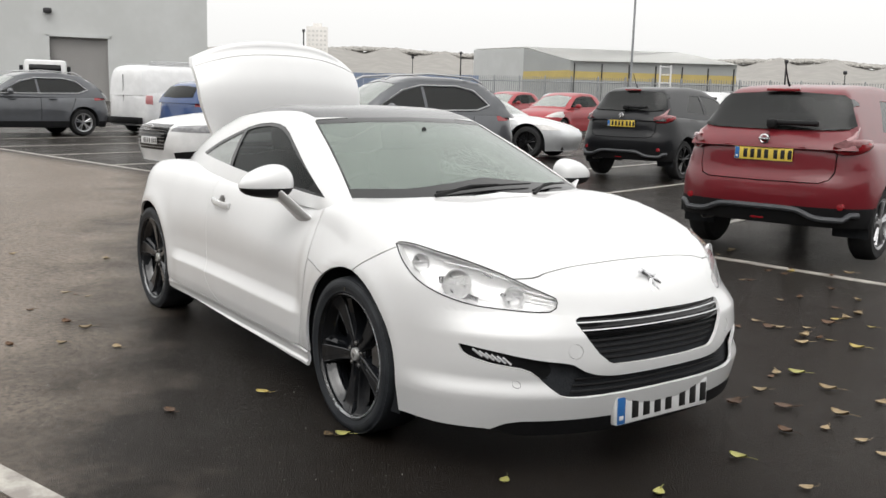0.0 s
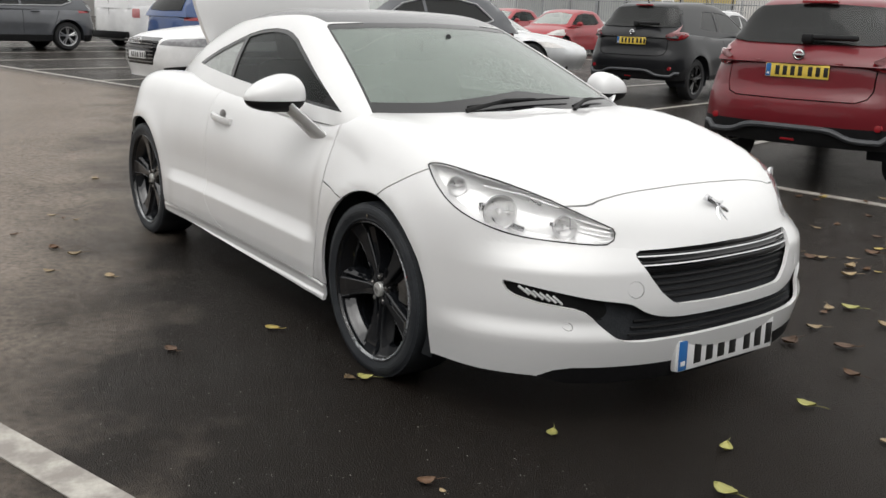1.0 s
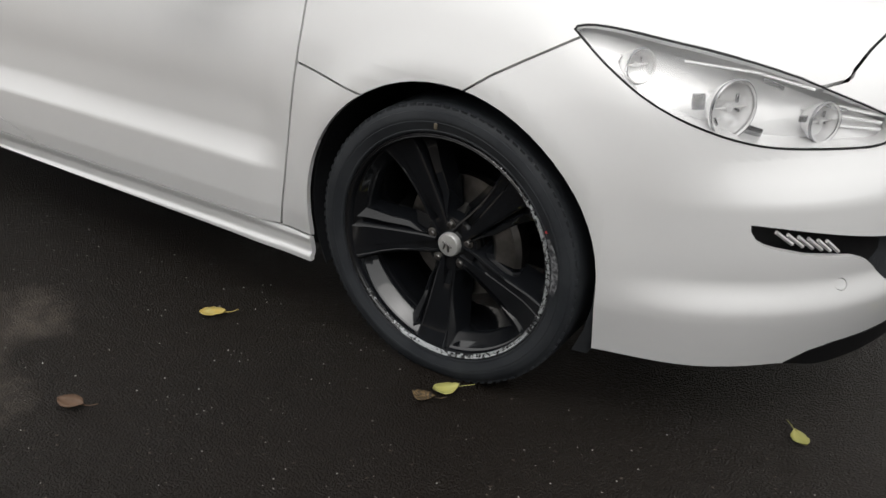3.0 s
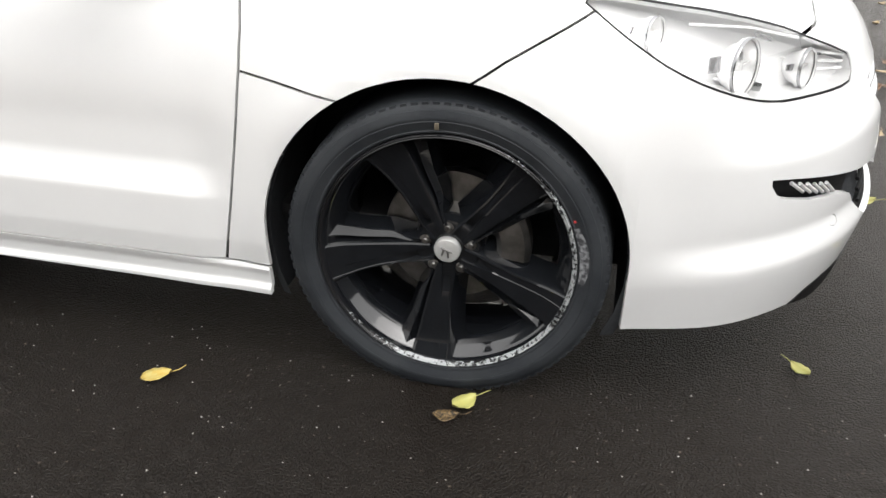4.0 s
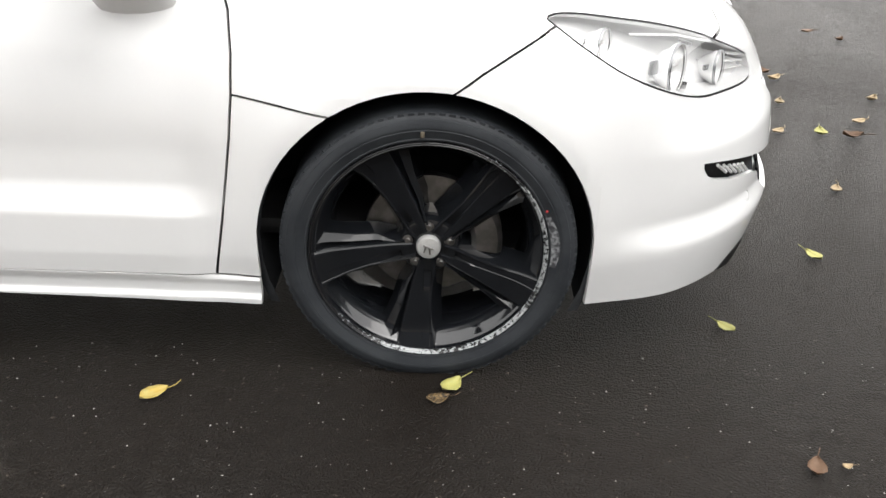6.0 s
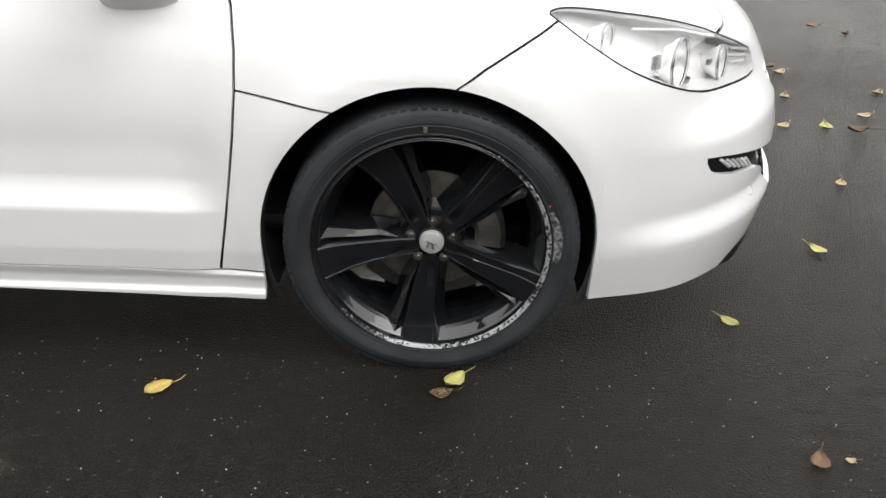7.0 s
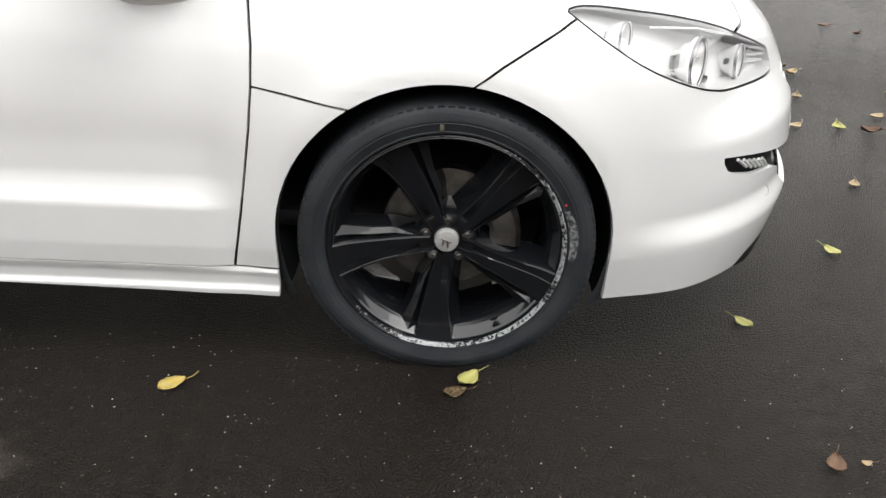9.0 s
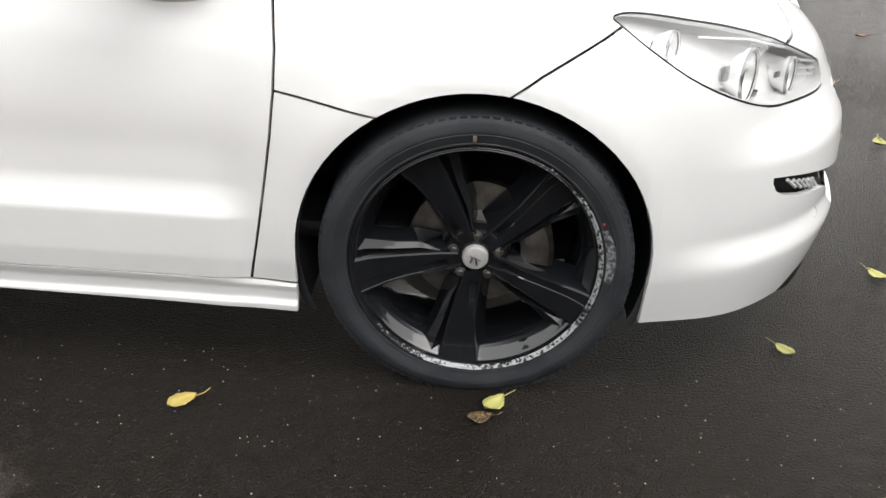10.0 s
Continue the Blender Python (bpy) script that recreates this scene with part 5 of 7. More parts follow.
for o in list(rear_r.children):
    if o.name.split(".")[0] in ("red_dot", "kerb_scuff", "tyre_mark"):
        bpy.data.objects.remove(o)
for cx, turn in ((0.0, 15), (WB, 40)):
    w = copy_thing(wheel, pose(cx, 0, HUB_Z, 0, 0, 180) @ pose(0, 0, 0, 0, turn, 0))
    for o in list(w.children):
        if o.name.split(".")[0] in ("red_dot", "kerb_scuff", "tyre_mark"):
            bpy.data.objects.remove(o)


# ---- parked cars ----
TYRE_FAR = mat("parked_tyre", (0.02, 0.02, 0.021), 0.75, vary=0.4, scale=10)
RIM_SILVER = mat("silver_alloy", (0.55, 0.55, 0.56), 0.3, 0.8, vary=0.2, scale=30)
PAINT = {
    "red": mat("dark_red_paint", (0.150, 0.010, 0.016), 0.38, vary=0.12, scale=4, coat=0.55, spec=0.3),
    "bright_red": mat("bright_red_paint", (0.30, 0.014, 0.022), 0.38, vary=0.12, scale=4, coat=0.55, spec=0.3),
    "black": mat("black_car_paint", (0.006, 0.0065, 0.008), 0.36, vary=0.12, scale=4, coat=0.35, spec=0.2),
    "grey": mat("grey_car_paint", (0.085, 0.089, 0.098), 0.42, 0.3, vary=0.12, scale=4, coat=1.0, spec=0.3),
    "silver": mat("silver_car_paint", (0.58, 0.59, 0.60), 0.42, 0.3, vary=0.12, scale=4, coat=1.0, spec=0.3),
    "white": mat("white_parked_paint", (0.76, 0.76, 0.76), 0.42, vary=0.12, scale=4, coat=1.0, spec=0.3),
    "blue": mat("blue_car_paint", (0.02, 0.055, 0.17), 0.42, vary=0.12, scale=4, coat=1.0, spec=0.3),
}
TAIL_CLEAR = mat("smoky_rose_lamp_lens", (0.36, 0.17, 0.175), 0.10, vary=0.3, scale=30, coat=0.6)
PINK_LAMP = mat("pale_red_lamp_lens", (0.50, 0.20, 0.20), 0.14, vary=0.15, scale=25, coat=0.5)
WHITE_LAMP = mat("pale_lamp_lens", (0.62, 0.60, 0.58), 0.14, vary=0.25, scale=20, coat=0.5)


def far_wheel(parent, x, y, r, rim_mat, wide=0.2, n=28):
    s = 1 if y > 0 else -1
    bm = bmesh.new()
    add_lathe(bm, [(r * 0.66, y - s * 0.02), (r * 0.72, y), (r * 0.90, y), (r * 0.98, y - s * 0.03), (r, y - s * 0.06), (r, y - s * (wide - 0.03)), (r * 0.9, y - s * wide), (0.02, y - s * wide)], n, centre=(x, 0, r))
    w = part("wheel", bm, TYRE_FAR, parent)
    bm = bmesh.new()
    add_lathe(bm, [(r * 0.69, y - s * 0.004), (r * 0.62, y - s * 0.012), (r * 0.60, y - s * 0.06)], n, centre=(x, 0, r))
    for k in range(5):
        a = 2 * math.pi * k / 5 + 0.3
        c, q = math.cos(a), math.sin(a)
        for off in (-0.16, 0.16):
            c2, q2 = math.cos(a + off), math.sin(a + off)
            add_tube(bm, [(x + 0.02 * c, y - s * 0.03, r + 0.02 * q), (x + r * 0.62 * c2, y - s * 0.012, r + r * 0.62 * q2)], r * 0.05, 5)
    add_lathe(bm, [(0.001, y - s * 0.008), (r * 0.14, y - s * 0.012), (r * 0.16, y - s * 0.05)], 12, centre=(x, 0, r))
    part("rim", bm, rim_mat, w)
    bm = bmesh.new()
    add_lathe(bm, [(0.001, y - s * 0.07), (r * 0.62, y - s * 0.07)], 20, centre=(x, 0, r))
    part("brake_plate", bm, BLACK_MATT, w)


def parked_car(name, label, paint, m, S, detail=0.06, plates=(None, None), dark_glass=True, rim=RIM_SILVER):
    """A parked car from its side lines: x from the tail 0 to the nose L."""
    L, hw, r = S["L"], S["W"] / 2, S["r"]
    axles = (S["rear"], S["rear"] + S["wb"])
    ends = [(S["roof"][0][0] - 0.10, 0.55)] + S["roof"] + [(S["roof"][-1][0] + 0.14, 0.55)]
    topz, roofz = curve(*zip(*S["top"])), curve(*zip(*ends))
    tail, nose = curve(*zip(*S["tail"])), curve(*zip(*S["nose"]))
    beltw = S["belt"]
    pz = S.get("p", 3.2)
    xr, xf = S["capr"], S["capf"]
    tum = S.get("tumble", 0.32)

    def body(x, y, z):
        a = np.abs(y)
        w = hw - S.get("lean", 0.55) * np.maximum(z - 0.62, 0) ** 2 - 0.18 * np.maximum(0.42 - z, 0) ** 1.2
        w = w - 0.010 * np.exp(-((z - 0.50) / 0.10) ** 2) * step(x, axles[0] + 0.4, axles[0] + 0.6) * (1 - step(x, axles[1] - 0.6, axles[1] - 0.4))
        for cx in axles:
            w = w + 0.02 * np.exp(-((np.hypot(x - cx, z - r) - r - 0.07) / 0.07) ** 2)
        dxf = np.maximum(x - xf, 0) / np.maximum(nose(z) - xf, 0.05)
        dxr = np.maximum(xr - x, 0) / np.maximum(xr - tail(z), 0.05)
        side = ((dxf**2.6 + dxr**pz + (a / np.maximum(w, 0.1)) ** 3.0) ** (1 / 3.0) - 1) * hw
        return smax(side, (z - topz(x) + 0.07 * a * a) * 0.9, 0.06)

    def cabin(x, y, z):
        a = np.abs(y)
        h = np.maximum(z - S["beltz"] + 0.05, 0)
        front = step(x, xf - 1.6, xf - 0.9)
        back = 1 - step(x, 0.35, 0.9)
        side = (a - (beltw - tum * h - 0.25 * h * h - 0.10 * np.maximum(0.55 - x, 0) ** 2)) * 0.93
        xs = x + a * a * (0.22 * front - 0.16 * back)
        return smax(side, (z - roofz(xs) + 0.05 * a * a) * 0.85, 0.05)

    car = thing(name, label, "van" if name == "van" else "car")
    zl = S.get("low", 0.20)
    sk = grid_mesh(shell_grid(body, xr, xf, 0.62, lambda x, y: zl + 0 * x, detail, max(8, int(0.9 / detail)), 8, max(12, int(1.2 / detail))))
    for cx in axles:
        poly = [(cx + (r + 0.055) * math.cos(t), r + 0.01 + (r + 0.055) * math.sin(t)) for t in np.linspace(0, math.pi, 15)]
        bmesh.ops.delete(sk, geom=cut_faces(sk, SIDE, [(cx + r + 0.05, 0)] + poly + [(cx - r - 0.05, 0)]), context="FACES")
    extra = []
    for view, line, keep in S.get("seams", ()):
        seam(sk, view, line, 0.010, keep)
    for nm, view, poly, keep, mt in S["cuts"]:
        extra.append((nm, take(sk, cut_faces(sk, view, poly, keep)), mt, 0.004))
    ck = grid_mesh(shell_grid(cabin, S["cabr"], S["cabf"], S["beltz"] + 0.03, lambda x, y: S["beltz"] - 0.06 + 0 * x, detail, max(8, int(0.8 / detail)), 3, max(12, int(1.0 / detail))))
    for nm, view, poly, keep in S["glass"]:
        extra.append((nm, take(ck, cut_faces(ck, view, poly, keep)), None, -0.006))
    for nm, view, poly, keep, mt in S.get("cabcuts", ()):
        extra.append((nm, take(ck, cut_faces(ck, view, poly, keep)), mt, 0.003))
    part("body", thick(whole(sk), 0.02), paint, car)
    part("roof", thick(whole(ck), 0.02), paint, car)
    for nm, b, mt, off in extra:
        if not b.faces:
            b.free()
            continue
        across = any(abs(v.co.y) < 0.01 for v in b.verts)
        # windscreens get the pale film that imitates mirrored sky
        g = mt or (GLASS_QUARTER if nm == "windscreen" else GLASS_DARK if dark_glass else GLASS_SIDE)
        for q in ([whole(b)] if across else [b, mirrored(b)]):
            o = part(nm, thick(q, 0.006, off), g, car)
            if mt is None:
                o.visible_shadow = False
    bm = bmesh.new()
    add_box(bm, (L / 2, 0, (zl + S["beltz"]) / 2 - 0.05), (L * 0.72, S["W"] * 0.62, S["beltz"] - zl - 0.2), 0.05)
    add_box(bm, (L / 2, 0, zl + 0.06), (L * 0.93, S["W"] * 0.60, 0.10), 0.03)
    for sx in S.get("seats", ()):
        for y in (-0.36, 0.36):
            add_box(bm, (0, 0, 0), (0.13, 0.46, 0.5), 0.05, pose(sx, y, S["beltz"] - 0.02, 0, -12, 0))
            add_box(bm, (sx - 0.06, y, S["beltz"] + 0.32), (0.09, 0.25, 0.17), 0.04)
    part("interior", bm, SEAT_DARK, car)
    for cx in axles:
        for y in (-hw + 0.03, hw - 0.03):
            bm = bmesh.new()
            s = 1 if y > 0 else -1
            add_lathe(bm, [(r + 0.055, y), (r + 0.06, y - s * 0.30), (0.05, y - s * 0.30)], 16, centre=(cx, 0, r + 0.01), a0=-0.3, a1=math.pi + 0.3)
            part("wheel_arch", bm, LINER, car)
            far_wheel(car, cx, y, r, rim)
    for k, (pl, px) in enumerate(zip(plates, (-1, 1))):
        if pl:
            xx, zz = pl
            mm = Matrix.Translation((xx, 0, zz)) @ (pose(0, 0, 0, 90, 0, -90) if k == 0 else pose(0, 0, 0, 90, 0, 90))
            number_plate(car, mm, YELLOW_PLATE if k == 0 else WHITE_PLATE, band=k == 0)
    for fn in S.get("extra", ()):
        fn(car, paint)
    for y in (-1, 1):
        bm = bmesh.new()
        g = bmesh.ops.create_uvsphere(bm, u_segments=14, v_segments=10, radius=1.0)
        bmesh.ops.scale(bm, vec=(0.07, 0.11, 0.075), verts=bm.verts[:])
        bmesh.ops.translate(bm, vec=(S["mirror"][0], y * (hw + 0.05), S["mirror"][1]), verts=bm.verts[:])
        add_tube(bm, [(S["mirror"][0], y * (hw - 0.12), S["mirror"][1] - 0.06), (S["mirror"][0], y * (hw + 0.03), S["mirror"][1])], 0.025, 6)
        part("door_mirror", bm, paint, car)
    car.matrix_world = m
    return car


def lines_tail(x):
    return lambda c: c.x < x


def lines_nose(x):
    return lambda c: c.x > x


def small_suv(paint_name):
    """Tall rounded hatchback with boomerang tail lamps."""
    def tail_x(y, base):
        return base + 0.62 - (0.62 - base) * (1 - min(1.0, (abs(y) / 0.885)) ** 3) ** (1 / 3.0)

    def tail_bits(car, paint):
        bm = bmesh.new()
        rows = []
        for z in np.linspace(0.955, 1.140, 9):
            half = 0.60 - 0.30 * max(0.0, z - 1.06)
            base = float(np.interp(z, [0.95, 1.0, 1.03, 1.10, 1.19], [0.066, 0.060, 0.074, 0.100, 0.170]))
            rows.append([bm.verts.new((tail_x(u * half, base) - 0.016 + 0.05 * u**6, u * half, z)) for u in np.linspace(-1, 1, 25)])
        for r0, r1 in zip(rows, rows[1:]):
            for i in range(24):
                bm.faces.new((r0[i], r0[i + 1], r1[i + 1], r1[i]))
        part("tailgate", thick(bm, 0.012), paint, car)
        for s in (-1, 1):
            pts = [(0.12, 0.59, 1.010), (0.155, 0.65, 1.015), (0.23, 0.715, 1.022), (0.33, 0.760, 1.03), (0.42, 0.780, 1.04), (0.50, 0.785, 1.05)]
            fat = [0.022, 0.060, 0.070, 0.060, 0.036, 0.008]
            for nm, grow, push, mt in (("tail_lamp", 0.92, -0.006, RED_LAMP), ("lamp_insert", 0.58, 0.022, TAIL_CLEAR)):
                bm = bmesh.new()
                rings = [[bm.verts.new((x - (0.022 if grow < 0.8 else 0.0) + 0.6 * r * grow * math.cos(a), s * (y + r * grow * math.cos(a) * 0.8), z + push + r * grow * math.sin(a))) for a in (2 * math.pi * k / 14 for k in range(14))] for (x, y, z), r in zip(pts, fat)]
                for a, b in zip(rings, rings[1:]):
                    for i in range(14):
                        bm.faces.new((a[i], a[(i + 1) % 14], b[(i + 1) % 14], b[i]))
                bm.faces.new(rings[0])
                bm.faces.new(rings[-1][::-1])
                part(nm, bm, mt, car)
            bm = bmesh.new()
            add_tube(bm, [(0.20, s * 0.655, 1.045), (0.29, s * 0.685, 1.095), (0.41, s * 0.672, 1.160), (0.56, s * 0.640, 1.245)], 0.040, 8, True, 0.008)
            part("lamp_arm", bm, TAIL_CLEAR, car)
            for cx in (0.76, 3.29):
                bm = bmesh.new()
                add_tube(bm, [(cx + 0.405 * math.cos(a), s * 0.858, 0.345 + 0.405 * math.sin(a)) for a in np.linspace(-0.05, math.pi + 0.05, 21)], 0.026, 8)
                part("arch_trim", bm, BLACK_MATT, car)
        bm = bmesh.new()
        add_box(bm, (0, 0, 0), (0.05, 0.44, 0.040), 0.014, pose(0.175, -0.20, 1.205, 0, 18, 0))
        add_box(bm, (0.160, -0.02, 1.195), (0.07, 0.09, 0.075), 0.02)
        part("rear_wiper", bm, BLACK_MATT, car)
        bm = bmesh.new()
        add_lathe(bm, [(0.030, -0.012), (0.034, -0.016), (0.044, -0.012), (0.046, 0.0), (0.046, 0.03)], 24, "x", (0.068, 0, 1.062))
        add_box(bm, (0.058, 0, 1.062), (0.012, 0.10, 0.018), 0.004)
        part("badge", bm, CHROME, car, "round chrome badge")
        bm = bmesh.new()
        add_box(bm, (0.078, 0, 1.000), (0.02, 0.72, 0.018), 0.006)
        part("tailgate_lip", bm, paint, car)
        bm = bmesh.new()
        add_tube(bm, [(0.55, 0.0, 1.535), (0.50, 0.0, 1.58), (0.38, 0.0, 1.76)], 0.012, 6, True, 0.004)
        part("aerial", bm, BLACK_MATT, car)
        for y in (-0.68, 0.68):
            bm = bmesh.new()
            add_lathe(bm, [(0.001, -0.012), (0.028, -0.010), (0.033, 0.02)], 16, "x", (tail_x(y, 0.0), y, 0.515))
            part("rear_reflector", bm, RED_LAMP, car)
        bm = bmesh.new()
        add_tube(bm, [(tail_x(y, 0.0) - 0.002, y, 0.475 - 0.075 * (1 / (1 + math.exp(-(abs(y) - 0.42) * 26))) + 0.045 * (abs(y) > 0.72)) for y in np.linspace(-0.80, 0.80, 33)], 0.025, 8)
        part("silver_skid", bm, mat("grey_plastic_trim", (0.055, 0.058, 0.064), 0.45, vary=0.2, scale=10), car, "grey bumper trim strip")
        bm = bmesh.new()
        add_lathe(bm, [(0.030, -0.02), (0.036, -0.02), (0.036, 0.25), (0.030, 0.25)], 14, "x", (0.12, 0.52, 0.335), close=True)
        part("exhaust", bm, STEEL, car)
        bm = bmesh.new()
        add_box(bm, (0.045, 0, 0.375), (0.03, 0.13, 0.035), 0.012)
        part("fog_lamp", bm, RED_LAMP, car)
        bm = bmesh.new()
        add_box(bm, (0.42, 0, 1.495), (0.05, 0.30, 0.025), 0.008)
        part("high_brake_lamp", bm, RED_LAMP, car)

    return {
        "L": 4.13, "W": 1.765, "r": 0.335, "rear": 0.76, "wb": 2.53, "capr": 0.62, "capf": 3.2, "p": 3.0, "low": 0.33, "beltz": 1.05, "belt": 0.755, "tumble": 0.36, "cabr": 1.0, "cabf": 2.5,
        "top": [(0.0, 0.95), (0.12, 1.04), (0.4, 1.10), (0.9, 1.09), (1.6, 1.05), (2.6, 1.05), (3.2, 1.02), (3.8, 0.92), (4.13, 0.70)],
        "roof": [(0.06, 1.02), (0.18, 1.14), (0.37, 1.36), (0.44, 1.47), (0.58, 1.525), (0.95, 1.555), (1.5, 1.57), (2.0, 1.55), (2.35, 1.47), (2.8, 1.25), (3.1, 1.08), (3.3, 0.97)],
        "tail": [(0.2, 0.10), (0.45, 0.015), (0.60, 0.0), (0.72, 0.02), (0.78, 0.06), (0.95, 0.075), (1.05, 0.09), (1.2, 0.16)],
        "nose": [(0.2, 4.0), (0.45, 4.12), (0.7, 4.12), (0.95, 3.95), (1.1, 3.8)],
        "cuts": [("bumper_cladding", FRONT, [(0.01, 0.2), (0.01, 0.50), (-0.30, 0.50), (-0.52, 0.545), (-1.0, 0.56), (-1.0, 0.2)], lambda c: c.x < 0.72, BLACK_MATT),
                 ("sill_cladding", SIDE, [(1.0, 0.2), (1.0, 0.40), (3.0, 0.40), (3.0, 0.2)], lambda c: c.y < -0.4, BLACK_MATT)],
        "glass": [("rear_window", FRONT, [(0.01, 1.138), (-0.50, 1.145), (-0.64, 1.160), (-0.67, 1.190), (-0.57, 1.41), (-0.51, 1.450), (0.01, 1.478)], lambda c: c.x < 0.6),
                  ("rear_side_window", SIDE, [(1.05, 1.14), (1.70, 1.10), (1.72, 1.42), (1.35, 1.42)], lambda c: c.y < -0.3),
                  ("front_side_window", SIDE, [(1.78, 1.10), (2.85, 1.08), (2.80, 1.14), (2.35, 1.38), (1.79, 1.43)], lambda c: c.y < -0.3),
                  ("windscreen", FRONT, [(0.01, 1.09), (-0.66, 1.08), (-0.55, 1.42), (0.01, 1.47)], lambda c: c.x > 2.1)],
        "seams": [(FRONT, [(-0.60, 0.95), (-0.60, 0.80), (-0.57, 0.735), (-0.49, 0.705), (0.0, 0.70)], lambda c: c.x < 0.55),
                  (SIDE, [(1.75, 1.08), (1.74, 0.70), (1.76, 0.42)], lambda c: c.y < -0.4), (SIDE, [(2.88, 1.05), (2.92, 0.75), (2.88, 0.42)], lambda c: c.y < -0.4)],
        "seats": (2.0, 1.2), "mirror": (2.62, 1.10), "extra": (tail_bits,)}


def at(x, y, heading, L):
    """Pose of a car whose middle stands at (x, y) and which points to heading."""
    return pose(x, y, ground_z(x, y), 0, 0, heading) @ Matrix.Translation((-L / 2, 0, 0))


def behind(x, y, heading, back):
    """Pose of a car whose tail's middle stands at (x, y)."""
    return pose(x, y, ground_z(x + 2 * math.cos(radians(heading)), y + 2 * math.sin(radians(heading))), 0, 0, heading) @ Matrix.Translation((-back, 0, 0))


LOT = 104.0
parked_car("hatchback_car", "dark red tall hatchback parked with its tail to the lane", PAINT["red"], behind(-1.70, 4.20, LOT, 0.05), small_suv("red"), 0.045, ((0.062, 0.93), None))
parked_car("hatchback_car", "black tall hatchback with dark alloy wheels parked in a bay", PAINT["black"], behind(-7.62, 8.55, LOT, 0.05), small_suv("black"), 0.06, ((0.062, 0.93), None), rim=BLACK_GLOSS)


def family_suv(L=4.45, H=1.62):
    k = H / 1.62

    def rails(car, paint):
        for y in (-0.56, 0.56):
            bm = bmesh.new()
            add_tube(bm, [(0.75, y, H - 0.09), (0.95, y, H - 0.005), (1.8, y * 1.02, H + 0.03), (2.5, y, H - 0.02), (2.65, y, H - 0.09)], 0.016, 6)
            part("roof_rail", bm, RIM_SILVER, car, "silver roof rail")
        for y in (-1, 1):
            bm = bmesh.new()
            loop = [(0.70, 1.17), (0.97, 1.40 * k), (1.30, 1.465 * k), (2.0, 1.46 * k), (2.38, 1.37 * k), (2.97, 1.05), (1.95, 1.065), (0.97, 1.085), (0.70, 1.17)]
            add_tube(bm, [(x, y * (0.833 - 0.32 * (z - 0.98) - 0.25 * (z - 0.98) ** 2 - 0.10 * max(0.55 - x, 0) ** 2), z) for x, z in loop], 0.013, 6)
            part("window_trim", bm, RIM_SILVER, car)
            for x in (1.65, 2.65):
                bm = bmesh.new()
                add_box(bm, (x, y * 0.895, 0.93), (0.20, 0.03, 0.035), 0.012)
                part("door_handle", bm, paint, car)
    return {
        "L": L, "W": 1.82, "r": 0.345, "rear": 0.88, "wb": 2.66, "capr": 0.7, "capf": L - 0.95, "p": 3.0, "low": 0.22, "beltz": 1.03, "belt": 0.82, "cabr": 1.1, "cabf": 2.5,
        "top": [(0.0, 0.95), (0.15, 1.06), (0.9, 1.06), (2.6, 1.02), (3.2, 1.00), (L - 0.45, 0.90), (L, 0.70)],
        "roof": [(0.05, 1.0), (0.25, 1.22), (0.55, 1.44 * k), (0.8, 1.55 * k), (1.4, 1.615 * k), (2.0, 1.61 * k), (2.4, 1.53 * k), (2.9, 1.28 * k), (3.3, 1.03), (3.45, 0.95)],
        "tail": [(0.2, 0.12), (0.45, 0.02), (0.62, 0.0), (0.8, 0.05), (1.0, 0.08), (1.2, 0.16)],
        "nose": [(0.2, L - 0.12), (0.45, L), (0.7, L - 0.01), (0.9, L - 0.14), (1.1, L - 0.3)],
        "cuts": [("tail_lamp", FRONT, [(-0.97, 0.90), (-0.97, 1.04), (-0.60, 1.02), (-0.62, 0.93)], lambda c: c.x < 0.55 and c.y < 0, RED_LAMP),
                 ("headlight", FRONT, [(-0.97, 0.74), (-0.97, 0.86), (-0.55, 0.80), (-0.55, 0.73)], lambda c: c.x > L - 0.8 and c.y < 0, WHITE_LAMP),
                 ("sill_cladding", SIDE, [(0.0, 0.2), (0.0, 0.38), (L, 0.38), (L, 0.2)], lambda c: c.y < -0.4, BLACK_MATT)],
        "glass": [("rear_side_window", SIDE, [(0.72, 1.18), (0.98, 1.10), (1.93, 1.075), (1.95, 1.445 * k), (1.30, 1.445 * k), (0.98, 1.37 * k)], lambda c: c.y < -0.3),
                  ("front_side_window", SIDE, [(1.99, 1.075), (2.93, 1.05), (2.88, 1.10), (2.36, 1.35 * k), (2.0, 1.44 * k)], lambda c: c.y < -0.3),
                  ("rear_window", FRONT, [(0.01, 1.10), (-0.60, 1.12), (-0.55, 1.40 * k), (0.01, 1.43 * k)], lambda c: c.x < 0.8),
                  ("windscreen", FRONT, [(0.01, 1.06), (-0.68, 1.05), (-0.56, 1.47 * k), (0.01, 1.52 * k)], lambda c: c.x > 2.1)],
        "seams": [(SIDE, [(1.02, 1.03), (1.15, 0.75), (1.30, 0.42)], lambda c: c.y < -0.4), (SIDE, [(1.95, 1.03), (1.97, 0.42)], lambda c: c.y < -0.4), (SIDE, [(3.02, 1.0), (3.06, 0.7), (3.02, 0.42)], lambda c: c.y < -0.4)],
        "seats": (2.1, 1.25), "mirror": (2.72, 1.10), "extra": (rails,)}


parked_car("suv_car", "grey family SUV with silver roof rails parked side-on", PAINT["grey"], at(-21.9, 1.70, LOT + 178, 4.4), family_suv(4.4, 1.60), 0.09, (None, None))
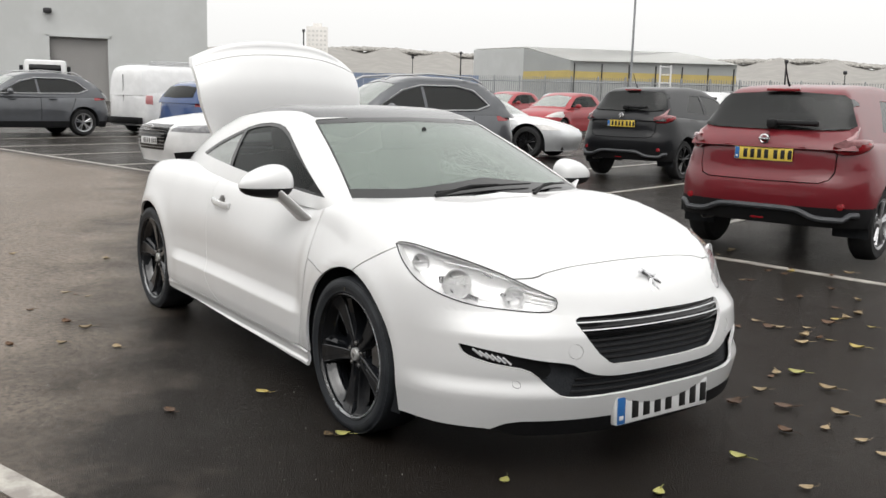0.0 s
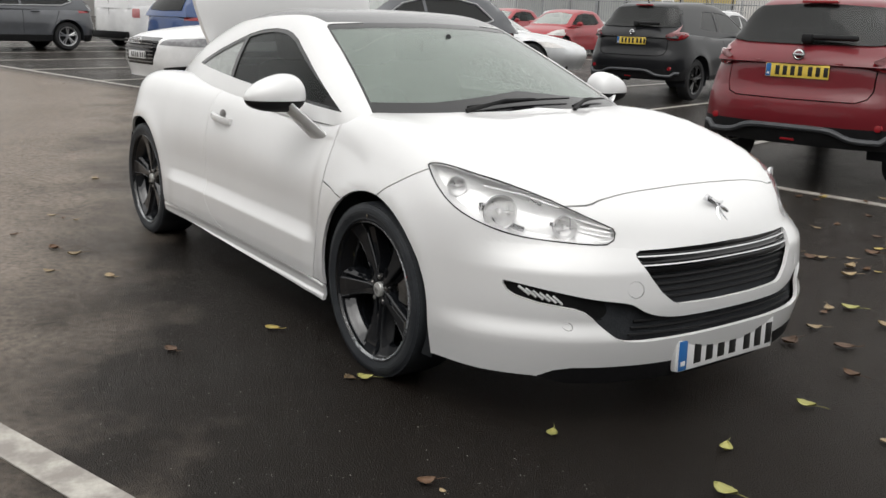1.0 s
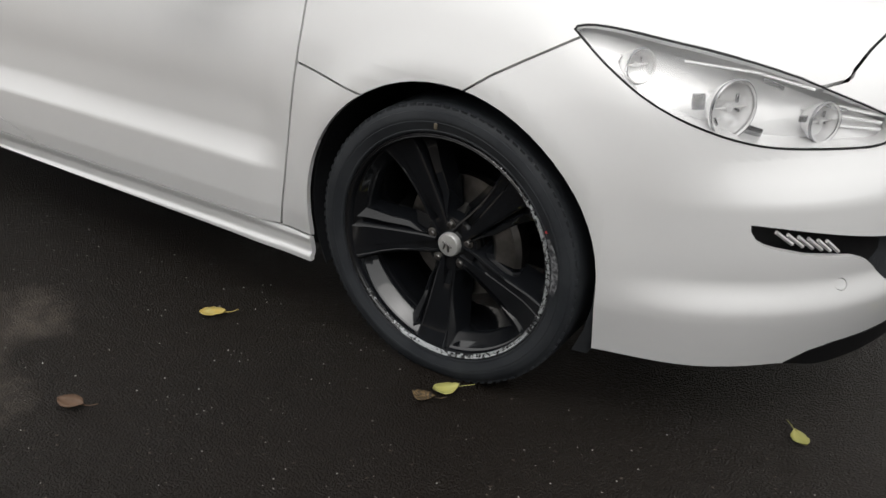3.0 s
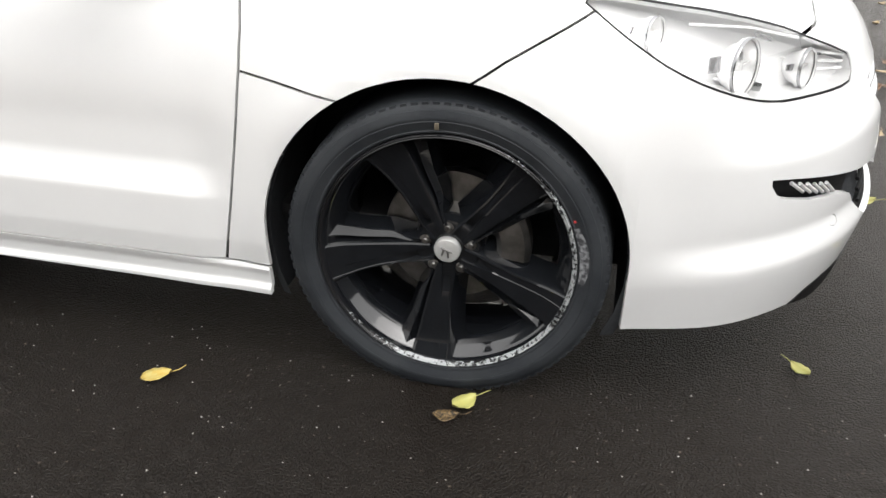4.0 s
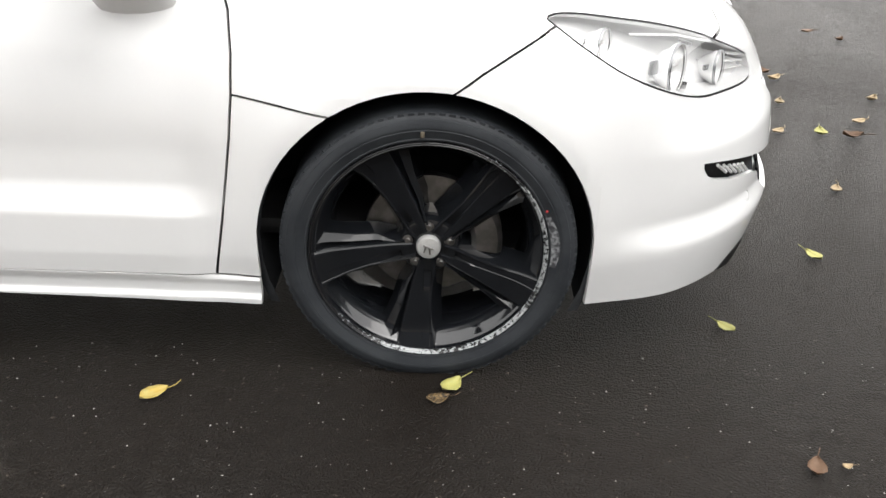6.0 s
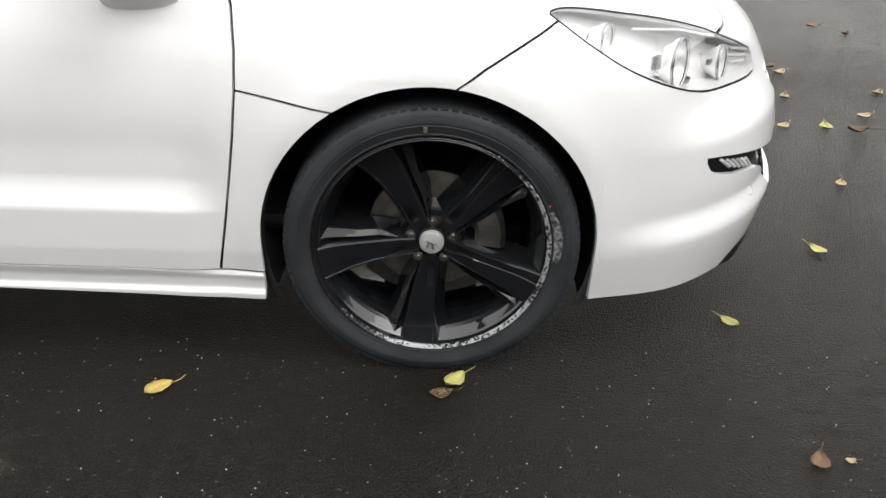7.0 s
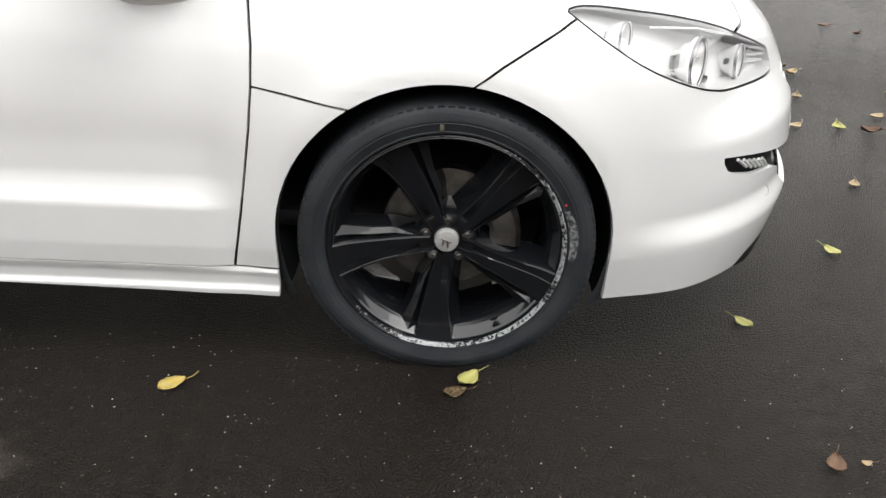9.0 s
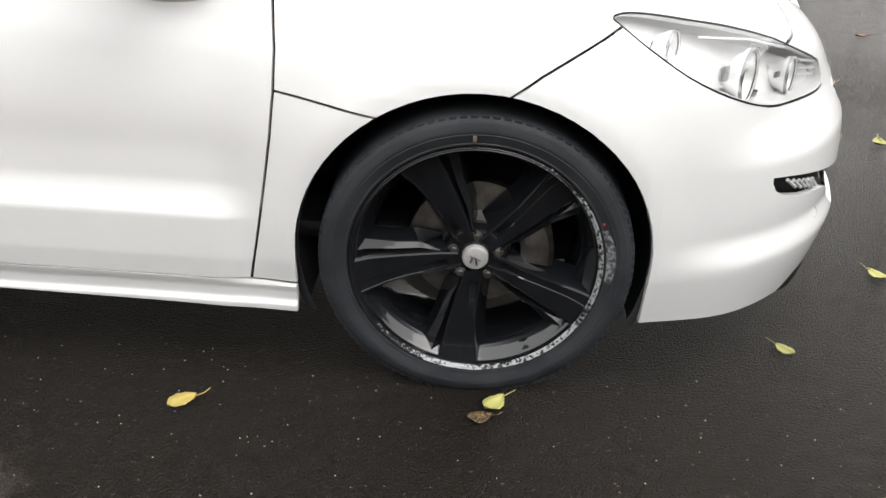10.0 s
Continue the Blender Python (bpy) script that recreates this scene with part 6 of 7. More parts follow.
parked_car("suv_car", "dark grey SUV with silver window trim and roof rails", PAINT["grey"], at(-10.2, 5.60, LOT + 162, 4.45), family_suv(4.45, 1.64), 0.08, (None, None))


def low_coupe():
    return {
        "L": 4.25, "W": 1.85, "r": 0.345, "rear": 0.80, "wb": 2.60, "capr": 0.9, "capf": 3.2, "p": 2.6, "low": 0.18, "beltz": 0.90, "belt": 0.80, "cabr": 1.2, "cabf": 2.1,
        "top": [(0.0, 0.80), (0.3, 0.94), (1.0, 0.95), (2.4, 0.93), (3.0, 0.90), (3.8, 0.76), (4.25, 0.58)],
        "roof": [(0.35, 0.86), (0.9, 1.12), (1.4, 1.28), (1.8, 1.31), (2.2, 1.25), (2.7, 1.02), (2.95, 0.88)],
        "tail": [(0.2, 0.12), (0.5, 0.0), (0.8, 0.04), (1.0, 0.14)], "nose": [(0.2, 4.15), (0.45, 4.25), (0.65, 4.2), (0.85, 3.95)],
        "cuts": [("headlight", FRONT, [(-0.97, 0.62), (-0.97, 0.78), (-0.66, 0.70), (-0.60, 0.62)], lambda c: c.x > 3.4 and c.y < 0, WHITE_LAMP),
                 ("tail_lamp", FRONT, [(-0.97, 0.70), (-0.97, 0.80), (-0.55, 0.80), (-0.60, 0.72)], lambda c: c.x < 0.6 and c.y < 0, RED_LAMP)],
        "glass": [("side_window", SIDE, [(0.95, 1.02), (1.3, 0.93), (2.65, 0.93), (2.6, 0.98), (2.1, 1.18), (1.6, 1.22)], lambda c: c.y < -0.3),
                  ("windscreen", FRONT, [(0.01, 0.94), (-0.66, 0.93), (-0.52, 1.20), (0.01, 1.25)], lambda c: c.x > 1.9)],
        "seats": (1.5,), "mirror": (2.35, 0.98)}


parked_car("sports_car", "silver two-seat sports car with dark alloy wheels", PAINT["silver"], at(-13.2, 10.1, 28, 4.25), low_coupe(), 0.08, rim=BLACK_GLOSS)


def supermini(L=3.95):
    return {
        "L": L, "W": 1.72, "r": 0.30, "rear": 0.66, "wb": 2.5, "capr": 0.6, "capf": L - 0.85, "p": 3.0, "low": 0.20, "beltz": 0.98, "belt": 0.79, "cabr": 0.9, "cabf": 2.2,
        "top": [(0.0, 0.92), (0.12, 1.0), (0.8, 1.0), (2.3, 0.97), (2.9, 0.95), (L - 0.4, 0.83), (L, 0.62)],
        "roof": [(0.05, 0.95), (0.25, 1.25), (0.40, 1.38), (0.9, 1.47), (1.5, 1.48), (2.0, 1.40), (2.5, 1.20), (2.95, 0.98), (3.1, 0.90)],
        "tail": [(0.2, 0.10), (0.5, 0.0), (0.75, 0.03), (1.0, 0.07), (1.2, 0.15)], "nose": [(0.2, L - 0.1), (0.45, L), (0.7, L - 0.03), (0.95, L - 0.25)],
        "cuts": [("headlight", FRONT, [(-0.95, 0.64), (-0.95, 0.86), (-0.70, 0.82), (-0.48, 0.66)], lambda c: c.x > L - 0.75 and c.y < 0, WHITE_LAMP),
                 ("grille", FRONT, [(0.01, 0.33), (0.01, 0.50), (-0.40, 0.50), (-0.46, 0.33)], lambda c: c.x > L - 0.75, BLACK_MATT),
                 ("tail_lamp", FRONT, [(-0.95, 0.84), (-0.95, 1.02), (-0.64, 1.0), (-0.66, 0.84)], lambda c: c.x < 0.5 and c.y < 0, RED_LAMP)],
        "glass": [("side_window", SIDE, [(0.62, 1.08), (0.9, 1.0), (2.62, 0.98), (2.55, 1.05), (2.05, 1.30), (1.5, 1.37), (0.85, 1.35)], lambda c: c.y < -0.3),
                  ("rear_window", FRONT, [(0.01, 1.04), (-0.58, 1.06), (-0.52, 1.30), (0.01, 1.34)], lambda c: c.x < 0.6),
                  ("windscreen", FRONT, [(0.01, 1.0), (-0.64, 0.99), (-0.52, 1.33), (0.01, 1.39)], lambda c: c.x > 1.9)],
        "seats": (1.7, 1.0), "mirror": (2.35, 1.02)}


parked_car("supermini_car", "bright red small hatchback parked nose outward", PAINT["bright_red"], at(-20.2, 18.6, LOT + 185, 3.95), supermini(), 0.10, (None, None), dark_glass=False)
parked_car("supermini_car", "red small car half hidden behind an SUV", PAINT["bright_red"], at(-26.6, 21.3, LOT + 185, 3.95), supermini(), 0.12, dark_glass=False)
parked_car("supermini_car", "dark blue hatchback with a black roof spoiler", PAINT["blue"], at(-19.2, 6.45, LOT + 4, 3.95), supermini(), 0.10)
parked_car("supermini_car", "silver hatchback in a far bay", PAINT["silver"], at(-25.0, 29.5, LOT + 180, 3.95), supermini(), 0.12)
parked_car("suv_car", "white SUV with roof rails in a far bay", PAINT["white"], at(-20.5, 27.6, LOT, 4.4), family_suv(4.4, 1.66), 0.12)
parked_car("hatchback_car", "silver car in a far bay", PAINT["silver"], at(-23.5, 22.5, LOT, 3.95), supermini(), 0.12)


GREY_LAMP = mat("grey_lamp_lens", (0.26, 0.26, 0.27), 0.12, vary=0.4, scale=18, coat=0.6)


def saloon():
    L = 4.93

    def face(car, paint):
        bm = bmesh.new()
        for z in np.linspace(0.40, 0.72, 7):
            add_box(bm, (L - 0.012, 0, z), (0.03, 0.86 - 0.28 * abs(z - 0.60), 0.014), 0.004)
        part("grille_bars", bm, STEEL, car)
        bm = bmesh.new()
        for i in range(4):
            y = -0.105 + 0.07 * i
            c = []
            for k in range(17):
                a = 2 * math.pi * k / 16
                c.append((L + 0.012, y + 0.046 * math.cos(a), 0.71 + 0.046 * math.sin(a)))
            add_tube(bm, c, 0.006, 5, False)
        part("badge", bm, CHROME, car, "chrome badge")
    return {
        "L": L, "W": 1.87, "r": 0.34, "rear": 1.05, "wb": 2.91, "capr": 0.9, "capf": L - 1.0, "p": 3.0, "low": 0.17, "beltz": 0.96, "belt": 0.82, "cabr": 1.3, "cabf": 2.7,
        "top": [(0.0, 0.90), (0.2, 1.0), (1.0, 1.0), (3.0, 0.98), (3.5, 0.97), (4.4, 0.86), (L, 0.70)],
        "roof": [(0.5, 0.90), (1.1, 1.22), (1.6, 1.42), (2.2, 1.455), (2.7, 1.38), (3.3, 1.10), (3.6, 0.93)],
        "tail": [(0.2, 0.12), (0.5, 0.0), (0.8, 0.03), (1.0, 0.1)], "nose": [(0.2, L - 0.06), (0.45, L), (0.7, L - 0.02), (0.9, L - 0.2)],
        "cuts": [("headlight", FRONT, [(-0.97, 0.64), (-0.97, 0.78), (-0.56, 0.74), (-0.50, 0.66)], lambda c: c.x > L - 0.8 and c.y < 0, GREY_LAMP),
                 ("grille", FRONT, [(0.01, 0.36), (0.01, 0.76), (-0.40, 0.76), (-0.47, 0.70), (-0.47, 0.60), (-0.38, 0.36)], lambda c: c.x > L - 0.8, BLACK_GLOSS),
                 ("side_intake", FRONT, [(-0.56, 0.22), (-0.56, 0.32), (-0.84, 0.36), (-0.84, 0.24)], lambda c: c.x > L - 0.8, BLACK_MATT)],
        "glass": [("side_window", SIDE, [(1.0, 1.08), (1.4, 1.0), (3.2, 0.99), (3.1, 1.06), (2.6, 1.30), (2.0, 1.37), (1.5, 1.33)], lambda c: c.y < -0.3),
                  ("windscreen", FRONT, [(0.01, 1.0), (-0.66, 0.99), (-0.54, 1.33), (0.01, 1.38)], lambda c: c.x > 2.5)],
        "seats": (2.3,), "mirror": (3.0, 1.04), "extra": (face,)}


parked_car("saloon_car", "white executive saloon with a black grille parked nose outward", PAINT["white"], behind(-11.55, 1.85, LOT + 176, 4.93), saloon(), 0.07, (None, (4.945, 0.50)))


def van_spec():
    L = 4.40

    def bits(car, paint):
        for y in (-0.62, 0.62):
            bm = bmesh.new()
            add_tube(bm, [(0.5, y * 0.9, 1.90), (2.9, y * 0.9, 1.90)], 0.018, 6)
            part("roof_bar", bm, RIM_SILVER, car)
        bm = bmesh.new()
        for y in (-0.35, 0.0):
            add_tube(bm, [(0.9, y, 1.97), (3.6, y, 2.02)], 0.022, 6)
        for x in np.linspace(1.0, 3.5, 9):
            add_tube(bm, [(x, -0.35, 1.975 + 0.018 * (x - 0.9)), (x, 0.0, 1.975 + 0.018 * (x - 0.9))], 0.014, 6)
        for x in (1.3, 2.7):
            add_tube(bm, [(x, -0.6, 1.93), (x, 0.6, 1.93)], 0.016, 6)
        part("ladder", bm, RIM_SILVER, car, "ladder on the roof bars")
        bm = bmesh.new()
        add_box(bm, (0.02, 0.0, 0.95), (0.02, 0.012, 1.3), 0.003)
        part("door_gap", bm, BLACK_MATT, car)
        bm = bmesh.new()
        add_box(bm, (2.0, -0.86, 0.98), (1.9, 0.03, 0.04), 0.01)
        part("slide_rail", bm, BLACK_MATT, car)
        bm = bmesh.new()
        add_box(bm, (0.0, 0, 0.36), (0.14, 1.60, 0.18), 0.03)
        part("rear_bumper", bm, BLACK_MATT, car)
    return {
        "L": L, "W": 1.74, "r": 0.31, "rear": 0.85, "wb": 2.725, "capr": 0.5, "capf": 3.5, "p": 5.0, "low": 0.22, "beltz": 1.10, "belt": 0.83, "cabr": 0.6, "cabf": 2.9, "tumble": 0.06, "lean": 0.04,
        "top": [(0.0, 1.10), (0.1, 1.16), (3.0, 1.12), (3.5, 1.08), (4.1, 0.90), (4.40, 0.68)],
        "roof": [(0.0, 1.05), (0.06, 1.60), (0.14, 1.80), (0.4, 1.86), (2.4, 1.87), (2.9, 1.76), (3.5, 1.30), (3.8, 1.02)],
        "tail": [(0.2, 0.04), (0.5, 0.0), (1.2, 0.03)], "nose": [(0.2, 4.3), (0.5, 4.4), (0.8, 4.32), (1.0, 4.05)],
        "cuts": [("tail_lamp", FRONT, [(-0.95, 0.78), (-0.95, 1.04), (-0.80, 1.04), (-0.80, 0.82)], lambda c: c.x < 0.4 and c.y < 0, PINK_LAMP)],
        "glass": [("side_window", SIDE, [(2.55, 1.14), (3.35, 1.12), (3.25, 1.26), (2.8, 1.62), (2.6, 1.66)], lambda c: c.y < -0.3),
                  ("windscreen", FRONT, [(0.01, 1.14), (-0.72, 1.14), (-0.64, 1.66), (0.01, 1.70)], lambda c: c.x > 2.7)],
        "mirror": (3.25, 1.2), "extra": (bits,)}


parked_car("van", "white panel van with a ladder on its roof", PAINT["white"], behind(-22.3, 4.45, LOT + 4, 0.0), van_spec(), 0.10)


# ---- painted lines ----
LINE_PAINT = mat("worn_white_line", (0.50, 0.48, 0.43), 0.55, vary=0.5, scale=7, color2=(0.22, 0.20, 0.18), bump=0.0012, bump_scale=160)


def ground_strip(name, a, b, w, label, lift=0.005):
    a, b = Vector(a), Vector(b)
    d = (b - a).normalized()
    n = Vector((-d.y, d.x)) * w / 2
    k = max(2, int((b - a).length / 0.8))
    bm = bmesh.new()
    rows = []
    for i in range(k + 1):
        p = a.lerp(b, i / k)
        wob = 0.006 * math.sin(i * 1.7)
        z = ground_z(p.x, p.y)
        rows.append([bm.verts.new((p.x + s * n.x + wob * d.x, p.y + s * n.y, z + h)) for s, h in ((-1, -0.01), (-1, lift), (1, lift), (1, -0.01))])
    for r0, r1 in zip(rows, rows[1:]):
        for i in range(3):
            bm.faces.new((r0[i], r0[i + 1], r1[i + 1], r1[i]))
    ob = mesh_ob(name, bm, LINE_PAINT, smooth=False)
    tagged(ob, label, "road marking", "bay lines", "structure")
    return ob


base0 = Vector((-1.9, 3.98))
along = Vector((math.cos(radians(13.2)), math.sin(radians(13.2))))
deep_d = Vector((-along.y, along.x))
ground_strip("trim_bay_front_line", base0 - along * 32, base0 + along * 14, 0.10, "long worn white line along the bay fronts")
for k in range(-8, 5):
    p = base0 + along * (-3.45 + 2.5 * k)
    ground_strip("trim_bay_line", p, p + deep_d * 10.2, 0.09, "worn white bay divider line on wet asphalt")
ground_strip("trim_far_bay_line", base0 - along * 32 + deep_d * 16.5, base0 + along * 14 + deep_d * 16.5, 0.10, "worn white line along the far bays")
for k in range(-9, 4):
    p = base0 + along * (-2.2 + 2.5 * k) + deep_d * 16.5
    ground_strip("trim_far_divider", p, p + deep_d * 5.0, 0.09, "worn white bay divider line in the distance")
near_d = Vector((math.cos(radians(17.8)), math.sin(radians(17.8))))
ground_strip("trim_near_line", Vector((0.17, -2.095)) - near_d * 9, Vector((0.17, -2.095)) + near_d * 1.1, 0.115, "wide cream painted line at the lane's edge")

# ---- buildings and distance ----
CLAD = mat("pale_metal_cladding", (0.56, 0.57, 0.565), 0.55, vary=0.12, scale=0.25, color2=(0.49, 0.50, 0.49))
CLAD_GREY = mat("grey_metal_cladding", (0.36, 0.37, 0.36), 0.55, vary=0.08, scale=0.3)
CLAD_YELLOW = mat("yellow_cladding_band", (0.55, 0.43, 0.15), 0.5, vary=0.15, scale=0.4)
CLAD_ROOF = mat("pale_sheet_roof", (0.62, 0.62, 0.60), 0.5, vary=0.06, scale=0.3)
SHUTTER = mat("grey_roller_shutter", (0.31, 0.30, 0.29), 0.5, vary=0.06, scale=0.8)
DARK_METAL = mat("dark_metal", (0.03, 0.03, 0.033), 0.5, vary=0.3, scale=2)
GALV = mat("galvanised_post", (0.34, 0.35, 0.36), 0.5, 0.4, vary=0.2, scale=4)
EYE = Vector((3.214, -2.691))


def polar(az, d):
    return Vector((EYE.x + d * math.cos(radians(az)), EYE.y + d * math.sin(radians(az))))


def wall_box(bm, a, b, z0, z1, t):
    """Upright wall slab from a to b, t thick towards the back."""
    d = (b - a).normalized()
    n = Vector((d.y, -d.x))
    ps = [a, b, b - n * t, a - n * t]
    lo = [bm.verts.new((p.x, p.y, z0)) for p in ps]
    hi = [bm.verts.new((p.x, p.y, z1)) for p in ps]
    bm.faces.new(lo[::-1])
    bm.faces.new(hi)
    for i in range(4):
        bm.faces.new((lo[i], lo[(i + 1) % 4], hi[(i + 1) % 4], hi[i]))


def ribbed_wall(bm, a, b, z0, z1, pitch=1.0, t=0.3):
    """A clad wall."""
    wall_box(bm, a, b, z0, z1, t)


# large pale shed with a roller door
left_b = thing("warehouse", "large pale metal-clad warehouse with a grey roller door", "building")
A, B, C = polar(176.0, 72), polar(159.46, 70), polar(160.3, 110)
# the roller door's place along the wall, by bearing
wd = (B - A)


def on_wall(az):
    d = Vector((math.cos(radians(az)), math.sin(radians(az))))
    det = wd.x * d.y - wd.y * d.x
    t = ((EYE.x - A.x) * d.y - (EYE.y - A.y) * d.x) / det
    return A + wd * t


G0, G1 = on_wall(168.33), on_wall(165.0)
for p, q, z0 in ((A, G0, 0.0), (G1, B, 0.0)):
    bm = bmesh.new()
    ribbed_wall(bm, p, q, z0, 8.15, 1.1)
    part("wall", bm, CLAD, left_b)
bm = bmesh.new()
ribbed_wall(bm, G0, G1, 5.05, 8.15, 1.1)
part("wall", bm, CLAD, left_b)
bm = bmesh.new()
ribbed_wall(bm, B, C, 0.0, 8.15, 1.1)
part("wall", bm, CLAD_GREY, left_b)
inn = (C - B).normalized() * 0.35
bm = bmesh.new()
wall_box(bm, G0 + inn * 1.3, G1 + inn * 1.3, 0.3, 5.1, 0.05)
door = part("roller_door", bm, SHUTTER, left_b, "grey slatted roller shutter")
for i in range(26):
    bm = bmesh.new()
    wall_box(bm, G0 + inn, G1 + inn, 0.55 + i * 0.175, 0.55 + i * 0.175 + 0.16, 0.05)
    part("slat", bm, SHUTTER, door)
bm = bmesh.new()
fr = wd.normalized() * 0.12
nn = (C - B).normalized() * -0.06
for p in (G0 + nn, G1 + nn):
    wall_box(bm, p - fr, p + fr, 0.3, 5.2, 0.2)
wall_box(bm, G0 - fr + nn, G1 + fr + nn, 5.02, 5.25, 0.2)
part("door_frame", bm, CLAD, left_b)
bm = bmesh.new()
lp = on_wall(168.25) + nn * 5
add_box(bm, (lp.x, lp.y, 6.75), (0.5, 0.5, 0.35), 0.08)
part("flood_lamp", bm, DARK_METAL, left_b)
bm = bmesh.new()
ps = [A, B, C, C + (A - B)]
vs = [bm.verts.new((p.x, p.y, 8.15)) for p in ps] + [bm.verts.new((p.x, p.y, 8.35)) for p in ps]
bm.faces.new(vs[:4][::-1])
bm.faces.new(vs[4:])
for i in range(4):
    bm.faces.new((vs[i], vs[(i + 1) % 4], vs[4 + (i + 1) % 4], vs[4 + i]))
part("roof", bm, CLAD_ROOF, left_b)

# long shed with a yellow band
shed = thing("industrial_shed", "long low grey shed with a yellow band under a pale roof", "building")
P0, P1, P2, P3 = polar(143.2, 128), polar(140.1, 118), polar(137.2, 112), polar(127.35, 122)


def sloped_wall(a, b, lo_a, lo_b, hi_a, hi_b, t=0.3):
    """Wall slab from a to b whose lower and upper edges may slope."""
    d = (b - a).normalized()
    n = Vector((d.y, -d.x)) * t
    bm = bmesh.new()
    vs = [bm.verts.new((p.x, p.y, z)) for p, z in ((a, lo_a), (b, lo_b), (b, hi_b), (a, hi_a), (a - n, lo_a), (b - n, lo_b), (b - n, hi_b), (a - n, hi_a))]
    for f in ((0, 1, 2, 3), (7, 6, 5, 4), (0, 4, 5, 1), (1, 5, 6, 2), (2, 6, 7, 3), (3, 7, 4, 0)):
        bm.faces.new([vs[i] for i in f])
    return bm


part("wall", sloped_wall(P0, P1, 0, 0, 8.3, 8.2), CLAD, shed)
for p, q, za, zb in ((P1, P2, 8.2, 6.5), (P2, P3, 6.5, 6.8)):
    part("wall", sloped_wall(p, q, 0, 0, 4.25, 4.35), CLAD_GREY, shed)
    part("yellow_band", sloped_wall(p, q, 4.25, 4.35, 5.25, 5.35), CLAD_YELLOW, shed)
    part("wall", sloped_wall(p, q, 5.25, 5.35, za, zb), CLAD_GREY, shed)
R1 = polar(130.7, 158)
bm = bmesh.new()
eave = (P2 - P1).normalized() * 0.5
v = [bm.verts.new(c) for c in ((P2.x + eave.x, P2.y + eave.y, 6.45), (P3.x + eave.x, P3.y + eave.y, 6.75), (R1.x, R1.y, 10.2), (P1.x, P1.y, 8.35), (P0.x, P0.y, 8.45), (R1.x - 30, R1.y + 10, 9.2))]
bm.faces.new((v[0], v[1], v[2], v[3]))
bm.faces.new((v[3], v[2], v[5], v[4]))
bmesh.ops.solidify(bm, geom=bm.faces[:], thickness=0.2)
part("roof", bm, CLAD_ROOF, shed)
for f in np.linspace(0.02, 0.98, 7):
    q = P2.lerp(P3, f)
    bm = bmesh.new()
    wall_box(bm, q, q + (P3 - P2).normalized() * 0.12, 0.0, 6.2, -0.12)
    part("downpipe", bm, DARK_METAL, shed)

# walls added out of view on the camera's side, to block low sky light
blockers = thing("showroom", "plain dark grey walls added out of view to dim low sky light", "building")
bm = bmesh.new()
ribbed_wall(bm, Vector((22, -9.0)), Vector((-26, -20.0)), 0.0, 6.5, 1.5)
# kept dark so the gloss wheels mirror less light
BLOCKER_GREY = mat("dark_grey_blocker", (0.10, 0.102, 0.106), 0.6, vary=0.15, scale=0.4)
part("wall", bm, BLOCKER_GREY, blockers)
bm = bmesh.new()
for a, b in (((22, -9.0), (24, -24)), ((24, -24), (-24, -35)), ((-24, -35), (-26, -20.0))):
    wall_box(bm, Vector(b), Vector(a), 0.0, 6.4, 0.3)
wall_box(bm, Vector((24.0, -16.5)), Vector((-25.0, -27.5)), 6.4, 6.6, 7.0)
part("wall", bm, CLAD, blockers)

# more unseen walls towards +x, added to dim the car's nose
bm = bmesh.new()
for a, b in (((22, -9.0), (15.5, 6.0)), ((15.5, 6.0), (19.0, 22.0))):
    wall_box(bm, Vector(b), Vector(a), 0.0, 6.5, 6.0)
part("wall", bm, BLOCKER_GREY, blockers)

# blue hoarding before the woods, and a pair of white steps
hoard = thing("hoarding", "long pale blue hoarding behind the yard fence", "hoarding")
H0, H1 = polar(153.5, 104), polar(142.8, 100)
for k in range(12):
    part("panel", sloped_wall(H0.lerp(H1, k / 12), H0.lerp(H1, (k + 0.97) / 12), 0.3, 0.3, 4.1, 4.1, 0.1), mat("pale_blue_hoarding", (0.20, 0.27, 0.42), 0.6, vary=0.15, scale=0.5) if k == 0 else bpy.data.materials["pale_blue_hoarding"], hoard)
sp = polar(131.45, 40)
steps = thing("platform_steps", "white metal platform steps beyond the parked cars", "ladder", pose(sp.x, sp.y, ground_z(sp.x, sp.y), 0, 0, 131))
for y in (-0.22, 0.22):
    for x, lean in ((-0.35, 0.0), (0.45, -0.25)):
        bm = bmesh.new()
        add_tube(bm, [(x, y, 0.0), (x + lean, y, 2.75)], 0.035, 6)
        part("rail", bm, PAINT["white"], steps)
for k in range(8):
    bm = bmesh.new()
    add_box(bm, (-0.33, 0, 0.35 + 0.33 * k), (0.12, 0.44, 0.04), 0.01)
    part("tread", bm, PAINT["white"], steps)

# tower block far off
tower = thing("tower_block", "pale concrete tower block in the haze", "building")
tp = polar(152.9, 640)
tm = pose(tp.x, tp.y, 0, 0, 0, 152)
bm = bmesh.new()
add_box(bm, (0, 0, 22.5), (15, 14.4, 51), 0.2, tm)
add_box(bm, (0, 0, 49), (6, 6, 3), 0.2, tm)
# distance haze is put into both colours, wall and windows nearly alike
HAZE_WALL = mat("haze_tinted_concrete", (0.72, 0.70, 0.67), 0.8, vary=0.08, scale=0.1)
HAZE_GLASS = mat("haze_tinted_window", (0.62, 0.61, 0.59), 0.5, vary=0.1, scale=0.5)
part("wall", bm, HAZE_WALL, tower)
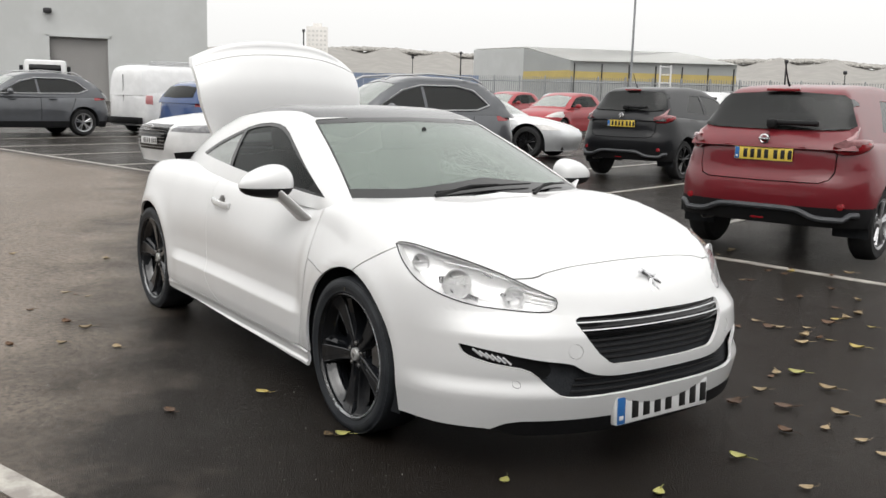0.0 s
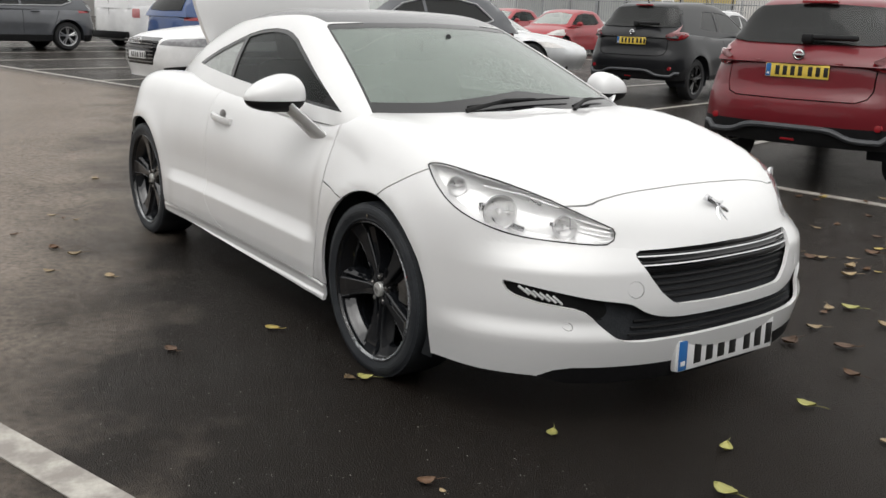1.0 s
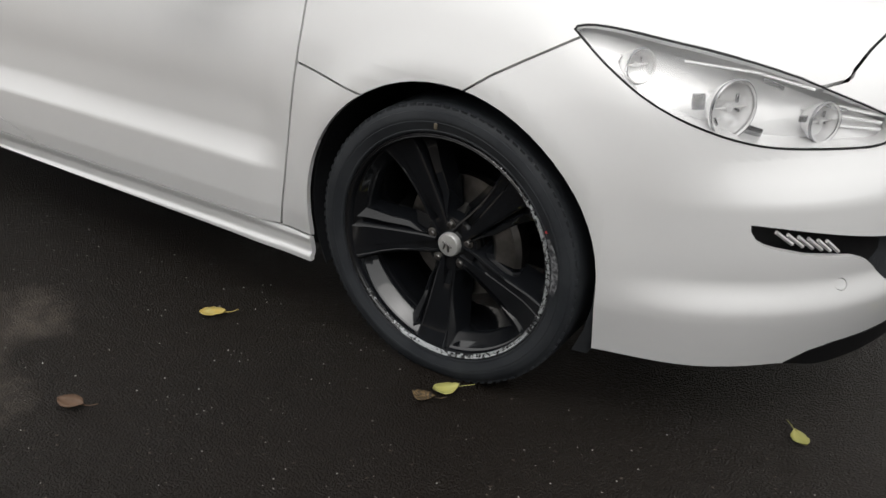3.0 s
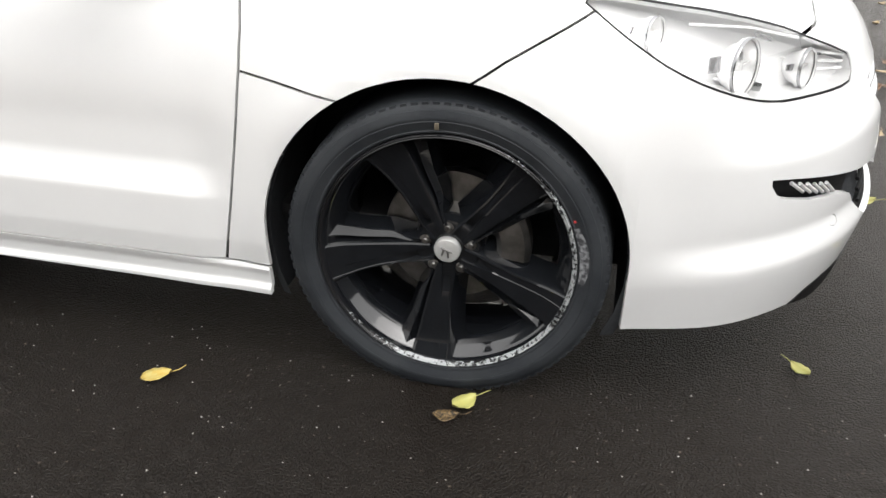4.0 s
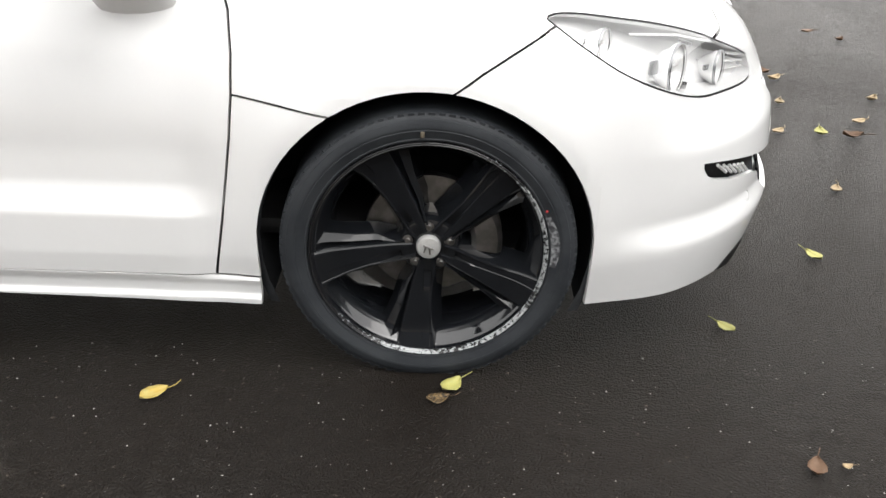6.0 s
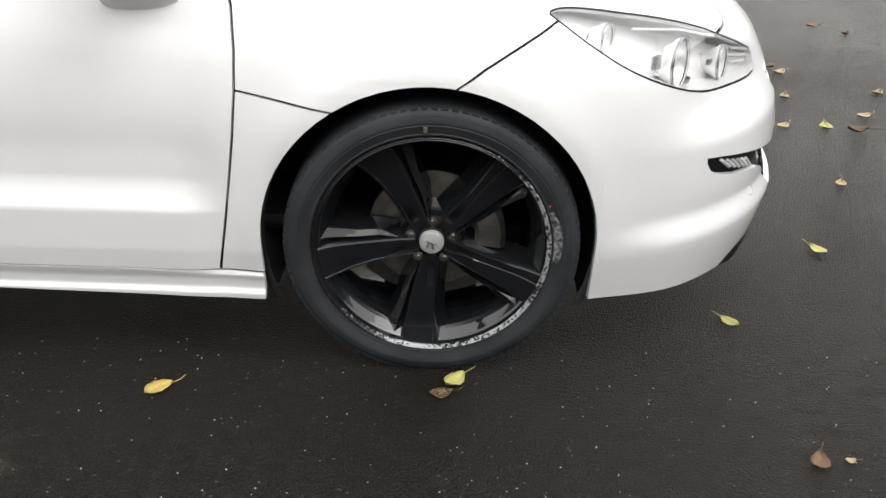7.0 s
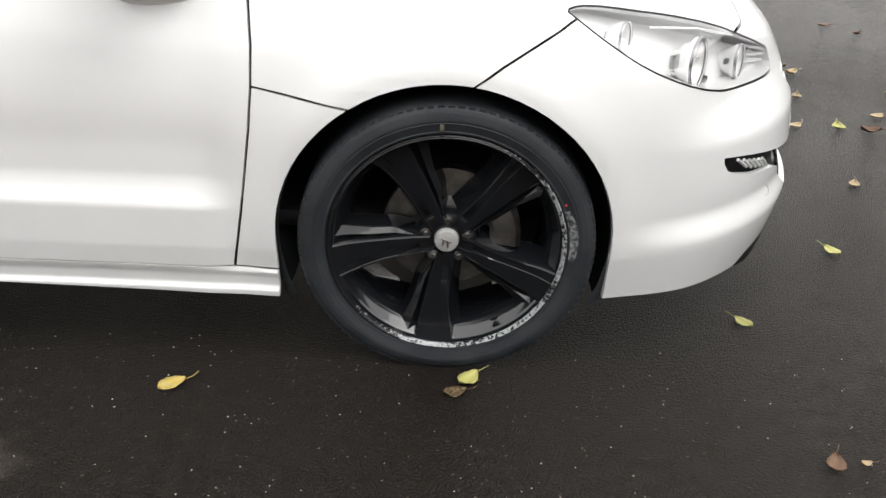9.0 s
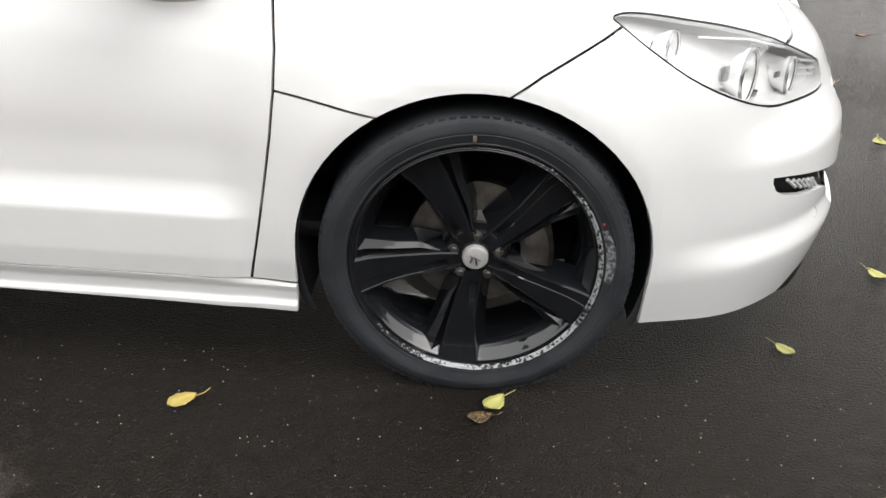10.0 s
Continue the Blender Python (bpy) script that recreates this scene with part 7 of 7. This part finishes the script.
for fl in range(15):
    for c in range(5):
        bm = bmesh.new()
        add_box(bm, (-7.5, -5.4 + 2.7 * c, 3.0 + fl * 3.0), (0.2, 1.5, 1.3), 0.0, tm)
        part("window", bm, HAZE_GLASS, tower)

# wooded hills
# haze is painted into these greys; crowns paler to offset their shaded undersides
HILL = mat("haze_tinted_hill", (0.285, 0.272, 0.252), 0.95, vary=0.25, scale=0.10, color2=(0.235, 0.225, 0.210))
TREES = mat("haze_tinted_crowns", (0.36, 0.345, 0.32), 0.95, vary=0.2, scale=0.05, color2=(0.31, 0.30, 0.28))
rng = random.Random(5)
hill_line = curve([100, 112, 119.5, 123.3, 126.7, 131, 137.7, 144.7, 149.9, 152.2, 158, 166, 180], [2.2, 2.4, 2.70, 3.00, 2.95, 2.80, 2.85, 3.00, 3.20, 3.10, 2.9, 2.5, 2.2])
bm = bmesh.new()
D = 800.0
prev = None
for az in np.linspace(85, 200, 116):
    el = float(hill_line(az))
    col = []
    for f, h in ((0.55, 0.0), (0.72, 0.25), (0.86, 0.62), (0.95, 0.90), (1.0, 0.985), (1.12, 0.9), (1.4, 0.0)):
        p = polar(az, D * f)
        top = (D * math.tan(radians(el)) - 1) * h
        col.append(bm.verts.new((p.x, p.y, max(-1.0, top + 3 * math.sin(az * 1.9 + f * 9) * h))))
    if prev:
        for i in range(len(col) - 1):
            bm.faces.new((prev[i], col[i], col[i + 1], prev[i + 1]))
    prev = col
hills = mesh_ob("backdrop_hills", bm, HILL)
tagged(hills, "hazy wooded hillside on the horizon", "hill", kind="structure")
verts, faces = [], []
for k in range(6000):
    az = rng.uniform(100, 178)
    f = 0.955 + 0.05 * rng.random()
    el = float(hill_line(az))
    hh = float(np.interp(f, [0.55, 0.72, 0.86, 0.95, 1.0], [0.0, 0.25, 0.62, 0.90, 0.985]))
    p = polar(az, D * f)
    z0 = (D * math.tan(radians(el)) - 1) * hh
    s = rng.uniform(1.3, 3.4)
    base = len(verts)
    for lv, (rr, zz) in enumerate(((0.75, -0.35), (1.0, 0.25), (0.62, 0.80))):
        for j in range(6):
            a = 2 * math.pi * (j + 0.5 * lv) / 6
            q = rr * rng.uniform(0.8, 1.2)
            verts.append((p.x + s * q * math.cos(a), p.y + s * q * math.sin(a), z0 + s * (0.70 * zz + rng.uniform(-0.12, 0.12))))
    verts.append((p.x, p.y, z0 + s * 0.72))
    for lv in range(2):
        for j in range(6):
            a0, b0 = base + 6 * lv + j, base + 6 * lv + (j + 1) % 6
            faces.append((a0, b0, b0 + 6, a0 + 6))
    for j in range(6):
        faces.append((base + 12 + j, base + 12 + (j + 1) % 6, base + 18))
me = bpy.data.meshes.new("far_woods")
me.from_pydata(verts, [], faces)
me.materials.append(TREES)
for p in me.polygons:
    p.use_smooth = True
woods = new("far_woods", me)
tagged(woods, "hazy autumn woods along the hills", "woods", kind="stuff")

# fence along the yard: posts and wires
fence = thing("palisade_fence", "tall grey steel palisade fence round the yard", "fence")
F0, F1 = polar(152, 66), polar(112, 60)
RAILM = GALV
nposts = 26
verts, faces = [], []


def bar(a, b, w):
    base = len(verts)
    for p in (a, b):
        for dx, dy in ((-w, -w), (w, -w), (w, w), (-w, w)):
            verts.append((p[0] + dx, p[1] + dy, p[2]))
    faces.extend([(base, base + 1, base + 5, base + 4), (base + 1, base + 2, base + 6, base + 5), (base + 2, base + 3, base + 7, base + 6), (base + 3, base, base + 4, base + 7)])


for i in range(nposts):
    p = F0.lerp(F1, i / (nposts - 1))
    z = ground_z(p.x, p.y)
    bm = bmesh.new()
    add_box(bm, (p.x, p.y, z + 1.28), (0.06, 0.06, 2.6), 0.01)
    part("post", bm, GALV, fence)
npale = 300
for i in range(npale):
    p = F0.lerp(F1, i / (npale - 1))
    z = ground_z(p.x, p.y)
    bar((p.x, p.y, z + 0.1), (p.x, p.y, z + 2.5), 0.016)
me = bpy.data.meshes.new("fence_infill")
me.from_pydata(verts, [], faces)
me.materials.append(GALV)
pales = new("fence_infill", me)
pales.parent = fence
tagged(pales, kind="stuff")
for h in (0.5, 2.2):
    bm = bmesh.new()
    add_tube(bm, [(F0.x, F0.y, ground_z(F0.x, F0.y) + h), (F1.x, F1.y, ground_z(F1.x, F1.y) + h)], 0.035, 4)
    part("rail", bm, GALV, fence)

# lamp post and short masts
def mast(name, label, az, d, h, r0, head=True):
    p = polar(az, d)
    z = ground_z(p.x, p.y)
    e = thing(name, label, "lamp post" if head else "post", pose(p.x, p.y, z))
    bm = bmesh.new()
    add_tube(bm, [(0, 0, -0.05), (0, 0, h * 0.3), (0, 0, h)], r0, 10, True, r0 * 0.6)
    part("pole", bm, GALV if head else DARK_METAL, e)
    bm = bmesh.new()
    if head:
        add_tube(bm, [(0, 0, h - 0.02), (0.3, 0, h + 0.1), (1.0, 0, h + 0.15)], 0.04, 6)
        add_box(bm, (1.25, 0, h + 0.13), (0.6, 0.25, 0.1), 0.03)
    else:
        add_box(bm, (0, 0, h + 0.05), (0.16, 0.16, 0.18), 0.04)
    part("head", bm, DARK_METAL, e)


mast("lamp_post", "tall grey steel car park lamp post", 133.5, 52, 9.0, 0.085)
mast("camera_mast", "short dark mast with a camera head", 153.73, 60, 4.9, 0.07, False)
mast("camera_mast", "short dark mast with a camera head", 144.0, 62, 3.9, 0.07, False)
mast("camera_mast", "short dark mast with a camera head", 124.6, 50, 3.3, 0.07, False)
mast("camera_mast", "thin dark mast beside the fence", 147.0, 64, 3.6, 0.04, False)
mast("camera_mast", "thin dark mast beside the fence", 121.4, 50, 2.8, 0.04, False)

# lorry cab behind the grey SUV
lorry = thing("lorry", "white lorry cab parked by the roller door", "lorry", pose(-47.7, 7.7, ground_z(-47.7, 7.7), 0, 0, 345))
bm = bmesh.new()
add_box(bm, (0, 0, 1.55), (1.7, 2.0, 1.7), 0.15)
add_box(bm, (0.2, 0, 0.75), (1.9, 1.9, 0.4), 0.1)
part("cab", bm, PAINT["white"], lorry)
bm = bmesh.new()
add_box(bm, (0.83, 0, 1.95), (0.06, 1.55, 0.46), 0.04)
part("windscreen", bm, BLACK_GLOSS, lorry)
bm = bmesh.new()
add_box(bm, (-2.6, 0, 0.95), (3.6, 1.9, 0.25), 0.05)
part("flatbed", bm, DARK_METAL, lorry)
for x in (0.1, -3.3):
    for y in (-0.85, 0.85):
        bm = bmesh.new()
        add_lathe(bm, [(0.2, y - 0.12), (0.38, y - 0.12), (0.42, y - 0.05), (0.42, y + 0.05), (0.38, y + 0.12), (0.2, y + 0.12)], 20, centre=(x, 0, 0.42), close=True)
        part("wheel", bm, TYRE_FAR, lorry)
for y in (-1, 1):
    bm = bmesh.new()
    add_box(bm, (0.75, y * 1.12, 1.9), (0.08, 0.18, 0.4), 0.03)
    part("door_mirror", bm, BLACK_MATT, lorry)

# ---- fallen leaves ----
LEAF = {
    "yellow": mat("yellow_leaf", (0.38, 0.33, 0.13), 0.5, vary=0.35, scale=60, color2=(0.36, 0.26, 0.06), random_tint=0.15),
    "green": mat("yellow_green_leaf", (0.30, 0.305, 0.11), 0.5, vary=0.3, scale=60, color2=(0.34, 0.32, 0.10), random_tint=0.15),
    "brown": mat("brown_leaf", (0.125, 0.068, 0.036), 0.55, vary=0.4, scale=60, color2=(0.09, 0.045, 0.02), random_tint=0.25),
    "speckled": mat("rotted_leaf", (0.26, 0.17, 0.07), 0.6, vary=0.9, scale=190, color2=(0.012, 0.008, 0.005), bump=0.0008, bump_scale=260),
    "tan": mat("pale_tan_leaf", (0.36, 0.29, 0.17), 0.55, vary=0.4, scale=60, color2=(0.24, 0.17, 0.09), random_tint=0.2),
}


def leaf_mesh(seed, l=0.062, w=0.021, curl=0.006, stem=0.03):
    """Curled oval leaf with a midrib and a stem that stands off the ground."""
    r = random.Random(seed)
    bm = bmesh.new()
    rows = []
    n = 9
    bend = r.uniform(-0.008, 0.008)
    for i in range(n):
        t = i / (n - 1)
        half = w * (math.sin(math.pi * t ** 0.85) ** 0.8) * (1 + 0.08 * r.uniform(-1, 1)) + 0.0006
        x = (t - 0.5) * l
        zc = 0.003 + curl * (2 * t - 1) ** 2
        rows.append([(x, s * half + bend * math.sin(math.pi * t), zc + abs(s) ** 2 * (curl * 0.9 + r.uniform(0, 0.002))) for s in (-1, -0.5, 0, 0.5, 1)])
    top = [[bm.verts.new((x, y, z + 0.0011)) for x, y, z in row] for row in rows]
    low = [[bm.verts.new((x, y, z)) for x, y, z in row] for row in rows]
    for g, flip in ((top, False), (low, True)):
        for a, b in zip(g, g[1:]):
            for i in range(4):
                q = (a[i], b[i], b[i + 1], a[i + 1])
                bm.faces.new(q[::-1] if flip else q)
    for a, b, c, d in zip(top, top[1:], low, low[1:]):
        for i in (0, 4):
            bm.faces.new((a[i], b[i], d[i], c[i]))
    add_tube(bm, [(l * 0.5 - 0.004, 0, 0.003 + curl), (l * 0.5 + stem * 0.5, r.uniform(-0.006, 0.006), 0.006 + curl), (l * 0.5 + stem, r.uniform(-0.012, 0.012), 0.014)], 0.0011, 5)
    me = bpy.data.meshes.new("leaf")
    bmesh.ops.recalc_face_normals(bm, faces=bm.faces[:])
    bm.to_mesh(me)
    bm.free()
    for p in me.polygons:
        p.use_smooth = True
    return me


shapes = {}
for key, mt in LEAF.items():
    shapes[key] = []
    for q in range(3):
        me = leaf_mesh(11 * q + len(key), 0.058 + 0.006 * q, 0.019 + 0.003 * q, 0.004 + 0.003 * q, 0.028 + 0.008 * q)
        me.materials.append(mt)
        shapes[key].append(me)
LABEL = {"yellow": "fallen yellow leaf with a thin stem on wet asphalt", "green": "fallen yellow-green leaf with a thin stem on wet asphalt",
         "brown": "curled brown fallen leaf on wet asphalt", "tan": "pale tan fallen leaf on wet asphalt", "speckled": "flat rotted leaf with dark speckles on wet asphalt"}


def leaf(x, y, turn, kind, size=1.0, tilt=0.0, k=0):
    ob = new("leaf", shapes[kind][k % 3])
    ob.matrix_world = pose(x, y, ground_z(x, y) + 0.001, tilt, 0, turn) @ Matrix.Scale(size, 4)
    tagged(ob, LABEL[kind], "leaf", "fallen leaves")


BY_THE_WHEEL = [(-0.60, -1.02, 40, "yellow", 1.15, 0), (0.068, -0.955, 48, "green", 0.98, 1), (0.038, -1.002, 15, "speckled", 0.95, 0), (0.785, -0.665, 130, "green", 0.95, 0),
    (1.16, -0.255, 120, "green", 0.95, 1), (1.10, 0.28, 20, "green", 1.0, 2), (1.42, 0.26, 60, "tan", 1.0, 0), (1.34, -0.49, 10, "green", 1.2, 1),
    (-0.57, -1.47, 15, "brown", 1.15, 0), (-2.40, -1.49, 20, "brown", 1.2, 1), (-2.21, -1.43, 80, "tan", 1.0, 2), (-1.71, -1.38, 10, "tan", 1.2, 0),
    (-1.94, -1.62, 50, "tan", 0.9, 1)]
ON_THE_LANE = [(-2.02, -1.87, 20, "brown", 0.9, 2), (-4.30, -0.76, 0, "tan", 1.3, 0), (0.83, -1.20, 70, "brown", 0.9, 1), (0.90, -1.19, 10, "tan", 0.35, 2),
    (0.82, 0.99, 40, "brown", 1.5, 0), (0.66, 0.83, 90, "brown", 1.5, 1), (1.02, 1.13, 10, "tan", 1.2, 2), (1.26, 0.90, 60, "tan", 1.0, 0),
    (0.52, 1.54, 30, "green", 1.3, 1), (0.40, 2.32, 15, "yellow", 1.2, 2), (-0.08, 2.87, 75, "yellow", 1.2, 0), (0.60, 1.11, 45, "tan", 1.1, 1),
    (0.77, 1.43, 20, "tan", 1.2, 2)]
BEFORE_THE_BAYS = [(1.79, 0.98, 25, "tan", 1.2, 0), (1.57, 0.82, 80, "green", 1.2, 1), (1.69, 0.79, 0, "brown", 1.2, 2), (1.40, 0.83, 40, "tan", 1.1, 0),
    (1.52, 1.20, 65, "tan", 1.0, 1), (1.61, 1.55, 35, "tan", 1.1, 2), (2.10, 2.49, 15, "brown", 1.3, 0), (1.03, 1.46, 85, "tan", 1.1, 1),
    (1.02, 0.71, 5, "brown", 1.0, 2), (1.09, 0.90, 95, "tan", 1.0, 0), (-0.14, 2.33, 35, "tan", 1.2, 1), (0.17, 2.11, 55, "tan", 1.2, 2),
    (-0.33, 2.36, 5, "tan", 1.1, 0)]
for spots in (BY_THE_WHEEL, ON_THE_LANE, BEFORE_THE_BAYS):
    for x, y, turn, kind, size, k in spots:
        leaf(x, y, turn, kind, size, 0, k)
lr = random.Random(9)
for k in range(110):
    x, y = 1.9 - 4.2 * lr.random(), 1.3 + 3.2 * lr.random()
    if x < -1.0 and y < 2.6:
        continue
    leaf(x, y, lr.uniform(0, 180), lr.choice(("tan", "tan", "brown", "brown", "yellow")), lr.uniform(0.7, 1.35), lr.uniform(-8, 8), k)
for k in range(26):
    x, y = lr.uniform(0.6, 4.0), lr.uniform(1.0, 4.2)
    leaf(x, y, lr.uniform(0, 180), lr.choice(("tan", "brown", "brown")), lr.uniform(0.6, 1.1), lr.uniform(-8, 8), k)
for k in range(16):
    leaf(lr.uniform(-6.5, -2.8), lr.uniform(-2.6, -1.1), lr.uniform(0, 180), lr.choice(("tan", "brown")), lr.uniform(0.5, 1.0), 0, k)

# small pale grit on the asphalt
GRIT = mat("pale_grit", (0.42, 0.40, 0.37), 0.7, vary=0.4, scale=200)
gv, gf = [], []
for k in range(1600):
    x, y = lr.uniform(-1.6, 2.2), lr.uniform(-2.0, -0.80)
    s = 0.0006 + 0.0022 * lr.random() ** 3
    b0 = len(gv)
    gv += [(x + s, y, 0.0), (x, y + s * 0.8, 0.0), (x - s * 0.9, y, 0.0), (x, y - s, 0.0), (x, y, s * 1.1)]
    gf += [(b0, b0 + 1, b0 + 4), (b0 + 1, b0 + 2, b0 + 4), (b0 + 2, b0 + 3, b0 + 4), (b0 + 3, b0, b0 + 4)]
me = bpy.data.meshes.new("grit")
me.from_pydata(gv, [], gf)
me.materials.append(GRIT)
tagged(new("grit", me), "small pale grit scattered on the asphalt", "grit", kind="stuff")
